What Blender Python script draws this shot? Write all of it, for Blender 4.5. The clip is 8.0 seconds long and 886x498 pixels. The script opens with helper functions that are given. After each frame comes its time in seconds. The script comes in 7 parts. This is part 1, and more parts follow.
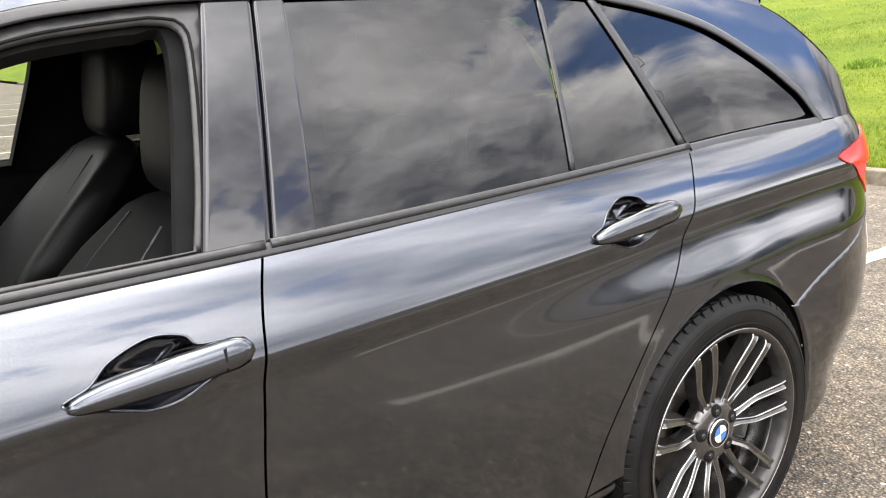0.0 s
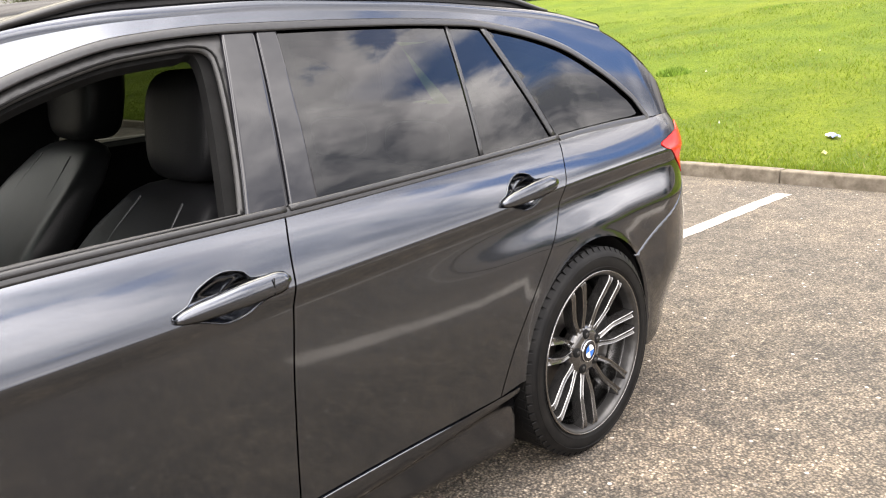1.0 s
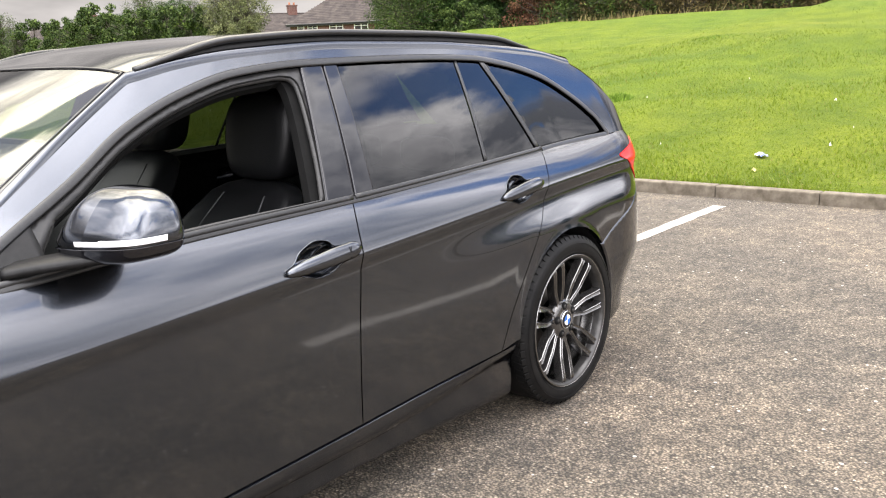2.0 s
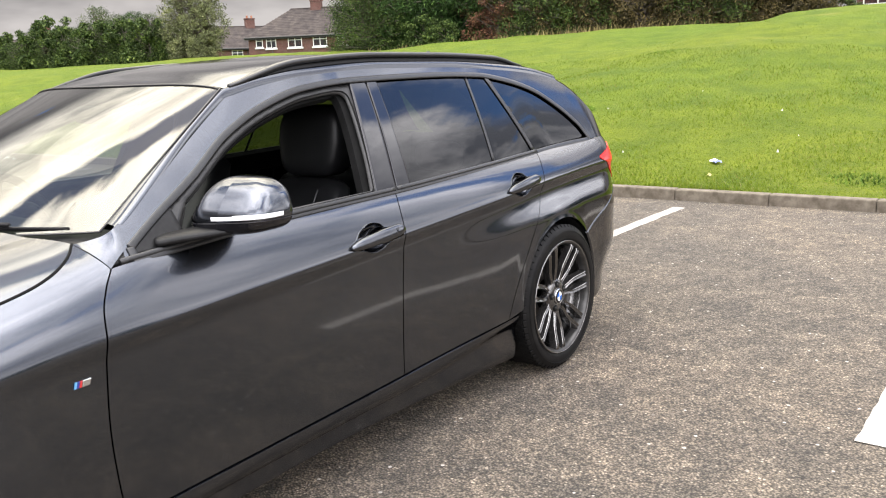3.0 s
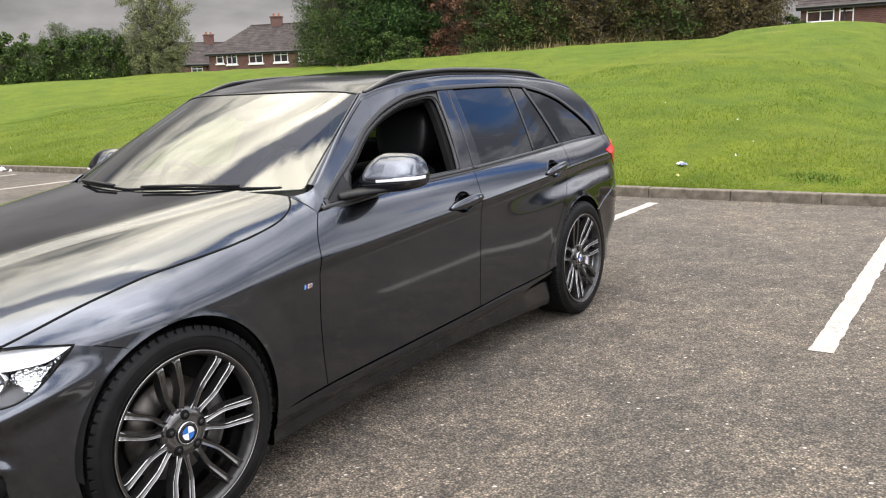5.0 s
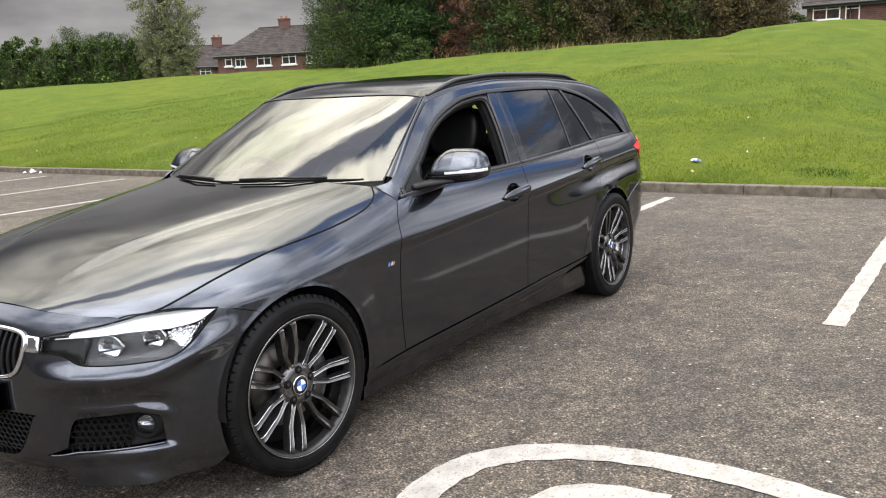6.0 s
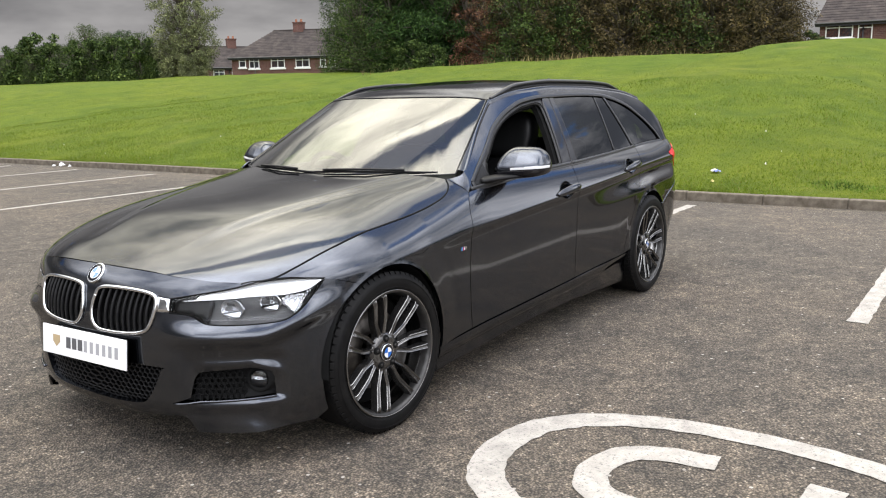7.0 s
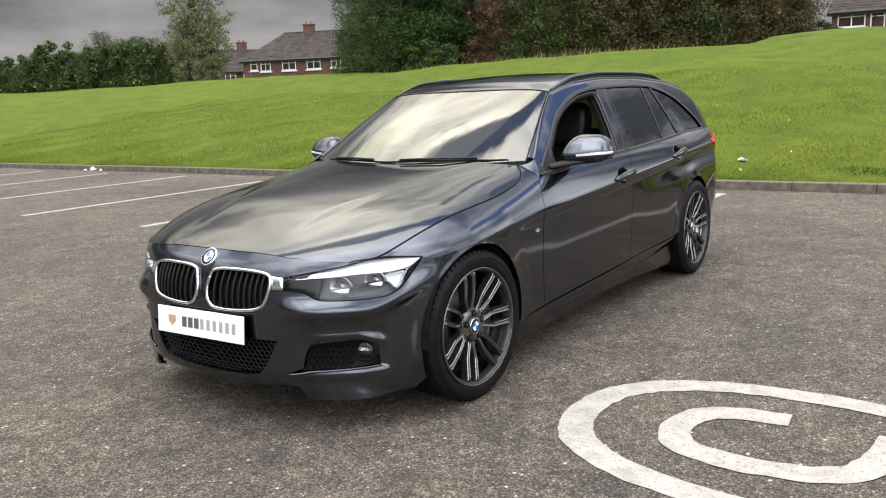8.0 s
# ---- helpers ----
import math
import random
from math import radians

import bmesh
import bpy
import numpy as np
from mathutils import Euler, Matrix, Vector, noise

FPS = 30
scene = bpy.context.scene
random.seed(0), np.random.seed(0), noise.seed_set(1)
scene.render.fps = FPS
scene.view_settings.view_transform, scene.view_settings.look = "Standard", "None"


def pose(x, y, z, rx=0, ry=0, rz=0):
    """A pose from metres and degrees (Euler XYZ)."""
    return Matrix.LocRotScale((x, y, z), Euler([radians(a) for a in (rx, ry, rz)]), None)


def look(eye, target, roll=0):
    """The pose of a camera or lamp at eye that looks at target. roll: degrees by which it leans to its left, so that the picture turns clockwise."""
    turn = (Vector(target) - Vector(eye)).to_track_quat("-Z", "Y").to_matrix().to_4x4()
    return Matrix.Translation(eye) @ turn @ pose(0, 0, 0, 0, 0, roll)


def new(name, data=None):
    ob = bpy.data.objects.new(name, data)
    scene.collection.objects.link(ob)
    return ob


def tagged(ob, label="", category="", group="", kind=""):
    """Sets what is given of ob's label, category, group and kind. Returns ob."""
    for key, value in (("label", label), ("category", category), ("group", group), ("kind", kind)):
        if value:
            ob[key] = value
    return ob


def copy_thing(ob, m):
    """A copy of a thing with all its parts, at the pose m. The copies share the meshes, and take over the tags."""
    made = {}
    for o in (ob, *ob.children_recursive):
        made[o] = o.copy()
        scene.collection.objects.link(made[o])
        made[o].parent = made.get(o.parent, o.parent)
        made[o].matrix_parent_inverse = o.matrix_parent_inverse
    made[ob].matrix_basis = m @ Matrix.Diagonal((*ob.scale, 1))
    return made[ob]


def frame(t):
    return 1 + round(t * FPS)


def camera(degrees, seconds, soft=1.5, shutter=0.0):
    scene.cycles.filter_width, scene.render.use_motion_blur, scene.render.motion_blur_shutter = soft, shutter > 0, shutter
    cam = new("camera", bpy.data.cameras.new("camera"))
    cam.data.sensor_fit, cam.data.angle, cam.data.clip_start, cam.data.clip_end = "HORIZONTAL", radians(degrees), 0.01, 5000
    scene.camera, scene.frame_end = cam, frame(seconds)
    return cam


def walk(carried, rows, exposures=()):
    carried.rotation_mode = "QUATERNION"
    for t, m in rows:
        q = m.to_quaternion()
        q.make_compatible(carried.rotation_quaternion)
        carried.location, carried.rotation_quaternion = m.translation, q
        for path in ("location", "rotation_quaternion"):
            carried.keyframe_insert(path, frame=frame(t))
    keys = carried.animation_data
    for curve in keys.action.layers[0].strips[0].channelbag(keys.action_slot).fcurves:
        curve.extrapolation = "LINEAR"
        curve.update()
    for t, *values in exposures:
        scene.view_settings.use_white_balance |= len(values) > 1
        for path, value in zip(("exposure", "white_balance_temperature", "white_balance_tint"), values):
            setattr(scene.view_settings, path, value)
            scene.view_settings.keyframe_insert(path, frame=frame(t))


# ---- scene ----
cam = camera(56.4, 8.0, 1.15)
PATH = [
    (0, (1.311, -1.928, 1.235), (2.419, -0.338, 0.74), -2.5),
    (0.5, (1.078, -2.064, 1.253), (2.376, -0.63, 0.743), -2.9),
    (1, (0.779, -2.2, 1.276), (2.178, -0.858, 0.785), -2.4),
    (1.5, (0.493, -2.332, 1.288), (1.941, -1.031, 0.833), -2.3),
    (2.8, (-0.294, -2.592, 1.325), (1.265, -1.411, 0.902), -1.9),
    (3, (-0.391, -2.616, 1.326), (1.173, -1.441, 0.913), -2.1),
    (3.5, (-0.72, -2.656, 1.316), (0.864, -1.505, 0.91), -1.9),
    (4, (-1.006, -2.737, 1.313), (0.597, -1.609, 0.913), -1.8),
    (5.5, (-1.772, -2.841, 1.327), (-0.138, -1.75, 0.952), -2.4),
    (6, (-2.031, -2.872, 1.341), (-0.409, -1.765, 0.961), -2.7),
    (6.5, (-2.269, -2.825, 1.336), (-0.641, -1.724, 0.965), -2.2),
    (7, (-2.492, -2.841, 1.328), (-0.873, -1.724, 0.965), -1.1),
    (7.5, (-2.69, -2.825, 1.32), (-1.086, -1.686, 0.958), -1.8),
    (8, (-2.888, -2.74, 1.308), (-1.285, -1.601, 0.943), -2.4),
]
walk(cam, [(t, look(eye, target, roll)) for t, eye, target, roll in PATH], [(0, 1.20, 7000, 14.5), (0.5, 1.16, 7250, 16), (1.0, 1.10, 7150, 16.5), (1.5, 1.00, 6950, 16), (3.5, 0.57, 6750, 16), (5.5, 0.19, 6600, 15), (8, 0.0, 6540, 14.5)])

# ---- world, sun, exposure ----
SUN_AZ, SUN_EL = radians(60), radians(50)


def build_world():
    w = bpy.data.worlds.new("sky")
    scene.world = w
    w.use_nodes = True
    nt = w.node_tree
    nt.nodes.clear()
    N, L = nt.nodes.new, nt.links.new

    def put(value, socket):
        if isinstance(value, (int, float, tuple)):
            socket.default_value = value
        else:
            L(value, socket)

    def calc(op, a, b=0.0, c=0.0):
        n = N("ShaderNodeMath")
        n.operation = op
        for v, sock in zip((a, b, c), n.inputs):
            put(v, sock)
        return n.outputs[0]

    def vec(op, a, b):
        n = N("ShaderNodeVectorMath")
        n.operation = op
        put(a, n.inputs[0])
        put(b, n.inputs["Scale"] if op == "SCALE" else n.inputs[1])
        return n.outputs["Value"] if op == "DOT_PRODUCT" else n.outputs[0]

    def ease(x, x0, x1, y0=0.0, y1=1.0):
        n = N("ShaderNodeMapRange")
        n.interpolation_type = "SMOOTHSTEP"
        for v, sock in zip((x, x0, x1, y0, y1), n.inputs):
            put(v, sock)
        return n.outputs[0]

    def blend(f, a, b):
        n = N("ShaderNodeMix")
        n.data_type = "RGBA"
        for v, key in ((f, "Factor"), (a, "A"), (b, "B")):
            put(v, n.inputs[key])
        return n.outputs["Result"]

    def fractal(p, scale, detail, rough, offset):
        n = N("ShaderNodeTexNoise")
        n.inputs["Scale"].default_value, n.inputs["Detail"].default_value, n.inputs["Roughness"].default_value = scale, detail, rough
        L(vec("ADD", p, offset), n.inputs["Vector"])
        return n

    sky = N("ShaderNodeTexSky")
    sky.sky_type, sky.sun_disc = "NISHITA", False
    sky.sun_elevation, sky.sun_rotation = SUN_EL, radians(90) - SUN_AZ
    sky.ozone_density, sky.dust_density = 3.0, 0.0
    co = N("ShaderNodeTexCoord").outputs["Generated"]
    sep = N("ShaderNodeSeparateXYZ")
    L(co, sep.inputs[0])
    up = sep.outputs[2]
    # the cloud deck: the direction meets a plane overhead
    deck = vec("SCALE", co, calc("DIVIDE", 1.0, calc("ADD", calc("MAXIMUM", up, 0.0), 0.22)))
    flat = vec("MULTIPLY", deck, (1.0, 1.0, 0.0))
    swirl = fractal(flat, 2.6, 9, 0.60, (CLOUD[0], CLOUD[1], 0.3))
    torn = vec("ADD", flat, vec("SCALE", vec("SUBTRACT", swirl.outputs["Color"], (0.5, 0.5, 0.5)), 0.42))
    tx = N("ShaderNodeSeparateXYZ")
    L(torn, tx.inputs[0])
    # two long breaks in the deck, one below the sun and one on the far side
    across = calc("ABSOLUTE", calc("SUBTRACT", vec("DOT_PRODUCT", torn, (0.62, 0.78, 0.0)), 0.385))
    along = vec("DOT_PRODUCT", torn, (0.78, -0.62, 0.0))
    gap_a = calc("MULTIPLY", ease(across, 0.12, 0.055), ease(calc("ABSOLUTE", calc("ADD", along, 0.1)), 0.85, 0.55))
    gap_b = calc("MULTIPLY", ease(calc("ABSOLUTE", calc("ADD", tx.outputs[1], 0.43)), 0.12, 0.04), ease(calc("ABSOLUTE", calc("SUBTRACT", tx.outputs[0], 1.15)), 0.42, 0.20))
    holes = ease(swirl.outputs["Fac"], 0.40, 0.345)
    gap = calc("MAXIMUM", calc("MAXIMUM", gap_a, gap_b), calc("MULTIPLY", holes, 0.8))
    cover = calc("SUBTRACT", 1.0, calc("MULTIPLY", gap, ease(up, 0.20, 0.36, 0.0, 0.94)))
    # billows: thick parts are dark underneath, thin ones bright
    puff = fractal(torn, 1.6, 7, 0.58, (CLOUD[2], CLOUD[3], 1.7)).outputs["Fac"]
    ramp = N("ShaderNodeValToRGB")
    e = ramp.color_ramp.elements
    e[0].position, e[0].color = 0.34, (0.25, 0.28, 0.33, 1)
    e[1].position, e[1].color = 0.66, (1.66, 1.72, 1.76, 1)
    L(puff, ramp.inputs[0])
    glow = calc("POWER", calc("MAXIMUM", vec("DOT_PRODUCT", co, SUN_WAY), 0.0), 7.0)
    # broad gains brighten the deck west, overhead and south to lift the paint
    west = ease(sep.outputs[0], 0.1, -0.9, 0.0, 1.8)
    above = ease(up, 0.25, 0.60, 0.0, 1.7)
    south_gain = ease(tx.outputs[1], -0.15, -0.55, 1.0, 1.35)
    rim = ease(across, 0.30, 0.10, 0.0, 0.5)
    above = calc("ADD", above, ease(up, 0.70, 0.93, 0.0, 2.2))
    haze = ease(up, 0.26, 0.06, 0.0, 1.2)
    lit = calc("MULTIPLY", calc("ADD", calc("ADD", calc("MULTIPLY_ADD", glow, GLOW, 1.0), rim), calc("ADD", calc("ADD", west, haze), above)), south_gain)
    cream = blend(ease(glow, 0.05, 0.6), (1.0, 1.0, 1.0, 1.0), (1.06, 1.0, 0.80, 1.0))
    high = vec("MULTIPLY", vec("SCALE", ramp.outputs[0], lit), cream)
    # towards the horizon the deck closes to an even grey
    low = N("ShaderNodeValToRGB")
    e = low.color_ramp.elements
    e[0].position, e[0].color = 0.40, (0.17, 0.174, 0.18, 1)
    e[1].position, e[1].color = 0.60, (0.53, 0.53, 0.52, 1)
    L(fractal(vec("MULTIPLY", co, (1.0, 1.0, 3.2)), 2.1, 6, 0.55, (CLOUD[2], CLOUD[3], 0.4)).outputs["Fac"], low.inputs[0])
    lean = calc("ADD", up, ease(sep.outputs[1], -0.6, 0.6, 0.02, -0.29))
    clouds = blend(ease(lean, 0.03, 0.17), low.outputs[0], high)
    b1, b2, mx, out = N("ShaderNodeBackground"), N("ShaderNodeBackground"), N("ShaderNodeMixShader"), N("ShaderNodeOutputWorld")
    b1.inputs[1].default_value, b2.inputs[1].default_value = 0.15, CLOUD_STRENGTH
    # the clear sky is scaled deeper under the sun, brighter opposite it
    L(vec("SCALE", vec("MULTIPLY", sky.outputs[0], (0.72, 1.0, 1.28)), ease(sep.outputs[1], -0.4, 0.5, 1.6, 0.55)), b1.inputs[0])
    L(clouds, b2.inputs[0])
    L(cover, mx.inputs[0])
    L(b1.outputs[0], mx.inputs[1])
    L(b2.outputs[0], mx.inputs[2])
    L(mx.outputs[0], out.inputs[0])


SUN_WAY = (math.cos(SUN_AZ) * math.cos(SUN_EL), math.sin(SUN_AZ) * math.cos(SUN_EL), math.sin(SUN_EL))
CLOUD, CLOUD_STRENGTH, GLOW = (8.42, 17.47, 9.6, 16.89), 0.75, 1.25
build_world()
sun = new("sun", bpy.data.lights.new("sun", "SUN"))
sun.data.energy, sun.data.angle, sun.data.color = 0.18, radians(40), (1.0, 0.93, 0.82)
sun.matrix_world = look((0, 0, 30), Vector((0, 0, 30)) - Vector(SUN_WAY))

# ---- materials ----
def mat(name, color=(0.5, 0.5, 0.5), rough=0.5, metal=0.0, **kw):
    m = bpy.data.materials.new(name)
    m.use_nodes = True
    b = m.node_tree.nodes["Principled BSDF"]
    b.inputs["Base Color"].default_value = (*color, 1)
    b.inputs["Roughness"].default_value = rough
    b.inputs["Metallic"].default_value = metal
    for k, v in kw.items():
        b.inputs[k.replace("_", " ")].default_value = v
    return m


def nodes(m):
    nt = m.node_tree
    return nt, nt.nodes["Principled BSDF"], nt.nodes.new, nt.links.new


def noise_tex(m, scale, detail=4, rough=0.55, coords="Object", kind="ShaderNodeTexNoise"):
    nt, b, N, L = nodes(m)
    co = N("ShaderNodeTexCoord")
    t = N(kind)
    t.inputs["Scale"].default_value = scale
    if kind == "ShaderNodeTexNoise":
        t.inputs["Detail"].default_value = detail
        t.inputs["Roughness"].default_value = rough
    L(co.outputs[coords], t.inputs["Vector"])
    return t


def ramp_of(m, fac, *stops):
    nt, b, N, L = nodes(m)
    r = N("ShaderNodeValToRGB")
    e = r.color_ramp.elements
    while len(e) < len(stops):
        e.new(0.5)
    for el, (p, c) in zip(e, stops):
        el.position, el.color = p, (*c, 1)
    L(fac, r.inputs[0])
    return r.outputs[0]


def mixed(m, fac, a, b_, mode="MIX"):
    nt, b, N, L = nodes(m)
    x = N("ShaderNodeMix")
    x.data_type, x.blend_type = "RGBA", mode
    for s, v in ((x.inputs["Factor"], fac), (x.inputs["A"], a), (x.inputs["B"], b_)):
        if isinstance(v, (int, float)):
            s.default_value = v
        elif isinstance(v, tuple):
            s.default_value = (*v, 1)
        else:
            L(v, s)
    return x.outputs["Result"]


def bump(m, height, strength=0.3, distance=0.01, socket="Normal"):
    nt, b, N, L = nodes(m)
    k = N("ShaderNodeBump")
    k.inputs["Strength"].default_value = strength
    k.inputs["Distance"].default_value = distance
    L(height, k.inputs["Height"])
    L(k.outputs[0], b.inputs[socket])
    return k


def tint(m, socket, name="Base Color"):
    nt, b, N, L = nodes(m)
    L(socket, b.inputs[name])


def make_paint():
    m = mat("grey_metallic_paint", (0.03, 0.035, 0.045), 0.235, 1.0, Specular_Tint=(0.14, 0.15, 0.18, 1.0))
    nt, b, N, L = nodes(m)
    b.inputs["Coat Weight"].default_value = 1.0
    b.inputs["Coat Roughness"].default_value = 0.025
    b.inputs["Coat IOR"].default_value = 1.58
    fl = noise_tex(m, 900, 1)
    tint(m, ramp_of(m, fl.outputs["Fac"], (0.3, (0.041, 0.0465, 0.057)), (0.75, (0.065, 0.0725, 0.089))))
    dirt = noise_tex(m, 6, 5)
    clean = ramp_of(m, dirt.outputs["Fac"], (0.4, (0.050,) * 3), (0.75, (0.068,) * 3))
    # road dust dulls the lacquer near the ground
    co, sz = N("ShaderNodeTexCoord"), N("ShaderNodeSeparateXYZ")
    L(co.outputs["Object"], sz.inputs[0])
    low = ramp_of(m, sz.outputs[2], (0.14, (0.85,) * 3), (0.46, (0, 0, 0)))
    tint(m, mixed(m, low, clean, (0.16,) * 3), "Coat Roughness")
    return m


def make_asphalt():
    m = mat("asphalt", (0.0444, 0.04292, 0.0407), 0.9)
    nt, b, N, L = nodes(m)
    v = noise_tex(m, 120, kind="ShaderNodeTexVoronoi")
    sep = N("ShaderNodeSeparateColor")
    L(v.outputs["Color"], sep.inputs[0])
    big = noise_tex(m, 0.45, 6, 0.6)
    mid = noise_tex(m, 2.6, 6, 0.62)
    clump = noise_tex(m, 21, 5, 0.7)
    fine = noise_tex(m, 60, 6, 0.75)
    # bound stone chippings, each its own tone; binder and crevice shadow painted dark between
    stones = ramp_of(m, sep.outputs[0], (0.05, (0.0592, 0.05402, 0.0481)), (0.5, (0.111, 0.1021, 0.09028)), (0.92, (0.1739, 0.1598, 0.1406)), (1.0, (0.3848, 0.3626, 0.3256)))
    c = mixed(m, 0.35, stones, ramp_of(m, fine.outputs["Fac"], (0.34, (0.0333, 0.03034, 0.02664)), (0.66, (0.2368, 0.2176, 0.1909))))
    c = mixed(m, 0.7, c, ramp_of(m, big.outputs["Fac"], (0.36, (0.66, 0.67, 0.69)), (0.50, (0.95, 0.94, 0.93)), (0.66, (1.28, 1.22, 1.15))), "MULTIPLY")
    c = mixed(m, 0.65, c, ramp_of(m, mid.outputs["Fac"], (0.38, (0.68, 0.68, 0.69)), (0.62, (1.22, 1.18, 1.13))), "MULTIPLY")
    c = mixed(m, 0.62, c, ramp_of(m, clump.outputs["Fac"], (0.36, (0.44, 0.435, 0.43)), (0.64, (1.48, 1.42, 1.34))), "MULTIPLY")
    worn = noise_tex(m, 7, 5, 0.65)
    c = mixed(m, 0.6, c, ramp_of(m, worn.outputs["Fac"], (0.38, (0.60, 0.60, 0.61)), (0.62, (1.30, 1.27, 1.24))), "MULTIPLY")
    # crevice shadow round each chipping is multiplied into the colour
    c = mixed(m, 0.9, c, ramp_of(m, v.outputs["Distance"], (0.20, (1.45, 1.36, 1.24)), (0.44, (1.01, 0.955, 0.88)), (0.64, (0.32, 0.30, 0.275))), "MULTIPLY")
    peb = noise_tex(m, 34, kind="ShaderNodeTexVoronoi")
    sp2 = N("ShaderNodeSeparateColor")
    L(peb.outputs["Color"], sp2.inputs[0])
    near = ramp_of(m, peb.outputs["Distance"], (0.20, (1, 1, 1)), (0.28, (0, 0, 0)))
    rare = ramp_of(m, sp2.outputs[1], (0.955, (0, 0, 0)), (0.965, (0.7,) * 3))
    c = mixed(m, mixed(m, 1.0, near, rare, "MULTIPLY"), c, (0.60, 0.56, 0.50))
    tint(m, c)
    bump(m, v.outputs["Distance"], 0.9, 0.008)
    return m


def make_line_paint():
    m = mat("road_line_paint", (0.5904, 0.5822, 0.5494), 0.75)
    big = noise_tex(m, 9, 6, 0.7)
    v = noise_tex(m, 95, kind="ShaderNodeTexVoronoi")
    c = ramp_of(m, big.outputs["Fac"], (0.3, (0.255, 0.238, 0.21)), (0.6, (0.40, 0.372, 0.333)))
    sp = noise_tex(m, 75, 4, 0.75)
    c = mixed(m, ramp_of(m, sp.outputs["Fac"], (0.56, (0, 0, 0)), (0.64, (0.8,) * 3)), c, (0.0984, 0.0943, 0.0902))
    tint(m, c)
    bump(m, v.outputs["Distance"], 0.6, 0.004)
    return m


def make_grass():
    m = mat("grass", (0.076, 0.1596, 0.0228), 0.9)
    big = noise_tex(m, 0.16, 5, 0.6)
    mid = noise_tex(m, 1.3, 6, 0.65)
    fine = noise_tex(m, 26, 5, 0.7)
    c = ramp_of(m, fine.outputs["Fac"], (0.3, (0.059, 0.0897, 0.0042)), (0.55, (0.099, 0.139, 0.0072)), (0.8, (0.147, 0.181, 0.0145)))
    c = mixed(m, 0.8, c, ramp_of(m, mid.outputs["Fac"], (0.35, (0.62, 0.72, 0.58)), (0.62, (1.18, 1.12, 1.0))), "MULTIPLY")
    c = mixed(m, 0.8, c, ramp_of(m, big.outputs["Fac"], (0.35, (0.8, 0.92, 0.8)), (0.65, (1.2, 1.08, 1.1))), "MULTIPLY")
    dry = noise_tex(m, 0.42, 5, 0.7)
    c = mixed(m, ramp_of(m, dry.outputs["Fac"], (0.60, (0, 0, 0)), (0.74, (0.42,) * 3)), c, (0.1976, 0.1786, 0.0532))
    tint(m, c)
    bump(m, fine.outputs["Fac"], 0.9, 0.06)
    return m


def make_blade():
    m = mat("grass_blade", (0.076, 0.1596, 0.0228), 0.6)
    nt, b, N, L = nodes(m)
    g = N("ShaderNodeNewGeometry")
    c = ramp_of(m, g.outputs["Random Per Island"], (0.0, (0.092, 0.141, 0.0064)), (0.5, (0.124, 0.182, 0.009)), (0.9, (0.160, 0.210, 0.015)), (1.0, (0.2432, 0.228, 0.076)))
    tint(m, c)
    tl, mx = N("ShaderNodeBsdfTranslucent"), N("ShaderNodeMixShader")
    L(c, tl.inputs[0])
    mx.inputs[0].default_value = 0.5
    L(b.outputs[0], mx.inputs[1])
    L(tl.outputs[0], mx.inputs[2])
    L(mx.outputs[0], nt.nodes["Material Output"].inputs[0])
    return m


def make_leaf(name, dark, mid_, light):
    """Leaves that differ one by one and spray by spray, clump shadow painted in."""
    m = mat(name, mid_, 0.75)
    nt, b, N, L = nodes(m)
    b.inputs["Specular IOR Level"].default_value = 0.18
    g = N("ShaderNodeNewGeometry")
    c = ramp_of(m, g.outputs["Random Per Island"], (0.0, dark), (0.55, mid_), (1.0, light))
    # light and dark noise imitates the shading between leaf clumps
    spray = noise_tex(m, 1.3, 4, 0.6)
    c = mixed(m, 0.85, c, ramp_of(m, spray.outputs["Fac"], (0.36, (0.42, 0.44, 0.46)), (0.50, (0.95, 0.95, 0.95)), (0.66, (1.65, 1.55, 1.40))), "MULTIPLY")
    tint(m, c)
    return m


def glass(name, tint_color, gloss_rough=0.0, face_on=0.05):
    """A thin pane: tinted see-through, with a mirror image that grows at a slant."""
    m = bpy.data.materials.new(name)
    m.use_nodes = True
    nt = m.node_tree
    nt.nodes.clear()
    N, L = nt.nodes.new, nt.links.new
    out = N("ShaderNodeOutputMaterial")
    mx = N("ShaderNodeMixShader")
    lw = N("ShaderNodeLayerWeight")
    lw.inputs[0].default_value = 0.5
    pw = N("ShaderNodeMath")
    pw.operation = "POWER"
    L(lw.outputs["Facing"], pw.inputs[0])
    pw.inputs[1].default_value = 4.5
    fr = N("ShaderNodeMath")
    fr.operation = "MULTIPLY_ADD"
    L(pw.outputs[0], fr.inputs[0])
    fr.inputs[1].default_value, fr.inputs[2].default_value = 1 - face_on, face_on
    tr = N("ShaderNodeBsdfTransparent")
    tr.inputs[0].default_value = (*tint_color, 1)
    gl = N("ShaderNodeBsdfGlossy")
    gl.inputs["Roughness"].default_value = gloss_rough
    L(fr.outputs[0], mx.inputs[0])
    L(tr.outputs[0], mx.inputs[1])
    L(gl.outputs[0], mx.inputs[2])
    L(mx.outputs[0], out.inputs[0])
    return m


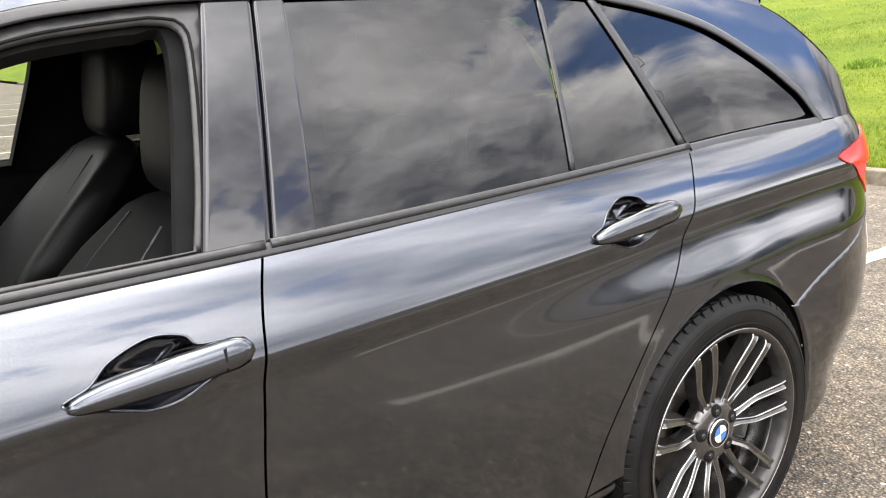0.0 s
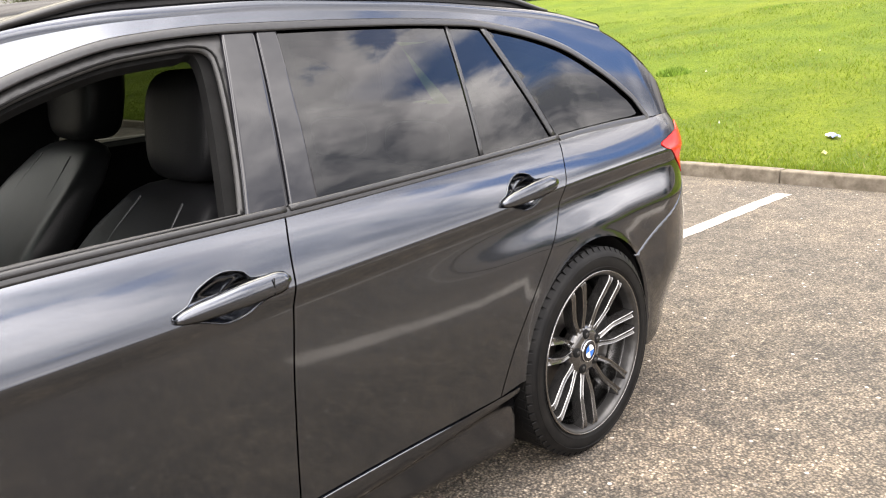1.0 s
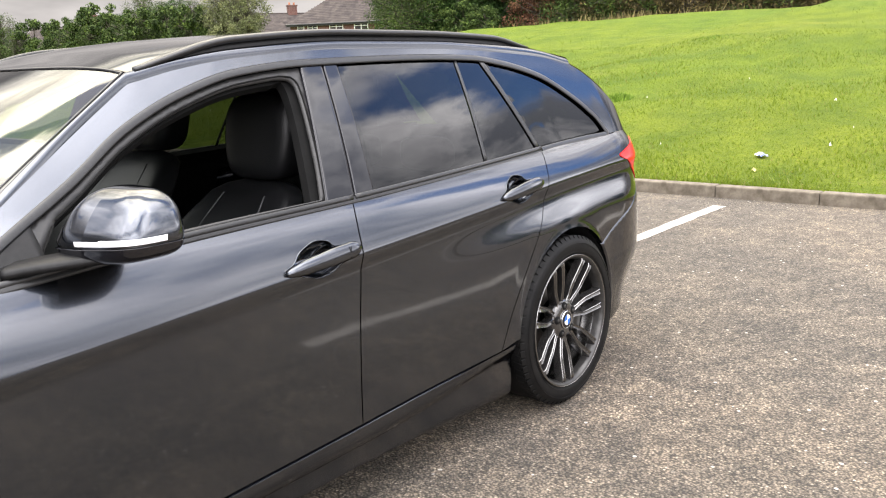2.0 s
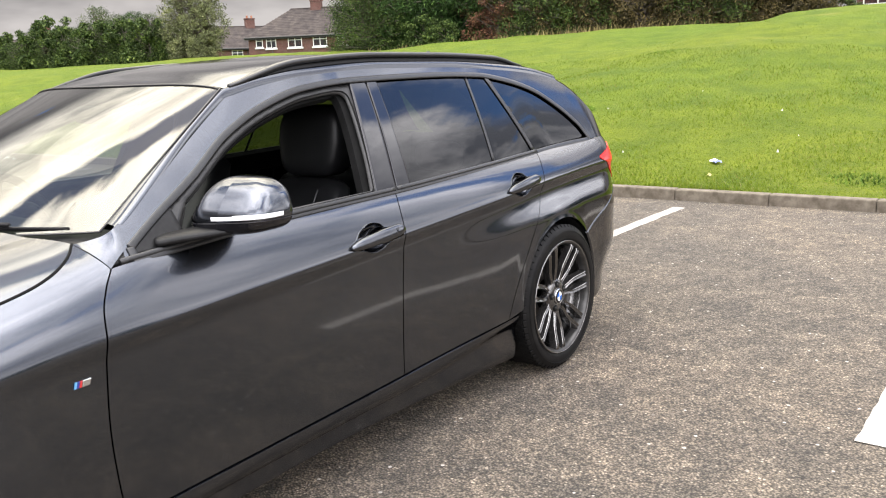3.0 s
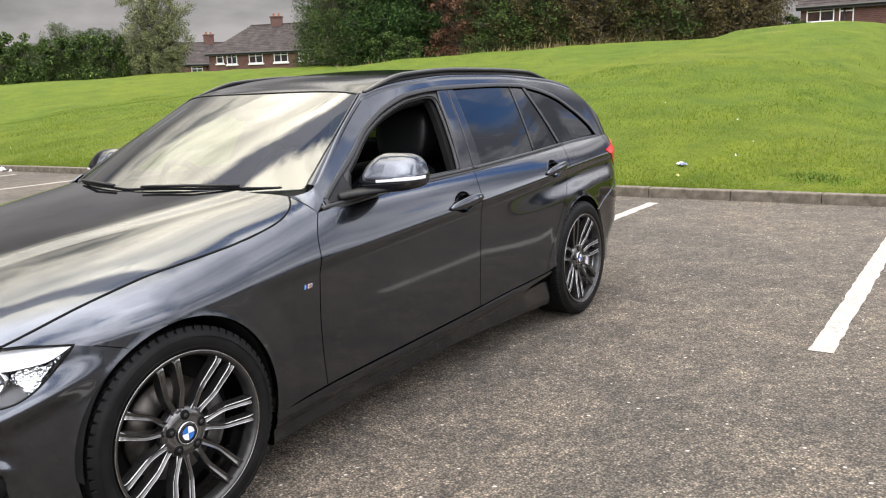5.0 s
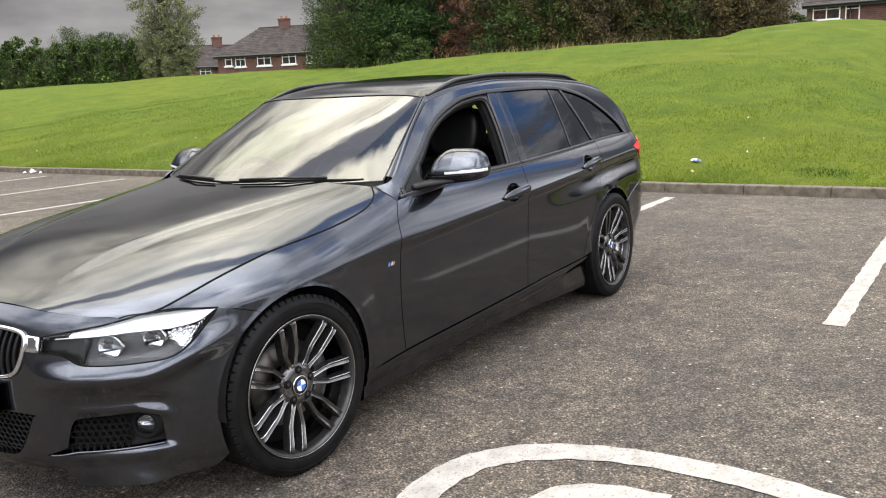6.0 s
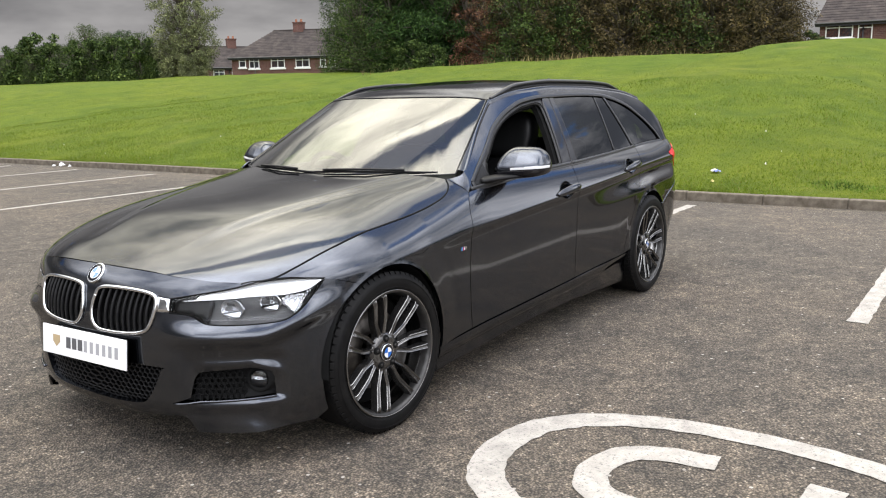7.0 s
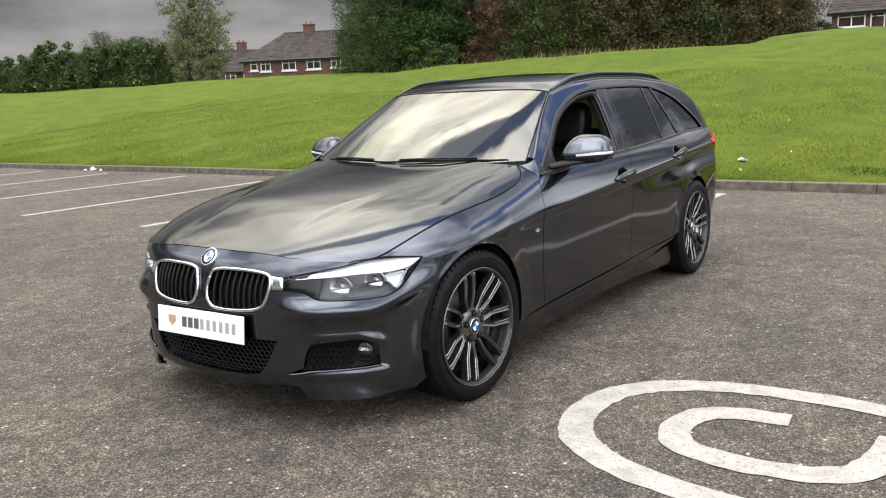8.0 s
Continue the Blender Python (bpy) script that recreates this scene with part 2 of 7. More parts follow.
def make_brick():
    m = mat("red_brick", (0.25, 0.1, 0.07), 0.9)
    nt, b, N, L = nodes(m)
    t = N("ShaderNodeTexBrick")
    co, sp, ad, cb = N("ShaderNodeTexCoord"), N("ShaderNodeSeparateXYZ"), N("ShaderNodeMath"), N("ShaderNodeCombineXYZ")
    L(co.outputs["Object"], sp.inputs[0])
    L(sp.outputs[0], ad.inputs[0])
    L(sp.outputs[1], ad.inputs[1])
    L(ad.outputs[0], cb.inputs[0])
    L(sp.outputs[2], cb.inputs[1])
    L(cb.outputs[0], t.inputs["Vector"])
    t.inputs["Scale"].default_value = 2.2
    t.inputs["Color1"].default_value = (0.085, 0.033, 0.026, 1)
    t.inputs["Color2"].default_value = (0.125, 0.05, 0.039, 1)
    t.inputs["Mortar"].default_value = (0.20, 0.17, 0.145, 1)
    t.inputs["Mortar Size"].default_value = 0.012
    big = noise_tex(m, 0.8, 4)
    tint(m, mixed(m, 0.6, t.outputs["Color"], ramp_of(m, big.outputs["Fac"], (0.35, (0.7,) * 3), (0.65, (1.15,) * 3)), "MULTIPLY"))
    return m


def make_slate():
    m = mat("roof_slate", (0.072, 0.068, 0.068), 0.8)
    nt, b, N, L = nodes(m)
    n = noise_tex(m, 1.6, 6, 0.7)
    c = ramp_of(m, n.outputs["Fac"], (0.35, (0.0288, 0.024, 0.0232)), (0.65, (0.0688, 0.056, 0.0504)))
    oi = N("ShaderNodeNewGeometry")
    c = mixed(m, 0.6, c, ramp_of(m, oi.outputs["Random Per Island"], (0.0, (0.75,) * 3), (1.0, (1.2,) * 3)), "MULTIPLY")
    tint(m, c)
    return m


def make_speckled(name, a, b_, scale, rough, strength=0.2, dist=0.004, metal=0.0):
    m = mat(name, a, rough, metal)
    n = noise_tex(m, scale, 5, 0.6)
    tint(m, ramp_of(m, n.outputs["Fac"], (0.35, a), (0.68, b_)))
    bump(m, n.outputs["Fac"], strength, dist)
    return m


def make_tyre():
    m = mat("tyre_rubber", (0.010, 0.010, 0.0105), 0.55)
    n = noise_tex(m, 14, 5, 0.65)
    tint(m, ramp_of(m, n.outputs["Fac"], (0.35, (0.003, 0.003, 0.0033)), (0.75, (0.010, 0.0095, 0.009))))
    f = noise_tex(m, 220, 3)
    bump(m, f.outputs["Fac"], 0.25, 0.001)
    m.node_tree.nodes["Principled BSDF"].inputs["Specular IOR Level"].default_value = 0.15
    return m


def make_leather():
    m = mat("black_leather", (0.02, 0.02, 0.021), 0.42, 0.0, Specular_IOR_Level=0.28)
    v = noise_tex(m, 260, kind="ShaderNodeTexVoronoi")
    n = noise_tex(m, 7, 4)
    tint(m, ramp_of(m, n.outputs["Fac"], (0.3, (0.0045, 0.0045, 0.005)), (0.7, (0.0095, 0.0095, 0.0105))))
    bump(m, v.outputs["Distance"], 0.25, 0.001)
    return m


PAINT = make_paint()
ASPHALT = make_asphalt()
LINE = make_line_paint()
GRASS = make_grass()
BLADE = make_blade()
BRICK = make_brick()
SLATE = make_slate()
TYRE = make_tyre()
LEATHER = make_leather()
KERB = make_speckled("kerb_concrete", (0.0798, 0.0646, 0.0456), (0.171, 0.1444, 0.1102), 11, 0.92, 0.5, 0.006)
BLACK = make_speckled("black_plastic", (0.006, 0.006, 0.0065), (0.012, 0.012, 0.0125), 60, 0.45, 0.1, 0.001)
MATT = make_speckled("matt_black_lining", (0.003, 0.003, 0.003), (0.006, 0.006, 0.006), 20, 0.95, 0.1)
TRIM = make_speckled("satin_black_trim", (0.010, 0.010, 0.011), (0.018, 0.018, 0.019), 90, 0.3, 0.05, 0.0005)
GLOSS = mat("gloss_black", (0.008, 0.008, 0.010), 0.03, 0.0, Specular_IOR_Level=0.55)
RUBBER = make_speckled("seal_rubber", (0.016, 0.016, 0.017), (0.032, 0.031, 0.030), 50, 0.55, 0.1, 0.001)
CHROME = make_speckled("chrome", (0.78, 0.79, 0.80), (0.86, 0.87, 0.88), 30, 0.09, 0.0, 0.0, 1.0)
ALLOY = make_speckled("graphite_alloy", (0.075, 0.073, 0.071), (0.115, 0.112, 0.109), 45, 0.22, 0.05, 0.0005, 0.85)
ALLOY.node_tree.nodes["Principled BSDF"].inputs["Coat Weight"].default_value = 0.6
# darker copy of the alloy; shadow behind the spokes is in its colour
ALLOY_DARK = make_speckled("dark_barrel", (0.045, 0.044, 0.043), (0.07, 0.068, 0.066), 30, 0.35, 0.05, 0.0005, 0.7)
SEAM = make_speckled("seat_seam", (0.030, 0.030, 0.031), (0.05, 0.05, 0.052), 60, 0.6, 0.1, 0.001)
# paler alloy; on spoke edges and barrel step it stands in for highlights
RIM_EDGE = make_speckled("pale_alloy", (0.22, 0.215, 0.21), (0.32, 0.315, 0.31), 60, 0.18, 0.05, 0.0005, 1.0)
STEEL = make_speckled("brake_steel", (0.07, 0.064, 0.058), (0.12, 0.11, 0.10), 24, 0.4, 0.1, 0.001, 0.9)
TINTED = glass("privacy_glass", (0.065, 0.072, 0.068), 0.0, 0.06)
CLEAR = glass("clear_glass", (0.72, 0.76, 0.73), 0.0, 0.06)
SCREEN = glass("windscreen_glass", (0.40, 0.45, 0.42), 0.0, 0.16)
LENS = glass("lamp_lens", (0.95, 0.96, 0.97), 0.0, 0.03)
RED = mat("red_lamp_plastic", (0.62, 0.012, 0.010), 0.22, 0.0)
WHITE = make_speckled("white_plate", (0.80, 0.80, 0.79), (0.86, 0.86, 0.85), 12, 0.35, 0.0)
SILVER = mat("silver_reflector", (0.75, 0.76, 0.78), 0.12, 1.0)
BLUE = mat("badge_blue", (0.01, 0.12, 0.45), 0.15, 0.0, Coat_Weight=1.0)
BADGE_WHITE = mat("badge_white", (0.8, 0.8, 0.8), 0.15, 0.0, Coat_Weight=1.0)
LAMP_GREY = make_speckled("lamp_housing", (0.050, 0.050, 0.052), (0.075, 0.075, 0.077), 30, 0.35, 0.05, 0.001)
LAMP_DARK = make_speckled("lamp_mask", (0.014, 0.014, 0.014), (0.022, 0.022, 0.021), 30, 0.4, 0.05, 0.001)
for q in (BLACK, MATT, GRASS, SLATE):
    q.node_tree.nodes["Principled BSDF"].inputs["Specular IOR Level"].default_value = 0.2
INK = mat("plate_ink", (0.09, 0.09, 0.095), 0.5)
INK_GREY = mat("plate_ink_grey", (0.34, 0.34, 0.35), 0.5)

# light guide; its white also stands in for the sky mirrored there
BLADE_WHITE = make_speckled("light_guide", (0.86, 0.87, 0.88), (0.92, 0.93, 0.94), 20, 0.25, 0.0, 0.0, 0.25)


def make_crystal():
    m = mat("faceted_reflector", (0.72, 0.73, 0.75), 0.10, 1.0)
    v = noise_tex(m, 150, kind="ShaderNodeTexVoronoi")
    bump(m, v.outputs["Distance"], 0.7, 0.004)
    return m


CRYSTAL = make_crystal()

# ---- the car's surfaces: x runs from the front axle to the tail, half widths are positive ----
def through_points(*pts):
    """A smooth function through the given knots (monotone cubic)."""
    X, Y = np.array(pts, float).T
    h, d = np.diff(X), np.diff(Y) / np.diff(X)
    m = np.zeros(len(X))
    m[0], m[-1] = d[0], d[-1]
    for i in range(1, len(X) - 1):
        if d[i - 1] * d[i] > 0:
            a, b = 2 * h[i] + h[i - 1], h[i] + 2 * h[i - 1]
            m[i] = (a + b) / (a / d[i - 1] + b / d[i])

    def f(x):
        x = np.clip(np.asarray(x, float), X[0], X[-1])
        i = np.clip(np.searchsorted(X, x) - 1, 0, len(X) - 2)
        t = (x - X[i]) / h[i]
        return Y[i] * (1 + 2 * t) * (1 - t) ** 2 + Y[i + 1] * t * t * (3 - 2 * t) + h[i] * (m[i] * t * (1 - t) ** 2 - m[i + 1] * t * t * (1 - t))

    return f


def sm(a, b, x):
    t = np.clip((np.asarray(x, float) - a) / (b - a), 0, 1)
    return t * t * (3 - 2 * t)


X1, NOSE_N = 0.10, 2.6
round_of = lambda x: 9.0 - 2.6 * sm(0.70, 0.15, x)
HUB_F, HUB_R, HUB_Z = 0.0, 2.81, 0.325
ARCH_F, ARCH_R, ARCH_Z, ARCH_X = 0.350, 0.350, 0.335, 2.822
z_crease = through_points((-0.8, 0.64), (-0.35, 0.665), (0, 0.69), (0.3, 0.712), (0.62, 0.738), (1.19, 0.771), (1.72, 0.80), (2.27, 0.832), (2.87, 0.868), (3.4, 0.884), (3.9, 0.885))
z_top = through_points((-0.78, 0.675), (-0.72, 0.695), (-0.66, 0.725), (-0.5, 0.785), (-0.2, 0.865), (0.2, 0.93), (0.6, 0.985), (0.8, 1.02), (1.5, 1.03), (2.9, 1.036), (3.3, 1.056), (3.5, 1.082), (4, 1.10))
half_width = through_points((-0.8, 0.862), (2.3, 0.864), (2.8, 0.850), (3.3, 0.828), (3.9, 0.80))
nose_x = through_points((0.10, -0.66), (0.16, -0.70), (0.20, -0.745), (0.26, -0.765), (0.40, -0.768), (0.50, -0.762), (0.60, -0.742), (0.67, -0.715), (0.72, -0.675), (0.80, -0.58))
tail_x = through_points((0.15, 3.58), (0.25, 3.70), (0.36, 3.83), (0.46, 3.885), (0.60, 3.885), (0.68, 3.85), (0.80, 3.77), (0.95, 3.73), (1.1, 3.66))
z_belt = through_points((0.68, 0.893), (0.95, 0.913), (1.3, 0.928), (1.78, 0.938), (2.3, 0.955), (2.8, 0.973), (3.13, 0.985), (3.4, 0.992))
CROWN = 0.03


def plan_factor(x, z):
    x, z = np.broadcast_arrays(np.asarray(x, float), np.asarray(z, float))
    u = np.clip((X1 - x) / (X1 - nose_x(z)), 0, 1)
    v = np.clip((x - 3.30) / (tail_x(z) - 3.30), 0, 1)
    return (1 - u ** NOSE_N) ** (1 / NOSE_N) * (1 - v ** 2.8) ** (1 / 2.8)


def relief(x, z):
    """What the side stands out from its crease: the hollow under the crease, the belly, the wheel-arch flares."""
    s = z_crease(x) - z
    d = -0.0095 * sm(0.2, 0.75, x) * sm(0.0, 0.050, s) - 0.006 * sm(0.20, 0.55, s)
    # haunch over the rear wheel: below the crease the flank swells out again
    d = d + 0.030 * sm(0.040, 0.165, s) * sm(1.75, 2.85, x) * sm(3.62, 3.28, x)
    for hx, r0, flare, near, wide in ((HUB_F, ARCH_F, 0.012, 0.0, 0.15), (ARCH_X, ARCH_R, 0.003, 0.0, 0.10)):
        r = np.hypot(x - hx, z - ARCH_Z)
        d = d + (flare * sm(wide, near, r - r0) + 0.004 * np.exp(-((np.maximum(r - r0, 0) / 0.010) ** 2))) * sm(0.15, 0.30, z)
    # the tail bumper tucks in towards its lower edge
    return d - 0.045 * sm(0.50, 0.26, z) * sm(3.17, 3.45, x)


def side_y(x, z):
    """Half width of the side below the crease."""
    return (half_width(x) + relief(x, z)) * plan_factor(x, z)


def side_point(x, v):
    """A point of the side. v below 0: metres under the crease; v above 0: 0.16 per radian over the shoulder to the middle of the car."""
    x, v = np.broadcast_arrays(np.asarray(x, float), np.asarray(v, float))
    zc = z_crease(x)
    a = np.clip(v / 0.16, 0, math.pi / 2 - 1e-4)
    w = (half_width(x) + relief(x, zc)) * plan_factor(x, zc)
    yu = w * np.cos(a) ** (2 / round_of(x))
    zu = zc + (z_top(x) - CROWN * (yu / 0.8) ** 2 - zc) * np.sin(a) ** (4 / 3)
    # over the doors the shoulder runs flat from the crease to the belt
    rise = np.clip((zu - zc) / np.maximum(z_belt(x) - zc, 0.05), 0, 1)
    yu = yu - 0.007 * np.sin(math.pi * rise) * sm(0.45, 0.95, x) * sm(3.62, 3.30, x)
    up = v > 0
    return np.stack([x, np.where(up, yu, side_y(x, zc + np.minimum(v, 0))), np.where(up, zu, zc + v)], -1)


V_TABLE = np.linspace(0, 0.25, 300)


def v_of_z(x, z):
    """The v of side_point at height z."""
    out = []
    for a, b in zip(np.atleast_1d(x), np.atleast_1d(z)):
        zc = float(z_crease(a))
        out.append(b - zc if b <= zc else float(np.interp(b, side_point(a, V_TABLE)[:, 2], V_TABLE)))
    return np.array(out)


def v_of_y(x, y):
    """The v of side_point, over the shoulder, at half width y."""
    out = []
    for a, b in zip(np.atleast_1d(x), np.atleast_1d(y)):
        out.append(float(np.interp(-b, -side_point(a, V_TABLE)[:, 1], V_TABLE)))
    return np.array(out)


def bonnet_z(x, y):
    """Height of the bonnet and of the wing tops."""
    y = np.abs(y)
    zc = z_crease(x)
    w = (half_width(x) + relief(x, zc)) * np.maximum(plan_factor(x, zc), 1e-3)
    k = np.clip(y / w, 0, 1)
    z = zc + (z_top(x) - CROWN * (y / 0.8) ** 2 - zc) * (1 - k ** round_of(x)) ** (2 / 3)
    ridge = 0.27 + 0.30 * sm(-0.9, 0.9, x)
    return z + 0.010 * sm(0.035, -0.05, y - ridge) * sm(-0.62, -0.2, x)


def front_point(p, z):
    """A point of the nose and bumper: p is the plan angle times 0.75, 0 at the middle."""
    p, z = np.broadcast_arrays(np.asarray(p, float), np.asarray(z, float))
    a = np.clip(np.abs(p) / 0.75, 0, math.pi / 2)
    x = X1 - (X1 - nose_x(z)) * np.cos(a) ** (2 / NOSE_N)
    y = (half_width(x) + relief(x, z)) * np.sin(a) ** (2 / NOSE_N)
    # a ledge below the lamps, a hood over the fog lamps, a flap under them
    q = np.abs(p)
    zl = z - 0.085 * sm(0.62, 0.92, q)
    d = 0.026 * sm(0.445, 0.503, zl) * sm(0.568, 0.508, zl) * sm(0.24, 0.42, q) * sm(0.97, 0.78, q)
    d = d + 0.013 * np.exp(-(((z - 0.405 + 0.35 * np.maximum(q - 0.60, 0)) / 0.020) ** 2)) * sm(0.36, 0.44, q) * sm(0.74, 0.66, q)
    d = d - 0.016 * sm(0.45, 0.41, z) * sm(0.255, 0.275, z) * sm(0.33, 0.40, q) * sm(0.74, 0.68, q)
    d = d + 0.72 * sm(0.315, 0.345, q) * sm(0.72, 0.55, q) * np.maximum(nose_x(np.minimum(z, 0.215)) - nose_x(0.215), 0)
    return np.stack([x - d * np.cos(a), -np.sign(p) * (y + d * np.sin(a)), z], -1)


def p_of_x(x, z):
    return 0.75 * np.arccos(np.clip((X1 - np.asarray(x)) / (X1 - nose_x(z)), 0, 1) ** (NOSE_N / 2))


# greenhouse
y_belt = through_points(*[(a, float(side_point(a, v_of_z(a, z_belt(a)))[0, 1])) for a in (0.66, 0.9, 1.2, 1.5, 1.8, 2.1, 2.4, 2.7, 3.0, 3.3, 3.4, 3.5, 3.55, 3.6)], (3.7, 0.50))
z_dlo = through_points((0.71, 0.90), (0.85, 0.98), (1.045, 1.08), (1.215, 1.18), (1.39, 1.252), (1.57, 1.298), (1.81, 1.318), (2.3, 1.325), (2.6, 1.318), (2.75, 1.30), (2.99, 1.246), (3.17, 1.155), (3.28, 1.068), (3.32, 1.02), (3.33, 0.99))
y_eave = through_points((0.7, 0.43), (1.0, 0.47), (1.3, 0.535), (1.6, 0.578), (1.8, 0.586), (2.6, 0.583), (3.0, 0.572), (3.8, 0.545))


def house_y(x, z):
    """Half width of the glasshouse."""
    t = (z - z_belt(x)) / (1.32 - z_belt(x))
    return y_belt(x) - (y_belt(x) - y_eave(x)) * (0.84 * t + 0.16 * t * np.abs(t))


def house_point(x, z, inset=0.0):
    x, z = np.broadcast_arrays(np.asarray(x, float), np.asarray(z, float))
    return np.stack([x, house_y(x, z) - inset, z], -1)


z_roof = through_points((1.15, 1.312), (1.22, 1.336), (1.30, 1.353), (1.40, 1.376), (1.6, 1.404), (2.0, 1.424), (2.4, 1.422), (2.8, 1.405), (3.07, 1.385), (3.25, 1.356), (3.4, 1.325), (3.6, 1.28))


def roof_point(x, y):
    x, y = np.broadcast_arrays(np.asarray(x, float), np.asarray(y, float))
    k = np.abs(y) / 0.56
    return np.stack([x, y, z_roof(x) - 0.026 * k ** 2 - 0.018 * k ** 8], -1)


def rear_point(p, z):
    """A point of the tail: p is the plan angle times 0.5, 0 at the middle."""
    p, z = np.broadcast_arrays(np.asarray(p, float), np.asarray(z, float))
    a = np.clip(np.abs(p) / 0.5, 0, math.pi / 2)
    x = 3.30 + (tail_x(z) - 3.30) * np.cos(a) ** (2 / 2.8)
    w = np.where(z < z_crease(x), half_width(x) + relief(x, z), np.minimum(half_width(x), house_y(np.minimum(x, 3.7), z) + 0.02 * sm(1.0, 0.9, z)))
    y = w * np.sin(a) ** (2 / 2.8)
    return np.stack([x, -np.sign(p) * y, z], -1)


z_screen = through_points((0.66, 0.935), (0.73, 0.974), (0.87, 1.061), (1.0, 1.142), (1.15, 1.234), (1.27, 1.3075))


def edge_point(x):
    """The line where windscreen and roof meet the side frame."""
    x = np.asarray(x, float)
    y = np.where(x < 1.27, through_points((0.66, 0.722), (0.73, 0.703), (0.87, 0.664), (1.0, 0.628), (1.15, 0.584), (1.27, 0.548))(x), 0.548)
    z = np.where(x < 1.27, z_screen(x), roof_point(x, 0.548)[..., 2])
    return np.stack([x, y, z], -1)


# ---- mesh tools ----
from mathutils.geometry import delaunay_2d_cdt


def arrays_of(bm):
    bm.verts.index_update()
    return np.array([v.co[:] for v in bm.verts]), [[v.index for v in f.verts] for f in bm.faces]


def join_arrays(*items):
    V, F, n = [], [], 0
    for v, f in items:
        V.append(np.asarray(v, float).reshape(-1, 3))
        F += [[i + n for i in q] for q in f]
        n += len(V[-1])
    return np.concatenate(V), F


def flipped(va):
    v, f = va
    v = np.array(v, float)
    v[:, 1] *= -1
    return v, [q[::-1] for q in f]


def moved(va, m):
    v = np.array(va[0], float)
    m = np.array(m)
    return v @ m[:3, :3].T + m[:3, 3], va[1]


def part(name, va, material, parent=None, label="", smooth=True, matrix=None, sharp=None):
    """Links a bmesh or (vertices, faces) as one mesh object under a thing or a part."""
    me = bpy.data.meshes.new(name)
    if isinstance(va, bmesh.types.BMesh):
        va.to_mesh(me)
        va.free()
    else:
        me.from_pydata(np.asarray(va[0]).tolist(), [], va[1])
    if smooth:
        me.polygons.foreach_set("use_smooth", [True] * len(me.polygons))
    if sharp is not None:
        me.set_sharp_from_angle(angle=radians(sharp))
    me.materials.append(material)
    ob = new(name, me)
    if parent is not None:
        ob.parent = parent
    if matrix is not None:
        ob.matrix_basis = matrix
    if label:
        ob["label"] = label
    return ob


def empty(name, m=None, **tags):
    ob = new(name)
    ob.empty_display_size = 0.1
    if m is not None:
        ob.matrix_basis = m
    return tagged(ob, **tags)


def grid(P):
    """(vertices, faces) of a grid of points."""
    P = np.asarray(P, float)
    n, m = P.shape[:2]
    return P.reshape(-1, 3), [[i * m + j, i * m + j + 1, (i + 1) * m + j + 1, (i + 1) * m + j] for i in range(n - 1) for j in range(m - 1)]


def spline(pts, n=12, closed=False):
    """Catmull-Rom through the points, n steps a span."""
    P = np.array(pts, float)
    k = len(P)
    out = []
    for i in range(k if closed else k - 1):
        p1, p2 = P[i], P[(i + 1) % k]
        p0 = P[i - 1] if (closed or i) else 2 * p1 - p2
        p3 = P[(i + 2) % k] if (closed or i + 2 < k) else 2 * p2 - p1
        for t in np.arange(n) / n:
            out.append(0.5 * (2 * p1 + (p2 - p0) * t + (2 * p0 - 5 * p1 + 4 * p2 - p3) * t * t + (3 * p1 - p0 - 3 * p2 + p3) * t ** 3))
    if not closed:
        out.append(P[-1])
    return np.array(out)


def outline(*legs, n=10):
    """A closed outline of smooth legs that meet in corners; a leg ends where the next one begins."""
    out = []
    for i, leg in enumerate(legs):
        leg = np.array(leg, float)
        nxt = np.array(legs[(i + 1) % len(legs)], float)[0]
        if np.hypot(*(leg[-1] - nxt)) > 1e-9:
            c = spline(leg, n) if len(leg) > 1 else leg
            s = np.linspace(0, 1, 12)[1:-1, None]
            out.append(np.concatenate([c, c[-1] * (1 - s) + nxt * s]))
        else:
            out.append(spline(leg, n)[:-1])
    return np.concatenate(out)


def inside(poly, U, V):
    hit = np.zeros(U.shape, bool)
    a, b = poly, np.roll(poly, -1, 0)
    for (x1, y1), (x2, y2) in zip(a, b):
        if y1 != y2:
            hit ^= ((y1 > V) != (y2 > V)) & (U < (x2 - x1) * (V - y1) / (y2 - y1) + x1)
    return hit


def resampled(poly, step):
    """The outline with a point about every step, its corners kept."""
    a, b = poly - np.roll(poly, 1, 0), np.roll(poly, -1, 0) - poly
    ang = np.abs(np.arctan2(a[:, 0] * b[:, 1] - a[:, 1] * b[:, 0], (a * b).sum(1)))
    keys = np.nonzero(ang > radians(25))[0]
    if len(keys) == 0:
        keys = np.array([0])
    out = []
    for k, i in enumerate(keys):
        j = keys[(k + 1) % len(keys)]
        idx = np.arange(i, j + 1 if j > i else j + len(poly) + 1) % len(poly)
        p = poly[idx]
        d = np.concatenate([[0], np.cumsum(np.hypot(*np.diff(p, axis=0).T))])
        n = max(1, int(round(d[-1] / step)))
        t = np.linspace(0, d[-1], n + 1)[:-1]
        out.append(np.stack([np.interp(t, d, p[:, 0]), np.interp(t, d, p[:, 1])], 1))
    return np.concatenate(out)


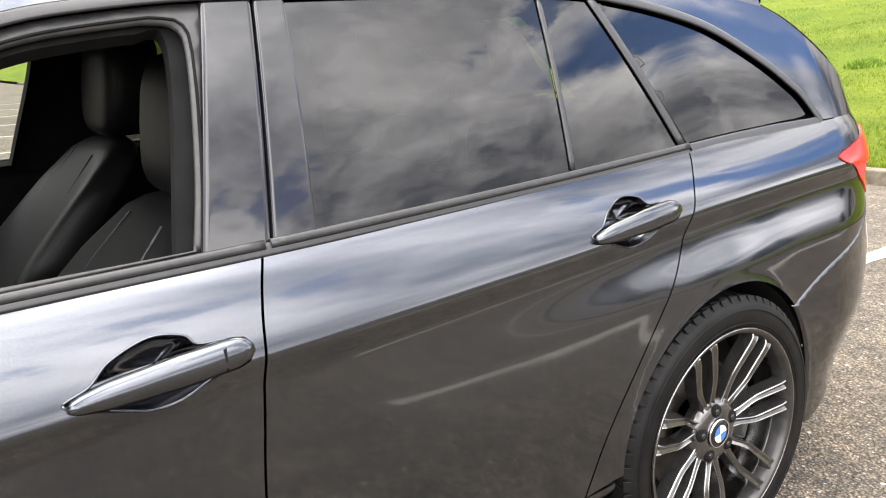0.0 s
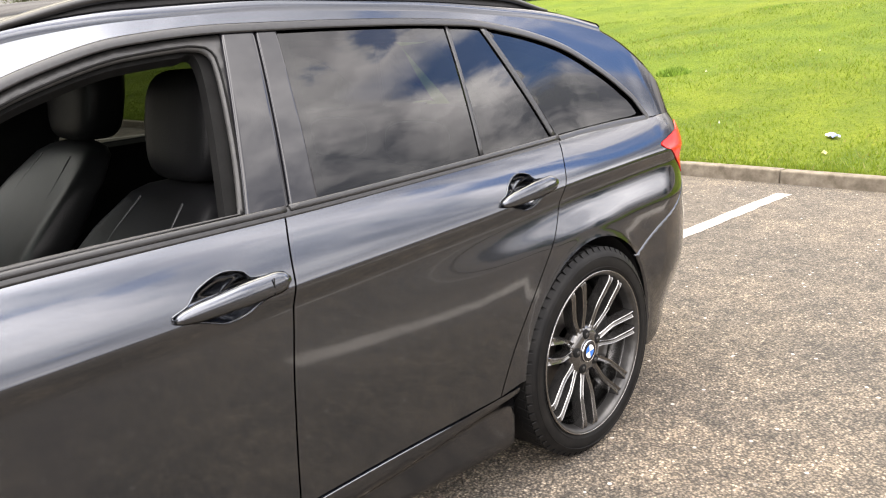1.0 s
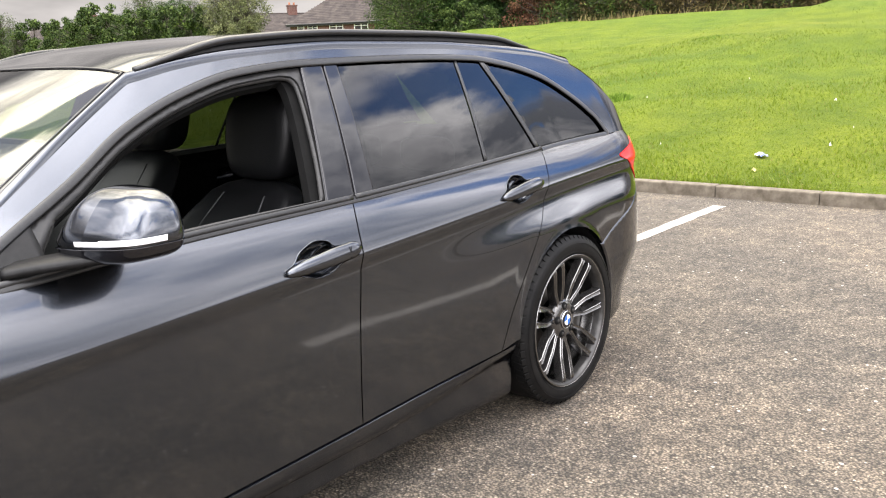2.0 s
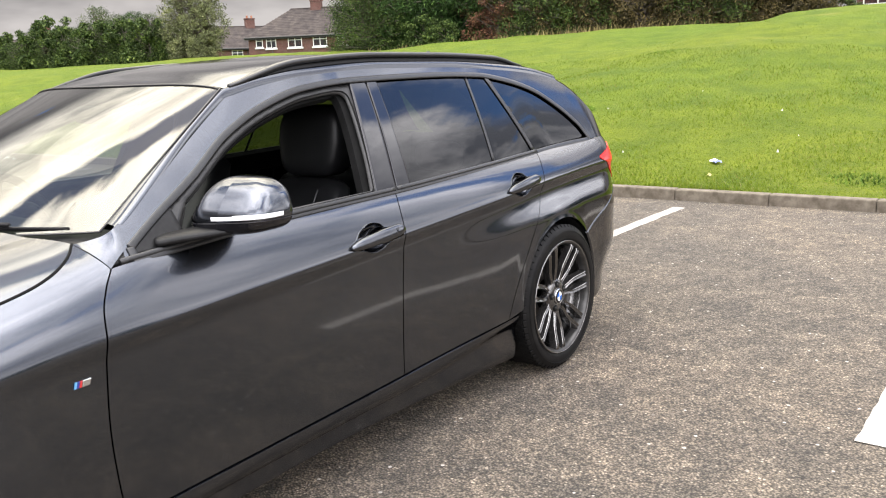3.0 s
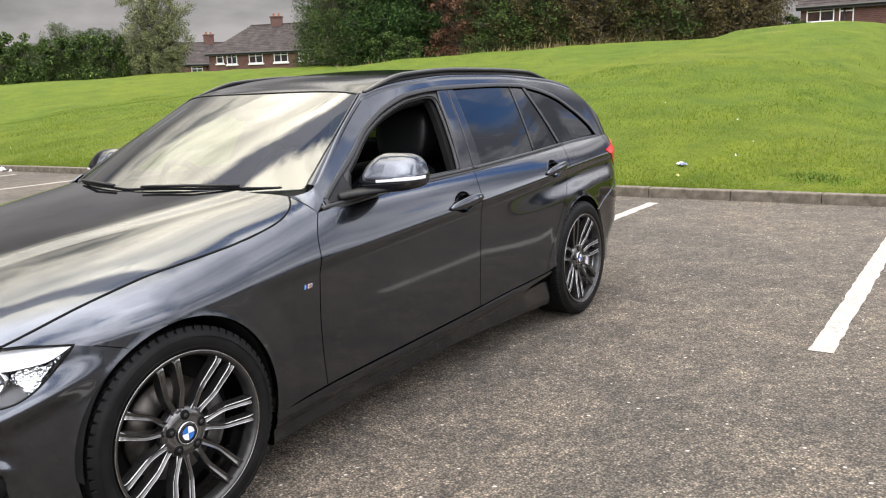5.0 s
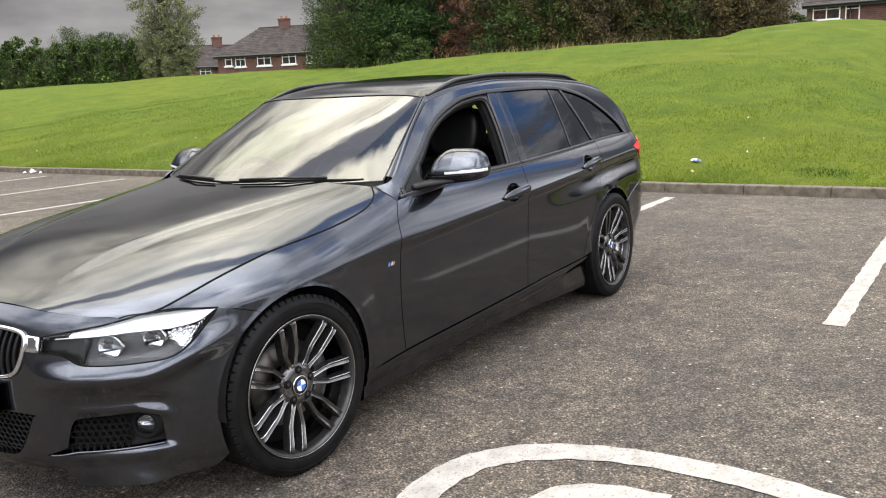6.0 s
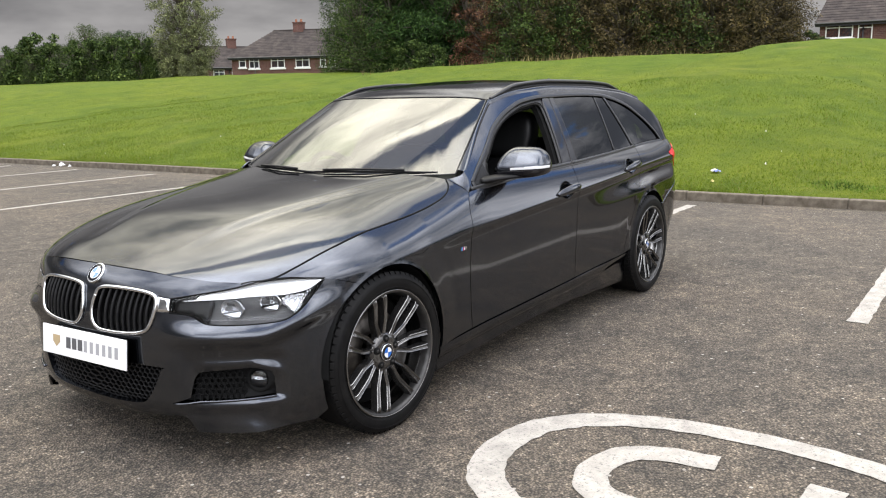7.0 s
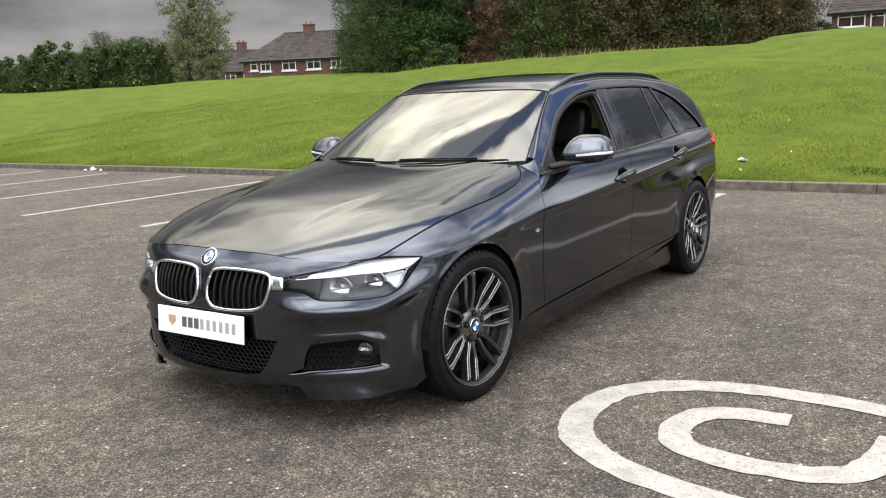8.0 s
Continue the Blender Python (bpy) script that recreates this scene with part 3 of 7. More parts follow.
def panel(f, outer, holes=(), cu=0.014, cv=0.014, flange=0.012, out=(0, 1, 0)):
    """A sheet on the surface f(u, v) inside an outline less its holes, its edges turned in by flange. Returns (vertices, faces)."""
    polys = [resampled(np.asarray(p, float), 0.8 * max(cu, cv)) for p in (outer, *holes)]
    lo, hi = polys[0].min(0), polys[0].max(0)
    us = np.arange(lo[0] + cu / 2, hi[0], cu)
    vs = cv * np.arange(math.floor(lo[1] / cv), math.ceil(hi[1] / cv) + 1)
    U, V = (q.ravel() for q in np.meshgrid(us, vs, indexing="ij"))
    keep = inside(polys[0], U, V)
    for h in polys[1:]:
        keep &= ~inside(h, U, V)
    near = np.full(len(U), 1e9)
    for p in polys:
        a, b = p, np.roll(p, -1, 0)
        for (x1, y1), (x2, y2) in zip(a, b):
            L = max((x2 - x1) ** 2 + (y2 - y1) ** 2, 1e-12)
            t = np.clip(((U - x1) * (x2 - x1) + (V - y1) * (y2 - y1)) / L, 0, 1)
            near = np.minimum(near, (U - x1 - t * (x2 - x1)) ** 2 + (V - y1 - t * (y2 - y1)) ** 2)
    keep &= near > (0.5 * min(cu, cv)) ** 2
    pts = [Vector(q) for p in polys for q in p] + [Vector(q) for q in np.stack([U[keep], V[keep]], 1)]
    edges, n0 = [], 0
    for p in polys:
        edges += [(n0 + i, n0 + (i + 1) % len(p)) for i in range(len(p))]
        n0 += len(p)
    vv, _, tri, _, _, _ = delaunay_2d_cdt(pts, edges, [], 0, 1e-7)
    uv = np.array([v[:] for v in vv])
    T = np.array([t for t in tri if len(t) == 3])
    c = uv[T].mean(1)
    ok = inside(polys[0], c[:, 0], c[:, 1])
    for h in polys[1:]:
        ok &= ~inside(h, c[:, 0], c[:, 1])
    T = T[ok]
    P = f(uv[:, 0], uv[:, 1])
    nrm = np.cross(P[T[:, 1]] - P[T[:, 0]], P[T[:, 2]] - P[T[:, 0]])
    if (nrm @ np.array(out, float)).sum() < 0:
        T, nrm = T[:, ::-1], -nrm
    F = T.tolist()
    if flange:
        vn = np.zeros_like(P)
        for k in range(3):
            np.add.at(vn, T[:, k], nrm)
        vn /= np.maximum(np.linalg.norm(vn, axis=1, keepdims=True), 1e-12)
        count = set()
        for q in F:
            for k in range(3):
                e = (q[k], q[(k + 1) % 3])
                if (e[1], e[0]) in count:
                    count.discard((e[1], e[0]))
                else:
                    count.add(e)
        ids = sorted({i for e in count for i in e})
        pos = {i: len(P) + k for k, i in enumerate(ids)}
        P = np.concatenate([P, P[ids] - vn[ids] * flange])
        for a, b in sorted(count):
            F.append([b, a, pos[a], pos[b]])
    return P, F


def sweep(path, width, height, normal, closed=False, round_=0.35):
    """A bar with rounded edges along a path. normal: the way its top faces, one or one a point."""
    P = np.asarray(path, float)
    T = np.gradient(P, axis=0) if not closed else np.roll(P, -1, 0) - np.roll(P, 1, 0)
    T /= np.maximum(np.linalg.norm(T, axis=1, keepdims=True), 1e-9)
    Nn = np.broadcast_to(np.asarray(normal, float), P.shape)
    S = np.cross(T, Nn)
    S /= np.maximum(np.linalg.norm(S, axis=1, keepdims=True), 1e-9)
    Nn = np.cross(S, T)
    w, h = np.broadcast_to(np.asarray(width, float), len(P))[:, None] / 2, np.broadcast_to(np.asarray(height, float), len(P))[:, None]
    r = round_
    prof = ((-1, 0), (-1, 1 - r), (-1 + r, 1), (1 - r, 1), (1, 1 - r), (1, 0))
    rows = [P + S * w * a + Nn * h * b for a, b in prof]
    G = np.stack(rows, 1)
    v, f = grid(np.concatenate([G, G[:1]]) if closed else G)
    k = len(prof)
    n = len(G) + (1 if closed else 0)
    f += [[i * k + k - 1, i * k, (i + 1) * k, (i + 1) * k + k - 1] for i in range(n - 1)]
    if not closed:
        f += [list(range(k))[::-1], [(n - 1) * k + j for j in range(k)]]
    return v, f


def tube(path, radius, n=8, closed=False):
    P = np.asarray(path, float)
    T = np.gradient(P, axis=0) if not closed else np.roll(P, -1, 0) - np.roll(P, 1, 0)
    T /= np.maximum(np.linalg.norm(T, axis=1, keepdims=True), 1e-9)
    ref = np.array((0.0, 0, 1)) if abs(T[:, 2]).mean() < 0.8 else np.array((1.0, 0, 0))
    A = np.cross(T, ref)
    A /= np.linalg.norm(A, axis=1, keepdims=True)
    B = np.cross(T, A)
    r = np.broadcast_to(np.asarray(radius, float), len(P))[:, None, None]
    a = np.linspace(0, 2 * math.pi, n, endpoint=False)
    G = P[:, None] + r * (A[:, None] * np.cos(a)[None, :, None] + B[:, None] * np.sin(a)[None, :, None])
    G = np.concatenate([G, G[:, :1]], 1)
    if closed:
        G = np.concatenate([G, G[:1]])
    v, f = grid(G)
    if not closed:
        f += [list(range(n))[::-1], [(len(P) - 1) * (n + 1) + j for j in range(n)]]
    return v, f


def box(lo, hi, bevel=0.0, segments=2):
    bm = bmesh.new()
    bmesh.ops.create_cube(bm, size=1)
    lo, hi = Vector(lo), Vector(hi)
    for v in bm.verts:
        v.co = Vector([(lo[i] + hi[i]) / 2 + v.co[i] * (hi[i] - lo[i]) for i in range(3)])
    if bevel:
        bmesh.ops.bevel(bm, geom=bm.edges[:], offset=bevel, segments=segments, affect="EDGES", profile=0.5)
    a = arrays_of(bm)
    bm.free()
    return a


def lathe(profile, n=64, axis="y"):
    """Turns (radius, along) pairs round the axis y."""
    a = np.linspace(0, 2 * math.pi, n + 1)
    p = np.array(profile, float)
    G = np.stack([np.stack([r * np.cos(a), np.full_like(a, h), r * np.sin(a)], -1) for r, h in p])
    v, f = grid(G)
    return v, f


def solid_outline(pts, depth, bevel=0.0):
    """A flat outline in (x, z) given thickness towards -y, with a bevelled front."""
    p = np.array(pts, float)
    n = len(p)
    c = p.mean(0)
    q = p + (c - p) * 0 if not bevel else p - bevel * np.sign(p - c) * np.minimum(1, np.abs(p - c) / np.maximum(np.abs(p - c).max(0), 1e-9))
    rows = [np.stack([p[:, 0], np.zeros(n), p[:, 1]], 1), np.stack([p[:, 0], np.full(n, -depth + bevel), p[:, 1]], 1), np.stack([q[:, 0], np.full(n, -depth), q[:, 1]], 1)]
    V = np.concatenate(rows)
    F = [[k * n + i, k * n + (i + 1) % n, (k + 1) * n + (i + 1) % n, (k + 1) * n + i] for k in range(2) for i in range(n)]
    F += [[2 * n + i for i in range(n)], list(range(n))[::-1]]
    return V, F


# ---- ground ----
KERB_X, BAY, LINE_Y = 7.62, 2.53, 0.25


crest_of = through_points((-4, 0.3), (-1, 2.0), (0.5, 3.0), (2.4, 3.32), (5.1, 3.39), (6.4, 3.09), (7.7, 3.03), (12, 3.09), (21, 2.99), (26, 2.78), (33, 2.94), (44, 3.04), (58, 2.98), (79, 3.17), (110, 3.1))


def hill_z(x, y):
    """Height of the grass bank behind the kerb."""
    u = np.clip((x - KERB_X - 0.14) / 30.0, 0, None)
    crest = crest_of(y) + 0.03 * np.sin(y * 0.7)
    s = np.where(u < 1, 1 - (1 - np.minimum(u, 1)) ** 1.45, 1 - 0.06 * np.minimum(u - 1, 4))
    wob = 0.05 * np.sin(x * 0.9 + y * 0.35) * np.sin(y * 0.8 - x * 0.2) + 0.03 * np.sin(x * 2.1 + 1.3) * np.sin(y * 1.7)
    return 0.105 + (crest - 0.105) * s + wob * np.clip(u * 6, 0, 1)


def build_ground():
    far = part("ground", grid([[(-400, y, -0.06) for y in (-600, 600)], [(900, y, -0.06) for y in (-600, 600)]]), ASPHALT)
    tagged(far, "flat far ground under the whole place", "ground", kind="structure")
    xs, ys = np.linspace(-160, KERB_X + 0.02, 16), np.linspace(-160, 60, 16)
    X, Y = np.meshgrid(xs, ys, indexing="ij")
    road = part("car_park_ground", grid(np.stack([X, Y, 0 * X], -1)), ASPHALT)
    tagged(road, "worn grey asphalt of a car park with pale stone chippings", "asphalt", kind="structure")
    xs = np.concatenate([np.linspace(KERB_X + 0.11, 22, 70), np.linspace(22.4, 60, 60), np.linspace(64, 180, 20)])
    ys = np.concatenate([np.linspace(-5, 40, 110), np.linspace(42, 200, 40)])
    X, Y = np.meshgrid(xs, ys, indexing="ij")
    bank = part("grass_bank", grid(np.stack([X, Y, hill_z(X, Y)], -1)), GRASS)
    tagged(bank, "mown green grass bank rising behind the kerb", "grass bank", kind="structure")


def stone_mesh():
    va = box((-0.07, -0.4555, -0.10), (0.07, 0.4555, 0.11), 0.012, 2)
    me = bpy.data.meshes.new("kerb_stone")
    me.from_pydata(va[0].tolist(), [], va[1])
    me.materials.append(KERB)
    return me


def build_kerb():
    kerb = empty("kerb", pose(KERB_X + 0.07, 0, 0), label="weathered concrete kerb between car park and grass", category="kerb", kind="structure")
    me = stone_mesh()
    rnd = random.Random(4)
    for i in range(-14, 44):
        st = new("kerb_stone", me)
        st.parent = kerb
        st.matrix_basis = pose(rnd.uniform(-0.004, 0.004), i * 0.915, rnd.uniform(-0.006, 0.004), 0, 0, rnd.uniform(-0.25, 0.25))


def flat_strip(L, R, z=0.004):
    """A painted strip between two borders, its outline a little ragged."""
    rnd = np.random.RandomState(len(L))
    L, R = np.array(L, float), np.array(R, float)
    d = R - L
    d /= np.linalg.norm(d, axis=1, keepdims=True)
    worn = lambda: np.convolve(rnd.uniform(-0.011, 0.011, len(L) + 4), (0.1, 0.25, 0.3, 0.25, 0.1), "valid")[:, None]
    L, R = L + d * worn(), R + d * worn()
    G = np.stack([L + (R - L) * t for t in (0, 0.5, 1)], 1)
    return grid(np.concatenate([G, np.full((*G.shape[:2], 1), z)], -1))


def build_lines():
    for k in range(-3, 10):
        y = LINE_Y + k * BAY + (0.09 if k == -1 else 0)
        w = 0.055
        xs = np.linspace(2.64, 7.20, 160)
        ln = part("parking_line", flat_strip([(x, y - w) for x in xs], [(x, y + w) for x in xs]), LINE)
        tagged(ln, "white painted parking bay line on the asphalt", "parking line", "parking bay lines")


build_ground()
build_kerb()
build_lines()


def ring(cx, cy, a0, b0, a1, b1, start, end, n=160):
    t = np.radians(np.linspace(start, end, n))
    pw = 0.86

    def e(a, b):
        c, s = np.cos(t), np.sin(t)
        return np.stack([cx + a * np.sign(c) * np.abs(c) ** pw, cy + b * np.sign(s) * np.abs(s) ** pw], 1)

    return flat_strip(e(a0, b0), e(a1, b1))


def build_mark():
    mark = empty("road_marking", label="white painted oval sign on the asphalt with an open loop inside", category="road marking")
    part("outer_ring", ring(0.12, -2.12, 0.60, 0.87, 0.475, 0.735, 0, 360, 260), LINE, mark)
    c = spline([(0.365, -2.06), (0.345, -1.88), (0.265, -1.75), (0.10, -1.70), (-0.05, -1.76), (-0.105, -1.92), (-0.105, -2.10), (-0.055, -2.28), (0.05, -2.375), (0.20, -2.415), (0.37, -2.43)], 10)
    t = np.gradient(c, axis=0)
    t /= np.linalg.norm(t, axis=1, keepdims=True)
    nrm = np.stack([-t[:, 1], t[:, 0]], 1) * 0.062
    part("inner_loop", flat_strip(c - nrm, c + nrm), LINE, mark)


build_mark()


# ---- the estate car ----
car = empty("estate_car", label="dark grey metallic estate car parked over a bay line", category="car")


def both(name, va, material, parent=None, label=""):
    """A part on the near side (y below 0) and its mirror image. va is built with positive half widths."""
    a = part(name, flipped(va), material, parent or car, label, sharp=38)
    b = part(name, va, material, parent or car, label, sharp=38)
    return a, b


def xz(points):
    """An outline given as (x, z) turned into the (x, v) of side_point."""
    p = np.array(points, float)
    return np.stack([p[:, 0], v_of_z(p[:, 0], p[:, 1])], 1)


def arc(hx, r, a0, a1, n=40):
    t = np.radians(np.linspace(a0, a1, n))
    return [(hx + r * math.cos(a), ARCH_Z + r * math.sin(a)) for a in t]


GAP = 0.0022


def shift(curve, d):
    return [(x + d, z) for x, z in curve]


GAP_A = [(0.622, 0.272), (0.608, 0.40), (0.603, 0.53), (0.614, 0.69), (0.626, 0.79), (0.654, 0.85), (0.690, 0.893)]
GAP_B = [(1.710, 0.303), (1.712, 0.45), (1.718, 0.60), (1.728, 0.71), (1.738, 0.82), (1.753, 0.885), (1.775, 0.938)]
GAP_C = [(2.372, 0.330), (2.43, 0.45), (2.50, 0.56), (2.585, 0.68), (2.66, 0.778), (2.705, 0.87), (2.745, 0.925), (2.797, 0.973)]
SILL = through_points((0.36, 0.258), (0.63, 0.274), (1.15, 0.289), (1.72, 0.305), (2.03, 0.318), (2.50, 0.335))
belt_leg = lambda a, b: [(x, float(z_belt(x))) for x in np.linspace(a, b, 14)]
sill_leg = lambda a, b: [(x, float(SILL(x))) for x in np.linspace(a, b, 14)]


def cup(x0, x1, zf):
    """Outline of the hollow behind a door handle: a bowl that tapers to the front, a rounded lug at the back."""
    c = x0 + 0.47 * (x1 - x0)
    up = [(x0, 0.0), (x0 + 0.035, 0.012), (x0 + 0.065, 0.034), (c, 0.049), (c + 0.045, 0.040), (c + 0.062, 0.024), (x1 - 0.03, 0.019), (x1, 0.002)]
    dn = [(x1, 0.002), (x1 - 0.02, -0.014), (c + 0.07, -0.026), (c + 0.03, -0.042), (c - 0.01, -0.044), (c - 0.05, -0.030), (x0 + 0.03, -0.016), (x0, 0.0)]
    return [(x, zf(x) + d) for x, d in spline(up + dn[1:-1], 5, True)]


def handle_line(x):
    return float(z_crease(x)) + 0.020


def build_shell():
    # bonnet
    edge = [(-0.668, 0.0), (-0.664, 0.2), (-0.650, 0.38), (-0.605, 0.52), (-0.545, 0.622)]
    flank = [(-0.545, 0.622), (-0.44, 0.705), (-0.24, 0.752), (0.0, 0.768), (0.3, 0.773), (0.47, 0.771), (0.56, 0.757), (0.62, 0.727), (0.655, 0.69)]
    back = [(0.655, 0.69), (0.60, 0.56), (0.52, 0.34), (0.47, 0.15), (0.455, 0.0)]
    neg = lambda c: [(x, -y) for x, y in c[::-1]]
    o = outline(edge, flank, back + [(x, -y) for x, y in back[::-1][1:]], neg(flank), neg(edge))
    wide = lambda x: half_width(x) * np.maximum(plan_factor(x, z_crease(x)), 0.05)
    def skin(x, q):
        k = np.clip(np.abs(q) / 0.8, 0, 1)
        y = np.sign(q) * wide(x) * (1 - (1 - k) ** 2)
        return np.stack([x, y, bonnet_z(x, y)], -1)
    o = np.stack([o[:, 0], np.sign(o[:, 1]) * 0.8 * (1 - np.sqrt(1 - np.clip(np.abs(o[:, 1]) / wide(o[:, 0]), 0, 1)))], 1)
    b = part("bonnet", panel(skin, o, (), 0.010, 0.010, 0.012, out=(0, 0, 1)), PAINT, car, sharp=38)
    # matt black strip that stands in for the dark gap between bonnet and wing
    fl = spline([(x, y + 0.0022) for x, y in flank], 5)
    strip = np.concatenate([fl, bonnet_z(fl[:, 0], fl[:, 1])[:, None] - 0.0004], 1)
    for s in (1, -1):
        part("bonnet_gap_line", tube(strip * np.array((1, s, 1)) + np.array((0, 0, 0.0008)), 0.0036, 6), MATT, b)
    # front wings
    top = [(0.655, 0.693), (0.62, 0.731), (0.56, 0.761), (0.47, 0.7755), (0.3, 0.7775), (0.0, 0.7725), (-0.24, 0.7565), (-0.345, 0.736), (-0.44, 0.709), (-0.50, 0.668), (-0.538, 0.630)]
    topv = [(x, float(v_of_y(x, y)[0])) for x, y in top]
    a0 = math.degrees(math.asin((0.640 - ARCH_Z) / ARCH_F))
    low = xz([(-0.330, 0.686), (-0.25, 0.6685), (-0.205, 0.654)]).tolist()
    brow = xz([(-0.540, 0.6915), (-0.497, 0.697), (-0.41, 0.6995), (-0.330, 0.686)]).tolist()
    archv = xz(arc(HUB_F, ARCH_F, 180 - a0, -12)).tolist()
    gapv = xz(shift(GAP_A, -GAP)).tolist()
    o = outline([topv[-1], brow[0]], brow, low + [archv[0]], archv, xz(sill_leg(0.37, 0.618)).tolist(), gapv, [gapv[-1], topv[0]], topv)
    # tail of the wing up to the foot of the windscreen pillar
    def tail_skin(x, z):
        s = np.array([side_point(a, v_of_z(a, b))[0, 1] for a, b in zip(np.ravel(x), np.ravel(z))]).reshape(np.shape(x))
        return np.stack([x, s + sm(0.648, 0.745, x) * (house_y(x, z) - s) + 0.0025, z], -1)
    foot = [side_point(0.655 + 0.035 * k, topv[0][1] + (gapv[-1][1] - topv[0][1]) * k) for k in np.linspace(0, 1, 9)]
    to = outline([(0.690, 0.894), (0.735, 0.922), (0.792, 0.9585)], [(0.792, 0.9585), (0.781, 0.974), (0.762, 0.989)], [(0.762, 0.989), (0.72, 0.967), (0.69, 0.9575), (0.655, float(foot[0][2]))], [(q[0], q[2]) for q in foot])
    both("front_wing", join_arrays(panel(side_point, o, (), 0.012, 0.012), panel(tail_skin, to, (), 0.008, 0.008, 0.006)), PAINT)
    # doors
    hf, hr = cup(1.462, 1.718, handle_line), cup(2.400, 2.642, handle_line)
    o = outline(xz(shift(GAP_A, GAP)[::-1]).tolist(), xz(sill_leg(0.625, 1.707)).tolist(), xz(shift(GAP_B, -GAP)).tolist(), xz(belt_leg(1.772, 0.70)).tolist())
    fd = both("front_door", panel(side_point, o, [xz(hf)], 0.008, 0.008, 0.014), PAINT)
    o = outline(xz(shift(GAP_B, GAP)[::-1]).tolist(), xz(sill_leg(1.713, 2.368)).tolist(), xz(shift(GAP_C, -GAP)).tolist(), xz(belt_leg(2.793, 1.778)).tolist())
    rd = both("rear_door", panel(side_point, o, [xz(hr)], 0.008, 0.008, 0.014), PAINT)
    # rear quarter
    q = xz(shift(GAP_C, GAP)[::-1]).tolist()
    arch = xz(arc(ARCH_X, ARCH_R, 178, 44)).tolist()
    bump_ = xz([(3.09, 0.582), (3.23, 0.640), (3.39, 0.694), (3.50, 0.752), (3.53, 0.778)]).tolist()
    lamp = xz([(3.53, 0.778), (3.43, 0.84), (3.305, 0.902), (3.38, 0.925), (3.47, 0.940)]).tolist()
    o = outline(q, [q[-1], arch[0]], arch, [arch[-1], bump_[0]], bump_, lamp, xz([(3.47, 0.940), (3.54, 0.965), (3.60, 0.99)]).tolist(), xz([(3.60, 0.9905), (3.2, 0.985), (2.80, 0.974)]).tolist())
    both("rear_quarter", panel(side_point, o, (), 0.012, 0.012), PAINT)
    lampo = outline(lamp, xz([(3.47, 0.940), (3.53, 0.962), (3.585, 0.955)]).tolist(), xz([(3.585, 0.955), (3.61, 0.86), (3.60, 0.778)]).tolist())
    both("tail_lamp", panel(lambda x, v: side_point(x, v) + np.array((0, 0.004, 0)), lampo, (), 0.012, 0.012, 0.03), RED, label="red tail lamp")
    # front bumper and nose
    nose_top = [(0.0, 0.7205), (0.14, 0.718), (0.26, 0.710), (0.40, 0.699), (0.535, 0.6885)]
    lamp_top = [(0.535, 0.6885), (0.615, 0.694), (0.735, 0.6965), (0.86, 0.684)]
    lamp_o = outline([(0.29, 0.636), (0.395, 0.655), (0.505, 0.672), (0.615, 0.6935), (0.735, 0.6955), (0.862, 0.683)], [(0.862, 0.683), (0.838, 0.648), (0.80, 0.606), (0.755, 0.571), (0.70, 0.552), (0.60, 0.547), (0.48, 0.549), (0.425, 0.556), (0.37, 0.581), (0.293, 0.587)])
    arch_f = [(float(p_of_x(x, z)), z) for x, z in arc(HUB_F, ARCH_F, 180 - a0, 206)]
    under = [(0.80, 0.148), (0.675, 0.144), (0.36, 0.144), (0.337, 0.148), (0.340, 0.188), (0.318, 0.200), (0.25, 0.197), (0.12, 0.178), (0.0, 0.172)]
    mir = lambda c: [(-u, w) for u, w in c[::-1]]
    o = outline(nose_top, lamp_top, [(0.862, 0.682), (0.93, 0.664), arch_f[0]], arch_f, [arch_f[-1], under[0]], under + mir(under)[1:], mir([arch_f[-1], under[0]]), mir(arch_f), mir([(0.862, 0.682), (0.93, 0.664), arch_f[0]]), mir(lamp_top), mir(nose_top))
    kid = outline([(0.014, 0.62), (0.022, 0.645), (0.06, 0.655), (0.15, 0.655), (0.215, 0.647), (0.238, 0.63), (0.240, 0.595), (0.228, 0.545), (0.205, 0.516), (0.15, 0.502), (0.06, 0.497), (0.026, 0.505), (0.012, 0.535), (0.010, 0.58), (0.014, 0.62)])
    mid = outline([(-0.262, 0.375), (-0.255, 0.388), (0.0, 0.392), (0.255, 0.388), (0.262, 0.375), (0.235, 0.315), (0.205, 0.265), (0.16, 0.238), (0.0, 0.228), (-0.16, 0.238), (-0.205, 0.265), (-0.235, 0.315), (-0.262, 0.375)])
    fog = outline([(0.365, 0.278), (0.375, 0.32), (0.39, 0.358), (0.42, 0.374), (0.55, 0.384), (0.62, 0.382), (0.665, 0.362), (0.682, 0.32), (0.686, 0.268)], [(0.686, 0.268), (0.52, 0.262), (0.41, 0.262), (0.30, 0.252), (0.365, 0.278)])
    holes = [kid, np.array(mir(kid)), mid, fog, np.array(mir(fog)), lamp_o, np.array(mir(lamp_o))]
    bp = part("front_bumper", panel(front_point, o, holes, 0.009, 0.009, 0.022, out=(-1, 0, 0)), PAINT, car, sharp=38)
    # dark recesses behind the openings
    def deep(d):
        return lambda p, z: front_point(p, z) + np.array((d, 0, 0)) * 1.0
    for hole, d in ((mid, 0.045), (kid, 0.05), (np.array(mir(kid)), 0.05)):
        part("intake_backing", panel(deep(d), hole * np.array((1.04, 1)), (), 0.03, 0.03, 0), MATT, bp)
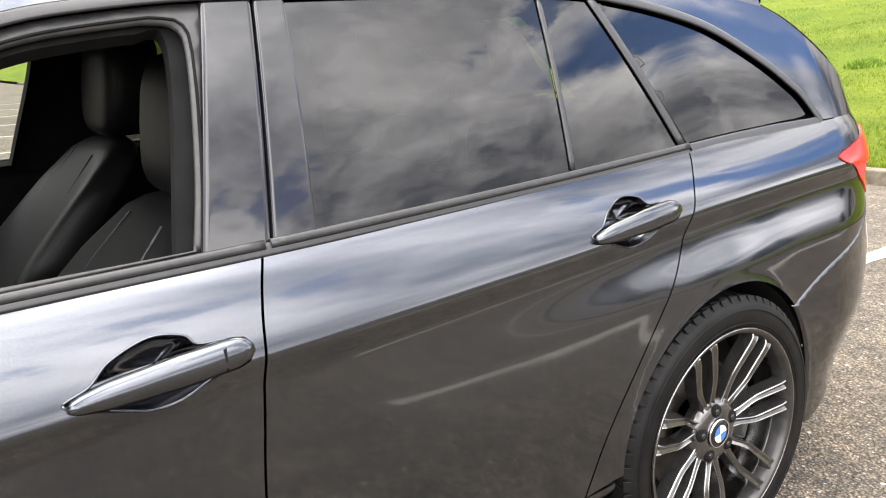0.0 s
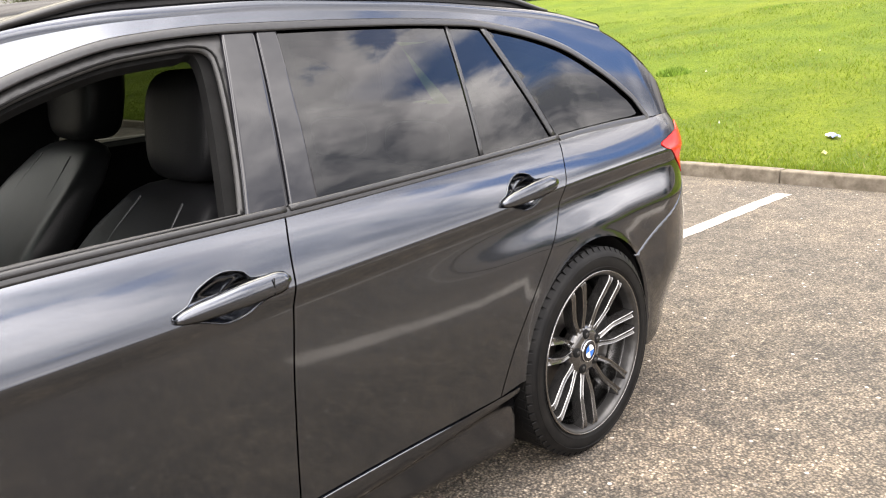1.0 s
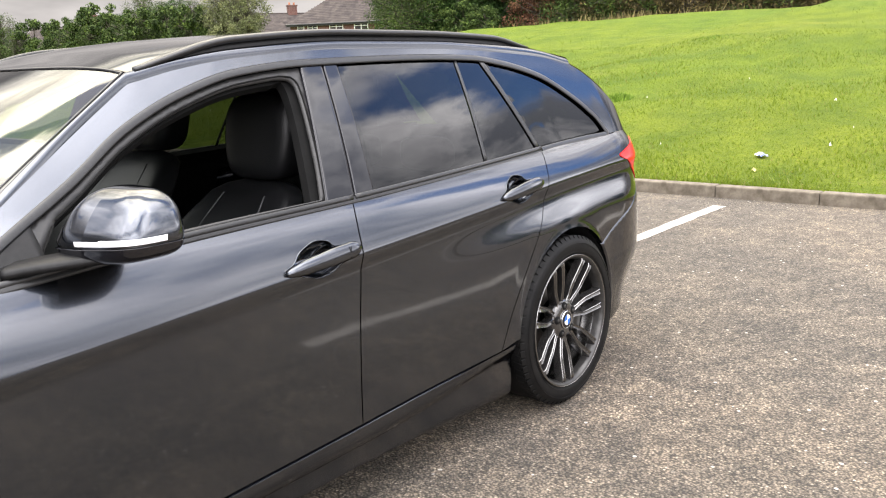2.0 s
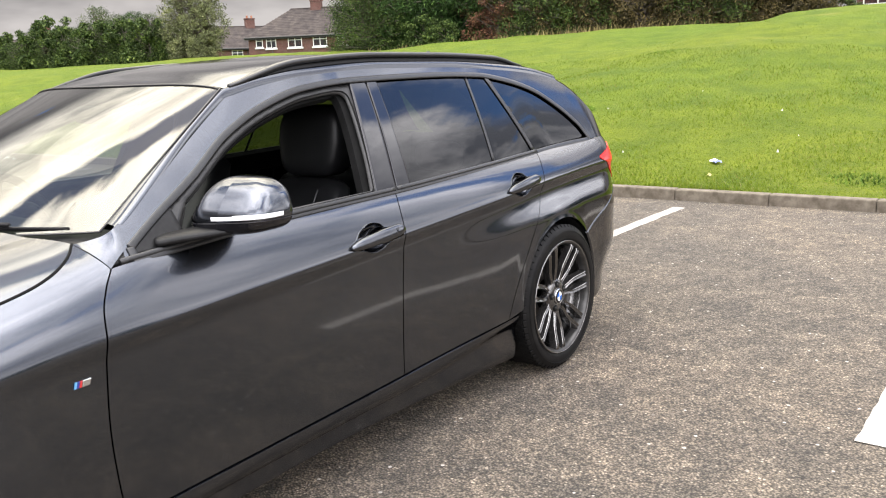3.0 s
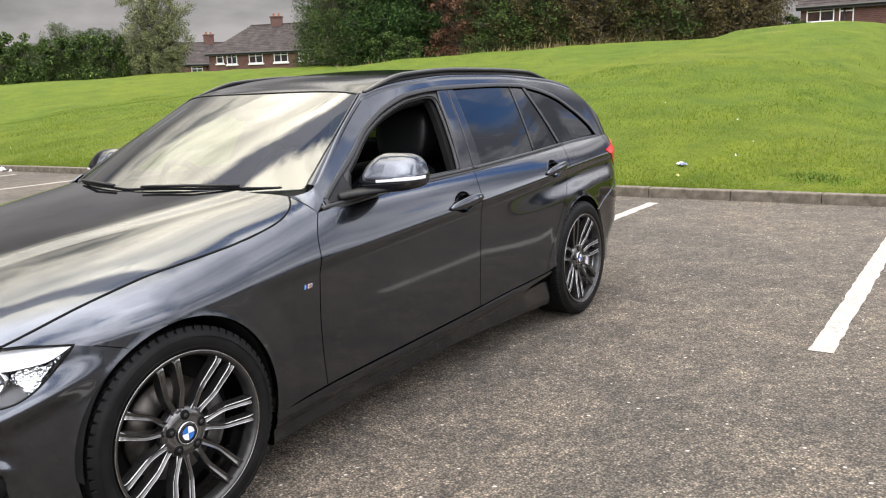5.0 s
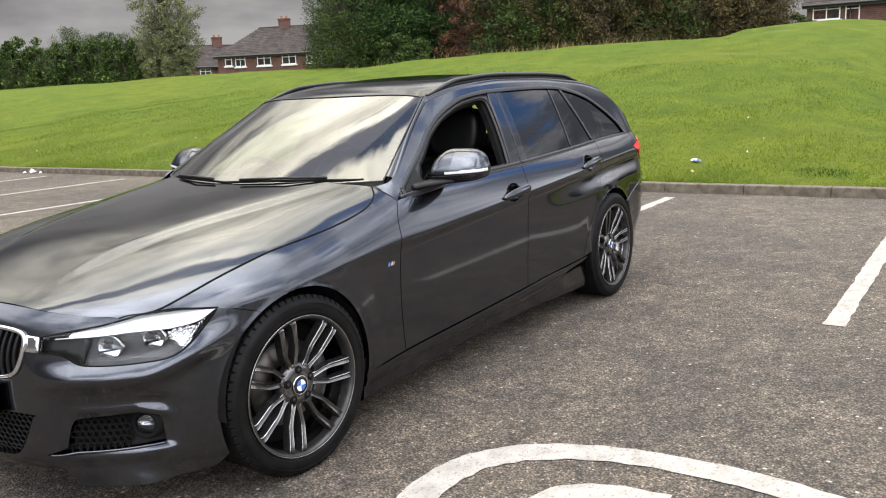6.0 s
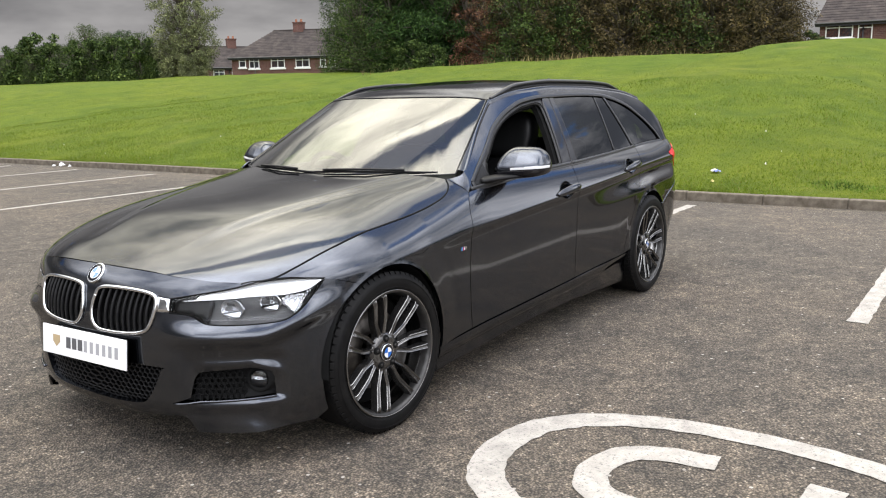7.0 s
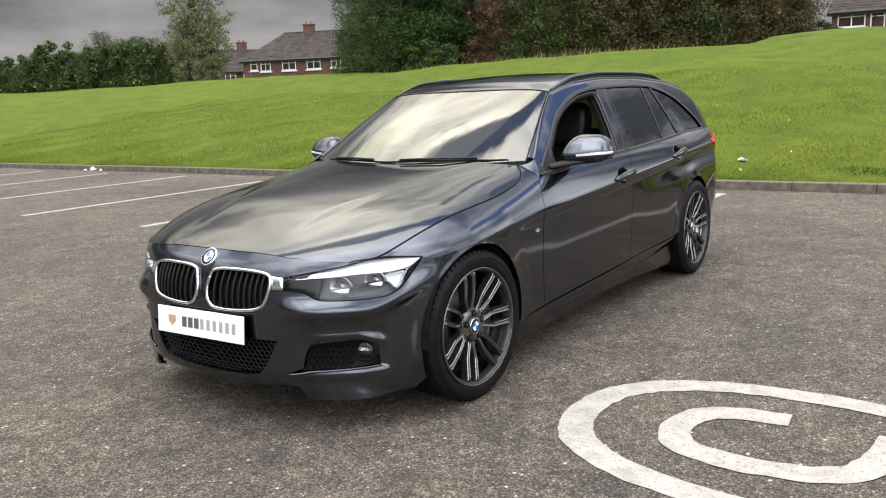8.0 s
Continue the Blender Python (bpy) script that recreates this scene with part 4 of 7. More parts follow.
    for s in (1, -1):
        h = fog if s > 0 else np.array(mir(fog))
        part("intake_backing", panel(lambda p, z: front_point(p, z) + np.stack([0.035 + 0 * p, s * 0.02 + 0 * p, 0 * p], -1), h, (), 0.03, 0.03, 0), BLACK, bp)
    return b, fd, rd, bp, dict(kid=kid, mid=mid, fog=fog, lamp=lamp_o, hf=hf, hr=hr, mir=mir)


bonnet, front_doors, rear_doors, bumper, OUT = build_shell()


def build_upper():
    # side frame round the glass: from windscreen and roof edge down to the belt
    xs = np.concatenate([np.linspace(0.752, 1.27, 26), np.linspace(1.30, 3.28, 60)])
    E = edge_point(xs)
    zo = E[:, 2] - np.interp(xs, (0.752, 0.80, 1.0, 1.27, 3.4), (0.014, 0.018, 0.024, 0.026, 0.03))
    O = house_point(xs, zo)
    rows = []
    for t in np.linspace(0, 1, 6):
        a = t * math.pi / 2
        w = np.array([1 - math.cos(a), 1 - math.cos(a), math.sin(a)])
        rows.append(O + (E - O) * w)
    strip = grid(np.stack(rows, 0))
    top = list(zip(xs.tolist(), zo.tolist()))
    dlo = [(x, float(z_dlo(x))) for x in np.linspace(0.762, 3.328, 74)]
    rear = [top[-1], (3.36, 1.24), (3.45, 1.165), (3.54, 1.075), (3.60, 0.992)]
    hole = outline(dlo, [(3.328, 0.993), (3.30, 0.9875), (3.13, 0.985), (2.8, 0.9735)], belt_leg(2.8, 0.762))
    o = outline(top, rear, belt_leg(3.60, 0.735), [(0.735, float(z_belt(0.735))), top[0]])
    back = house_point(np.linspace(3.28, 3.60, 18), spline(rear, 6)[np.linspace(0, 24, 18).astype(int), 1])
    back[:, 0] = spline(rear, 6)[np.linspace(0, 24, 18).astype(int), 0]
    back[:, 1] = house_y(back[:, 0], back[:, 2])
    turn = grid(np.stack([back, back + (0.022, -0.012, 0.004), back + (0.036, -0.04, 0.006), back + (0.04, -0.10, 0.004)]))
    va = join_arrays(panel(house_point, o, [hole], 0.012, 0.012, 0.012), strip, turn)
    both("side_frame", va, PAINT)
    # roof skin
    X, T = np.meshgrid(np.linspace(1.19, 3.36, 80), np.linspace(-0.546, 0.546, 41), indexing="ij")
    Xf = X + 0.09 * (T / 0.55) ** 2 * sm(1.9, 1.2, X)
    roof = part("roof", grid(roof_point(Xf, T)[:, ::-1]), PAINT, car)
    # windscreen
    U, V = np.meshgrid(np.linspace(-1, 1, 41), np.linspace(0, 1, 24), indexing="ij")
    s = np.abs(U)
    bx, by, bz = 0.455 + 0.275 * s ** 2, 0.697 * U, 0.962 + 0.006 * s ** 2
    tx, ty = 1.195 + 0.075 * s ** 2, 0.54 * U
    tz = roof_point(tx, ty)[..., 2] - 0.003
    bow = 0.024 * np.sin(math.pi * V) * (1 - 0.9 * s ** 6)
    Q = np.stack([bx + (tx - bx) * V - 0.35 * bow, by + (ty - by) * V, bz + (tz - bz) * V + bow * 0.75], -1)
    part("windscreen", grid(Q), SCREEN, car, "windscreen glass that mirrors the sky")
    k = np.concatenate([Q[:, 0], Q[-1, 1:], Q[::-1, -1][1:], Q[0, ::-1][1:]])
    part("windscreen_seal", sweep(k, 0.006, 0.004, np.array((-0.42, 0, 0.9))), TRIM, car)
    return roof, hole


roof, DLO = build_upper()


def ruled(a, b, low, high, inset, turn=0.0):
    """A window or cover between two slanted sides, its long edges turned in."""
    (af, ah), (bf, bh) = a, b
    rows = []
    ts = np.linspace(0, 1, 12)
    cols = [(t, 0.0) for t in ts]
    if turn:
        cols = [(0, turn), (0, 0.0025)] + [(min(max(t, 0.02), 0.98), 0.0) for t in ts] + [(1, 0.0025), (1, turn)]
    for v in np.linspace(0, 1, 22):
        r = []
        for t, d in cols:
            xf, xh = af + (bf - af) * t, ah + (bh - ah) * t
            x = xf + (xh - xf) * v
            zl, zt = float(z_belt(xf)) + low, float(z_dlo(xh)) - high
            r.append(house_point(x, zl + (zt - zl) * v, inset + d))
        rows.append(r)
    return grid(np.array(rows)[:, ::-1])


def build_glass():
    glassy = lambda d: (lambda x, z: house_point(x, z, d))
    # blacked-out pillars and bars
    for s in (-1, 1):
        f = (lambda va: flipped(va)) if s < 0 else (lambda va: va)
        fd, rd = front_doors[0 if s < 0 else 1], rear_doors[0 if s < 0 else 1]
        part("pillar_cover", f(ruled((1.688, 1.795), (1.7935, 1.880), 0.010, 0.004, 0.002, 0.02)), GLOSS, fd, "gloss black door pillar cover")
        part("pillar_cover", f(ruled((1.7975, 1.885), (1.872, 1.940), 0.010, 0.004, 0.002, 0.02)), GLOSS, rd, "gloss black door pillar cover")
        part("rear_door_glass", f(ruled((1.872, 1.940), (2.43, 2.505), 0.004, 0.004, 0.007)), TINTED, rd, "dark privacy glass")
        part("fixed_pane", f(ruled((2.44, 2.515), (2.785, 2.650), 0.004, 0.004, 0.007)), TINTED, rd, "dark privacy glass")
        part("glass_divider", f(sweep(house_point(np.linspace(2.437, 2.513, 12), np.linspace(0.966, 1.316, 12), 0.006), 0.013, 0.004, (0, 1, 0.4))), TRIM, rd)
        part("door_frame_bar", f(sweep(house_point(np.linspace(2.79, 2.655, 12), np.linspace(0.975, 1.314, 12), 0.004), 0.022, 0.004, (0, 1, 0.4))), TRIM, rd)
        tail_top = [(x, float(z_dlo(x)) - 0.012) for x in np.linspace(2.675, 3.295, 30)]
        o = outline(tail_top, [tail_top[-1], (3.297, 1.022), (3.275, 1.004), (3.13, 0.998), (2.81, 0.986)], [(2.81, 0.986), tail_top[0]])
        part("quarter_glass", f(panel(glassy(0.007), o, (), 0.02, 0.02, 0)), TINTED, car, "dark privacy glass")
        # rubber and satin trim round the glass
        ring_ = np.concatenate([DLO, DLO[:1]])
        part("window_surround", f(sweep(house_point(ring_[:, 0], ring_[:, 1], -0.0005), np.interp(ring_[:, 0], (2.6, 2.8), (0.022, 0.024)), 0.004, (0, 1, 0.55))), TRIM, car)
        bx = np.linspace(0.72, 1.78, 40)
        part("belt_strip", f(sweep(house_point(bx, z_belt(bx) + 0.007, 0.0), 0.015, 0.008, (0, 1, 0.4))), TRIM, fd)
        bx = np.linspace(1.79, 2.80, 40)
        part("belt_strip", f(sweep(house_point(bx, z_belt(bx) + 0.007, 0.0), 0.015, 0.008, (0, 1, 0.4))), TRIM, rd)
        # open front window: the frame round the opening
        up = [(x, float(z_dlo(x)) - 0.012) for x in np.linspace(0.80, 1.80, 40)]
        outer = outline([(0.80, 0.93)] + up[3:], [(1.80, up[-1][1]), (1.695, 0.95)], [(1.695, 0.95), (1.3, 0.938), (0.80, 0.92)])
        inn = [(x, float(z_dlo(x)) - 0.034) for x in np.linspace(0.985, 1.70, 30)]
        hole = outline(inn, [inn[-1], (1.744, 1.270), (1.750, 1.226), (1.713, 1.06), (1.681, 0.952)], [(1.681, 0.952), (1.3, 0.946), (0.905, 0.93)], [(0.905, 0.93), inn[0]])
        part("window_frame", f(panel(glassy(0.012), outer, [hole], 0.014, 0.014, 0.010)), RUBBER, fd, "grey rubber frame of the open window")
        gr = hole[np.linspace(0, len(hole) - 1, 90).astype(int)]
        mid_ = hole.mean(0)
        gr = mid_ + (gr - mid_) * np.array((1.022, 1.05))
        part("frame_groove", f(sweep(house_point(gr[:, 0], gr[:, 1], 0.0105), 0.0045, 0.003, (0, 1, 0.4))), MATT, fd)
        if s > 0:
            part("front_door_glass", f(panel(glassy(0.02), hole, (), 0.03, 0.03, 0)), CLEAR, fd)


build_glass()


def build_lower():
    # skirts: a shoulder, then a blade whose crease sweeps up to the rear wheel
    xs = np.linspace(0.362, 2.466, 70)
    zt = SILL(xs) - 0.0035
    zb = 0.130 + 0.030 * np.sin((xs - 0.37) / 2.09 * math.pi)
    lift = sm(1.75, 2.40, xs)
    y0 = side_y(np.clip(xs, 0.75, 2.15), zt) - 0.008
    rows = []
    for dy, f0, f1 in ((-0.003, 1.0, 1.0), (0.008, 0.955, 0.965), (0.008, 0.78, 0.90), (-0.003, 0.56, 0.80), (-0.011, 0.50, 0.74), (-0.014, 0.45, 0.66), (-0.015, 0.16, 0.24), (-0.018, 0.05, 0.08), (-0.028, 0.0, 0.0), (-0.12, 0.02, 0.02)):
        f = f0 + (f1 - f0) * lift
        rows.append(np.stack([xs, y0 + dy, zb + (zt - zb) * f], -1))
    G = np.stack(rows)
    cap = lambda c, a: (np.concatenate([G[:, c], [G[0, c] - (0, 0.09, 0)]]), [list(range(len(G) + 1))[::a]])
    both("side_skirt", join_arrays(grid(G), cap(0, 1), cap(-1, -1)), PAINT)
    # rear bumper and tailgate
    o = outline([(-0.542, 0.77), (0.542, 0.77)], [(0.542, 0.77), (0.542, 0.30)], [(0.542, 0.30), (-0.542, 0.30)], [(-0.542, 0.30), (-0.542, 0.77)])
    tail = panel(rear_point, o, (), 0.016, 0.016, 0, out=(1, 0, 0))
    arch = xz(arc(ARCH_X, ARCH_R, 43.5, -14)).tolist()
    o = outline(arch, xz([arc(ARCH_X, ARCH_R, -14, -13)[0], (3.19, 0.232), (3.35, 0.250), (3.62, 0.300)]).tolist(), xz([(3.62, 0.300), (3.62, 0.45), (3.62, 0.77)]).tolist(), xz([(3.62, 0.772), (3.532, 0.774)]).tolist(), xz([(3.532, 0.774), (3.50, 0.748), (3.39, 0.690), (3.23, 0.636), (3.092, 0.578)]).tolist())
    flank = panel(side_point, o, (), 0.012, 0.012, 0.012)
    part("rear_bumper", join_arrays(tail, flipped(flank), flank), PAINT, car)
    o = outline([(-0.43, 0.77), (0.43, 0.77)], [(0.43, 0.77), (0.43, 0.985)], [(0.43, 0.985), (-0.43, 0.985)], [(-0.43, 0.985), (-0.43, 0.77)])
    part("tailgate", panel(rear_point, o, (), 0.02, 0.02, 0.02, out=(1, 0, 0)), PAINT, car)
    U, V = np.meshgrid(np.linspace(-1, 1, 30), np.linspace(0, 1, 16), indexing="ij")
    lo = rear_point(U * 0.36, 0.98 + 0 * U)
    hi = np.stack([3.44 - 0.07 * U ** 2, -0.49 * U, 1.285 - 0.03 * U ** 2], -1)
    part("rear_window", grid((lo + (hi - lo) * V[..., None])[:, ::-1]), TINTED, car, "dark privacy glass")
    T = np.linspace(-0.50, 0.50, 30)
    k = (T / 0.50) ** 2
    row = lambda x, dz: np.stack([x, T, roof_point(x, T)[:, 2] + dz], -1)
    sp = np.stack([row(3.22 + 0 * T, 0.001), row(3.32 - 0.02 * k, 0.007), row(3.47 - 0.075 * k, 0.012), row(3.492 - 0.08 * k, 0.006), row(3.49 - 0.08 * k, -0.006), row(3.40 - 0.06 * k, -0.028)])
    part("roof_spoiler", grid(sp[:, ::-1]), PAINT, car)
    # dark inner shell, floor and wheel housings behind the skin
    xs = np.linspace(0.66, 2.42, 24)
    inner = grid(np.stack([np.stack([xs, side_y(np.clip(xs, 0.7, 2.2), z_crease(xs)) - d, z + 0 * xs], -1) for d, z in ((0.09, 0.2), (0.075, 0.5), (0.085, 0.75), (0.125, 0.90))]))
    both("inner_panel", inner, MATT)
    for hx, r0 in ((HUB_F, ARCH_F), (HUB_R, ARCH_R)):
        t = np.radians(np.linspace(-4, 184, 40))
        G = np.stack([np.stack([hx + r0 * 1.01 * np.cos(t), y + 0 * t, ARCH_Z + r0 * 1.01 * np.sin(t)], -1) for y in (0.848, 0.70, 0.50)])
        end = np.stack([G[-1], np.stack([hx + 0 * t, 0.50 + 0 * t, ARCH_Z + 0 * t], -1)])
        both("wheel_housing", join_arrays(grid(G), grid(end)), MATT)
    part("underbody", box((-0.45, -0.60, 0.18), (3.5, 0.60, 0.21), 0.02), MATT, car)
    # unseen box added to block light beneath the front bumper
    part("under_bumper_light_block", box((-0.64, -0.46, 0.172), (-0.30, 0.46, 0.19), 0.01), MATT, car)
    part("firewall", box((0.40, -0.58, 0.20), (0.44, 0.58, 0.80), 0.01), MATT, car)


build_lower()


def wheel_parts(thing):
    """A wheel with its outer face towards -y, centred on its hub."""
    R, r = 0.325, 0.2515
    big = Matrix.Diagonal((1.035, 1, 1.035, 1))
    prof = [(r - 0.004, 0.10), (0.262, 0.112), (0.292, 0.118), (0.312, 0.110), (0.322, 0.092), (R, 0.07), (R, 0.03), (R, -0.03), (R, -0.07), (0.322, -0.092), (0.312, -0.110), (0.292, -0.115), (0.268, -0.114), (r + 0.006, -0.108), (r - 0.002, -0.100)]
    tyre = part("tyre", lathe(prof, 96), TYRE, thing, "black road tyre")
    # tread blocks over the shoulders
    V = []
    for k in range(64):
        a = 360 * k / 64
        for sgn in (1, -1):
            b = box((-0.0118, 0.052 if sgn > 0 else -0.090, -0.006), (0.0118, 0.090 if sgn > 0 else -0.052, 0.0028), 0.0012, 1)
            V.append(moved(b, pose(0, 0, 0, 0, -a, 0) @ pose(0, 0, R - 0.002, 0, 0, sgn * 14)))
            b = box((-0.0120, -0.013, -0.005), (0.0120, 0.013, 0.0008), 0.001, 1)
            V.append(moved(b, pose(0, 0, 0, 0, -a, 0) @ pose(0, sgn * 0.1025, 0.3175, -sgn * 55, 0, 0)))
    tagged(part("tread", join_arrays(*V), TYRE, tyre, smooth=False), kind="stuff")
    for r1, y1 in ((0.268, -0.1145), (0.300, -0.1155)):
        part("sidewall_rib", lathe([(r1 - 0.0015, y1 + 0.001), (r1, y1 - 0.0015), (r1 + 0.0015, y1 + 0.001)], 96), TYRE, tyre)
    # rim
    rim = part("rim", moved(lathe([(0.247, -0.106), (0.249, -0.112), (0.243, -0.114), (0.236, -0.108), (0.232, -0.094), (0.226, -0.06), (0.222, 0.05), (0.232, 0.095), (0.245, 0.10)], 96), big), ALLOY_DARK, thing, "graphite alloy rim")
    part("rim_lip", moved(lathe([(0.2475, -0.1065), (0.2490, -0.1135), (0.2465, -0.1150), (0.2440, -0.1135), (0.2430, -0.1060)], 96), big), RIM_EDGE, rim)
    hub = part("hub", lathe([(0.0, -0.082), (0.034, -0.082), (0.040, -0.086), (0.060, -0.083), (0.078, -0.074), (0.086, -0.050), (0.070, -0.03), (0.0, -0.03)], 48), ALLOY, thing)
    # pale step imitates the reflections inside the barrel
    part("barrel_step", moved(lathe([(0.226, -0.075), (0.2235, -0.066), (0.2225, -0.03), (0.2185, -0.026), (0.2185, 0.02)], 96), big), RIM_EDGE, rim)
    S = 7
    n = 30
    u = np.linspace(0, 1, n)
    rad = 0.046 + 0.192 * u
    for k in range(S):
        for sgn in (1, -1):
            # the two arms of a pair leave the hub together, spread in a bend and run on side by side
            off = sgn * (0.0100 + 0.0175 * sm(0.05, 0.52, u) + 0.0010 * u)
            top = np.interp(u, (0, 0.10, 0.30, 0.6, 0.88, 0.95, 1), (-0.074, -0.0765, -0.084, -0.096, -0.1080, -0.1085, -0.100))
            w = np.interp(u, (0, 0.10, 0.22, 0.45, 0.85, 0.94, 1), (0.0125, 0.0112, 0.0088, 0.0086, 0.0104, 0.0118, 0.0150))
            G = []
            for a, d in ((-1.25, 0.034), (-1.0, 0.0062), (-0.94, 0.0020), (-0.78, 0.0), (-0.62, 0.0012), (0.0, 0.0044), (0.62, 0.0012), (0.78, 0.0), (0.94, 0.0020), (1.0, 0.0062), (1.25, 0.034)):
                G.append(np.stack([off + a * w, top + d, rad], -1))
            sp = grid(np.stack(G)[:, ::-1])
            ob = part("spoke", moved(sp, big @ pose(0, 0, 0, 0, 360 * k / S - 13, 0)), ALLOY, rim, sharp=28)
            # edge facets set paler, their highlights put into the colour
            ob.data.materials.append(RIM_EDGE)
            for f in ob.data.polygons:
                q = min(v // n for v in f.vertices)
                if q in (2, 3, 6, 7):
                    f.material_index = 1
        # web that closes the foot of each pair
        ph = pose(0, 0, 0, 0, 360 * k / S - 13, 0)
        part("spoke_web", moved(box((-0.013, -0.078, 0.040), (0.013, -0.045, 0.082), 0.006, 2), ph), ALLOY, rim)
    for k in range(5):
        m = pose(0, 0, 0, 0, 72 * k, 0) @ pose(0, 0, 0.056)
        # matt black disc stands in for the shaded bolt hole
        part("bolt_hole", moved(lathe([(0.0, -0.0862), (0.0145, -0.0862), (0.0165, -0.0800)], 18), m), MATT, hub)
        part("wheel_bolt", moved(lathe([(0.0, -0.0885), (0.0055, -0.0885), (0.0068, -0.0875), (0.0068, -0.08)], 6), m), ALLOY_DARK, hub)
    cap = part("centre_cap", lathe([(0.0, -0.0905), (0.024, -0.0905), (0.0325, -0.089), (0.034, -0.085)], 32), GLOSS, hub)
    part("cap_ring", lathe([(0.0325, -0.0895), (0.0345, -0.0905), (0.0345, -0.086)], 32), CHROME, cap)
    for q in range(4):
        a = np.radians(np.linspace(90 * q, 90 * q + 90, 9))
        V = np.concatenate([[(0, -0.0918, 0)], np.stack([0.021 * np.cos(a), -0.0918 + 0 * a, 0.021 * np.sin(a)], -1)])
        part("badge_quarter", (V, [[0, i + 1, i + 2] for i in range(8)]), BLUE if q % 2 else BADGE_WHITE, cap, smooth=False)
    part("brake_disc", lathe([(0.07, -0.012), (0.160, -0.012), (0.160, 0.012), (0.07, 0.012)], 48), STEEL, thing, "grey steel brake disc")
    c = [(0.168 * math.cos(a), 0.168 * math.sin(a)) for a in np.radians(np.linspace(-35, 35, 12))] + [(0.105 * math.cos(a), 0.105 * math.sin(a)) for a in np.radians(np.linspace(35, -35, 12))]
    part("brake_caliper", moved(solid_outline(c, 0.05, 0.006), pose(0, -0.006, 0)), ALLOY_DARK, thing)
    part("brake_shield", lathe([(0.05, 0.02), (0.225, 0.02), (0.23, 0.03)], 40), MATT, thing)
    return thing


def build_wheels():
    first = empty("wheel", pose(HUB_F, -0.757, HUB_Z, 0, 0, -3.5))
    first.parent = car
    wheel_parts(first)
    for x, y, turn, rz in ((HUB_R, -0.770, -8, 0), (HUB_F, 0.757, 0, 176.5), (HUB_R, 0.770, 20, 180)):
        w = copy_thing(first, pose(x, y, HUB_Z, 0, 0, rz) @ pose(0, 0, 0, 0, turn, 0))
        w.parent = car


build_wheels()


def super_shape(cx, cy, cz, hx, hy, hz, n=3.0, nu=28, nv=16, m=None, shape=None):
    """A rounded block; shape may bend its points in -1..1 coordinates."""
    U, V = np.meshgrid(np.linspace(-math.pi, math.pi, nu + 1), np.linspace(-math.pi / 2, math.pi / 2, nv + 1), indexing="ij")
    pw = lambda c: np.sign(c) * np.abs(c) ** (2 / n)
    P = np.stack([pw(np.cos(V)) * pw(np.cos(U)), pw(np.cos(V)) * pw(np.sin(U)), pw(np.sin(V))], -1)
    if shape:
        P = shape(P)
    P = P * np.array((hx, hy, hz)) + np.array((cx, cy, cz))
    v, f = grid(P)
    return (v, f) if m is None else moved((v, f), m)


def build_handles():
    for s in (0, 1):
        f = flipped if s == 0 else (lambda va: va)
        for door, hole, x0, x1 in ((front_doors[s], OUT["hf"], 1.462, 1.718), (rear_doors[s], OUT["hr"], 2.400, 2.642)):
            v = xz(hole)
            rows = []
            rim = side_point(v[:, 0], v[:, 1])
            mid = rim.mean(0)
            for t, d in ((1.0, 0.006), (0.86, 0.026), (0.6, 0.040), (0.3, 0.046), (0.02, 0.047)):
                q = mid + (rim - mid) * t
                q[:, 1] -= d
                rows.append(np.concatenate([q, q[:1]]))
            part("handle_bowl", f(grid(np.stack(rows))), PAINT, door)
            rimc = np.concatenate([rim, rim[:1]])
            part("bowl_edge", f(tube(rimc + np.array((0, 0.0005, 0)), 0.0020, 6)), PAINT, door)
            xs = np.linspace(x0 + 0.006, x1 - 0.006, 30)
            u = np.linspace(0, 1, 30)
            z = np.array([handle_line(x) for x in xs]) + 0.004 - 0.012 * (1 - u) ** 2
            y = side_point(xs, v_of_z(xs, z))[:, 1]
            p = np.stack([xs, y - 0.006 + 0.022 * np.sin(np.clip(u * 1.25, 0, 1) * math.pi * 0.5) ** 1.0 * (1 - 0.25 * u), z], -1)
            w = np.interp(u, (0, 0.05, 0.2, 0.6, 0.9, 0.97, 1), (0.012, 0.024, 0.036, 0.046, 0.045, 0.036, 0.016))
            grip = part("door_handle", f(sweep(p, w, 0.017, (0, 1, 0.25), False, 0.42)), PAINT, door, "grey painted pull handle")
            if x0 < 2:
                k = 24
                part("key_cover_joint", f(sweep(np.stack([p[k] + (0, 0.0172, -0.017), p[k] + (0, 0.0172, 0.017)]), 0.0025, 0.0012, (0, 1, 0.2))), MATT, grip)


build_handles()


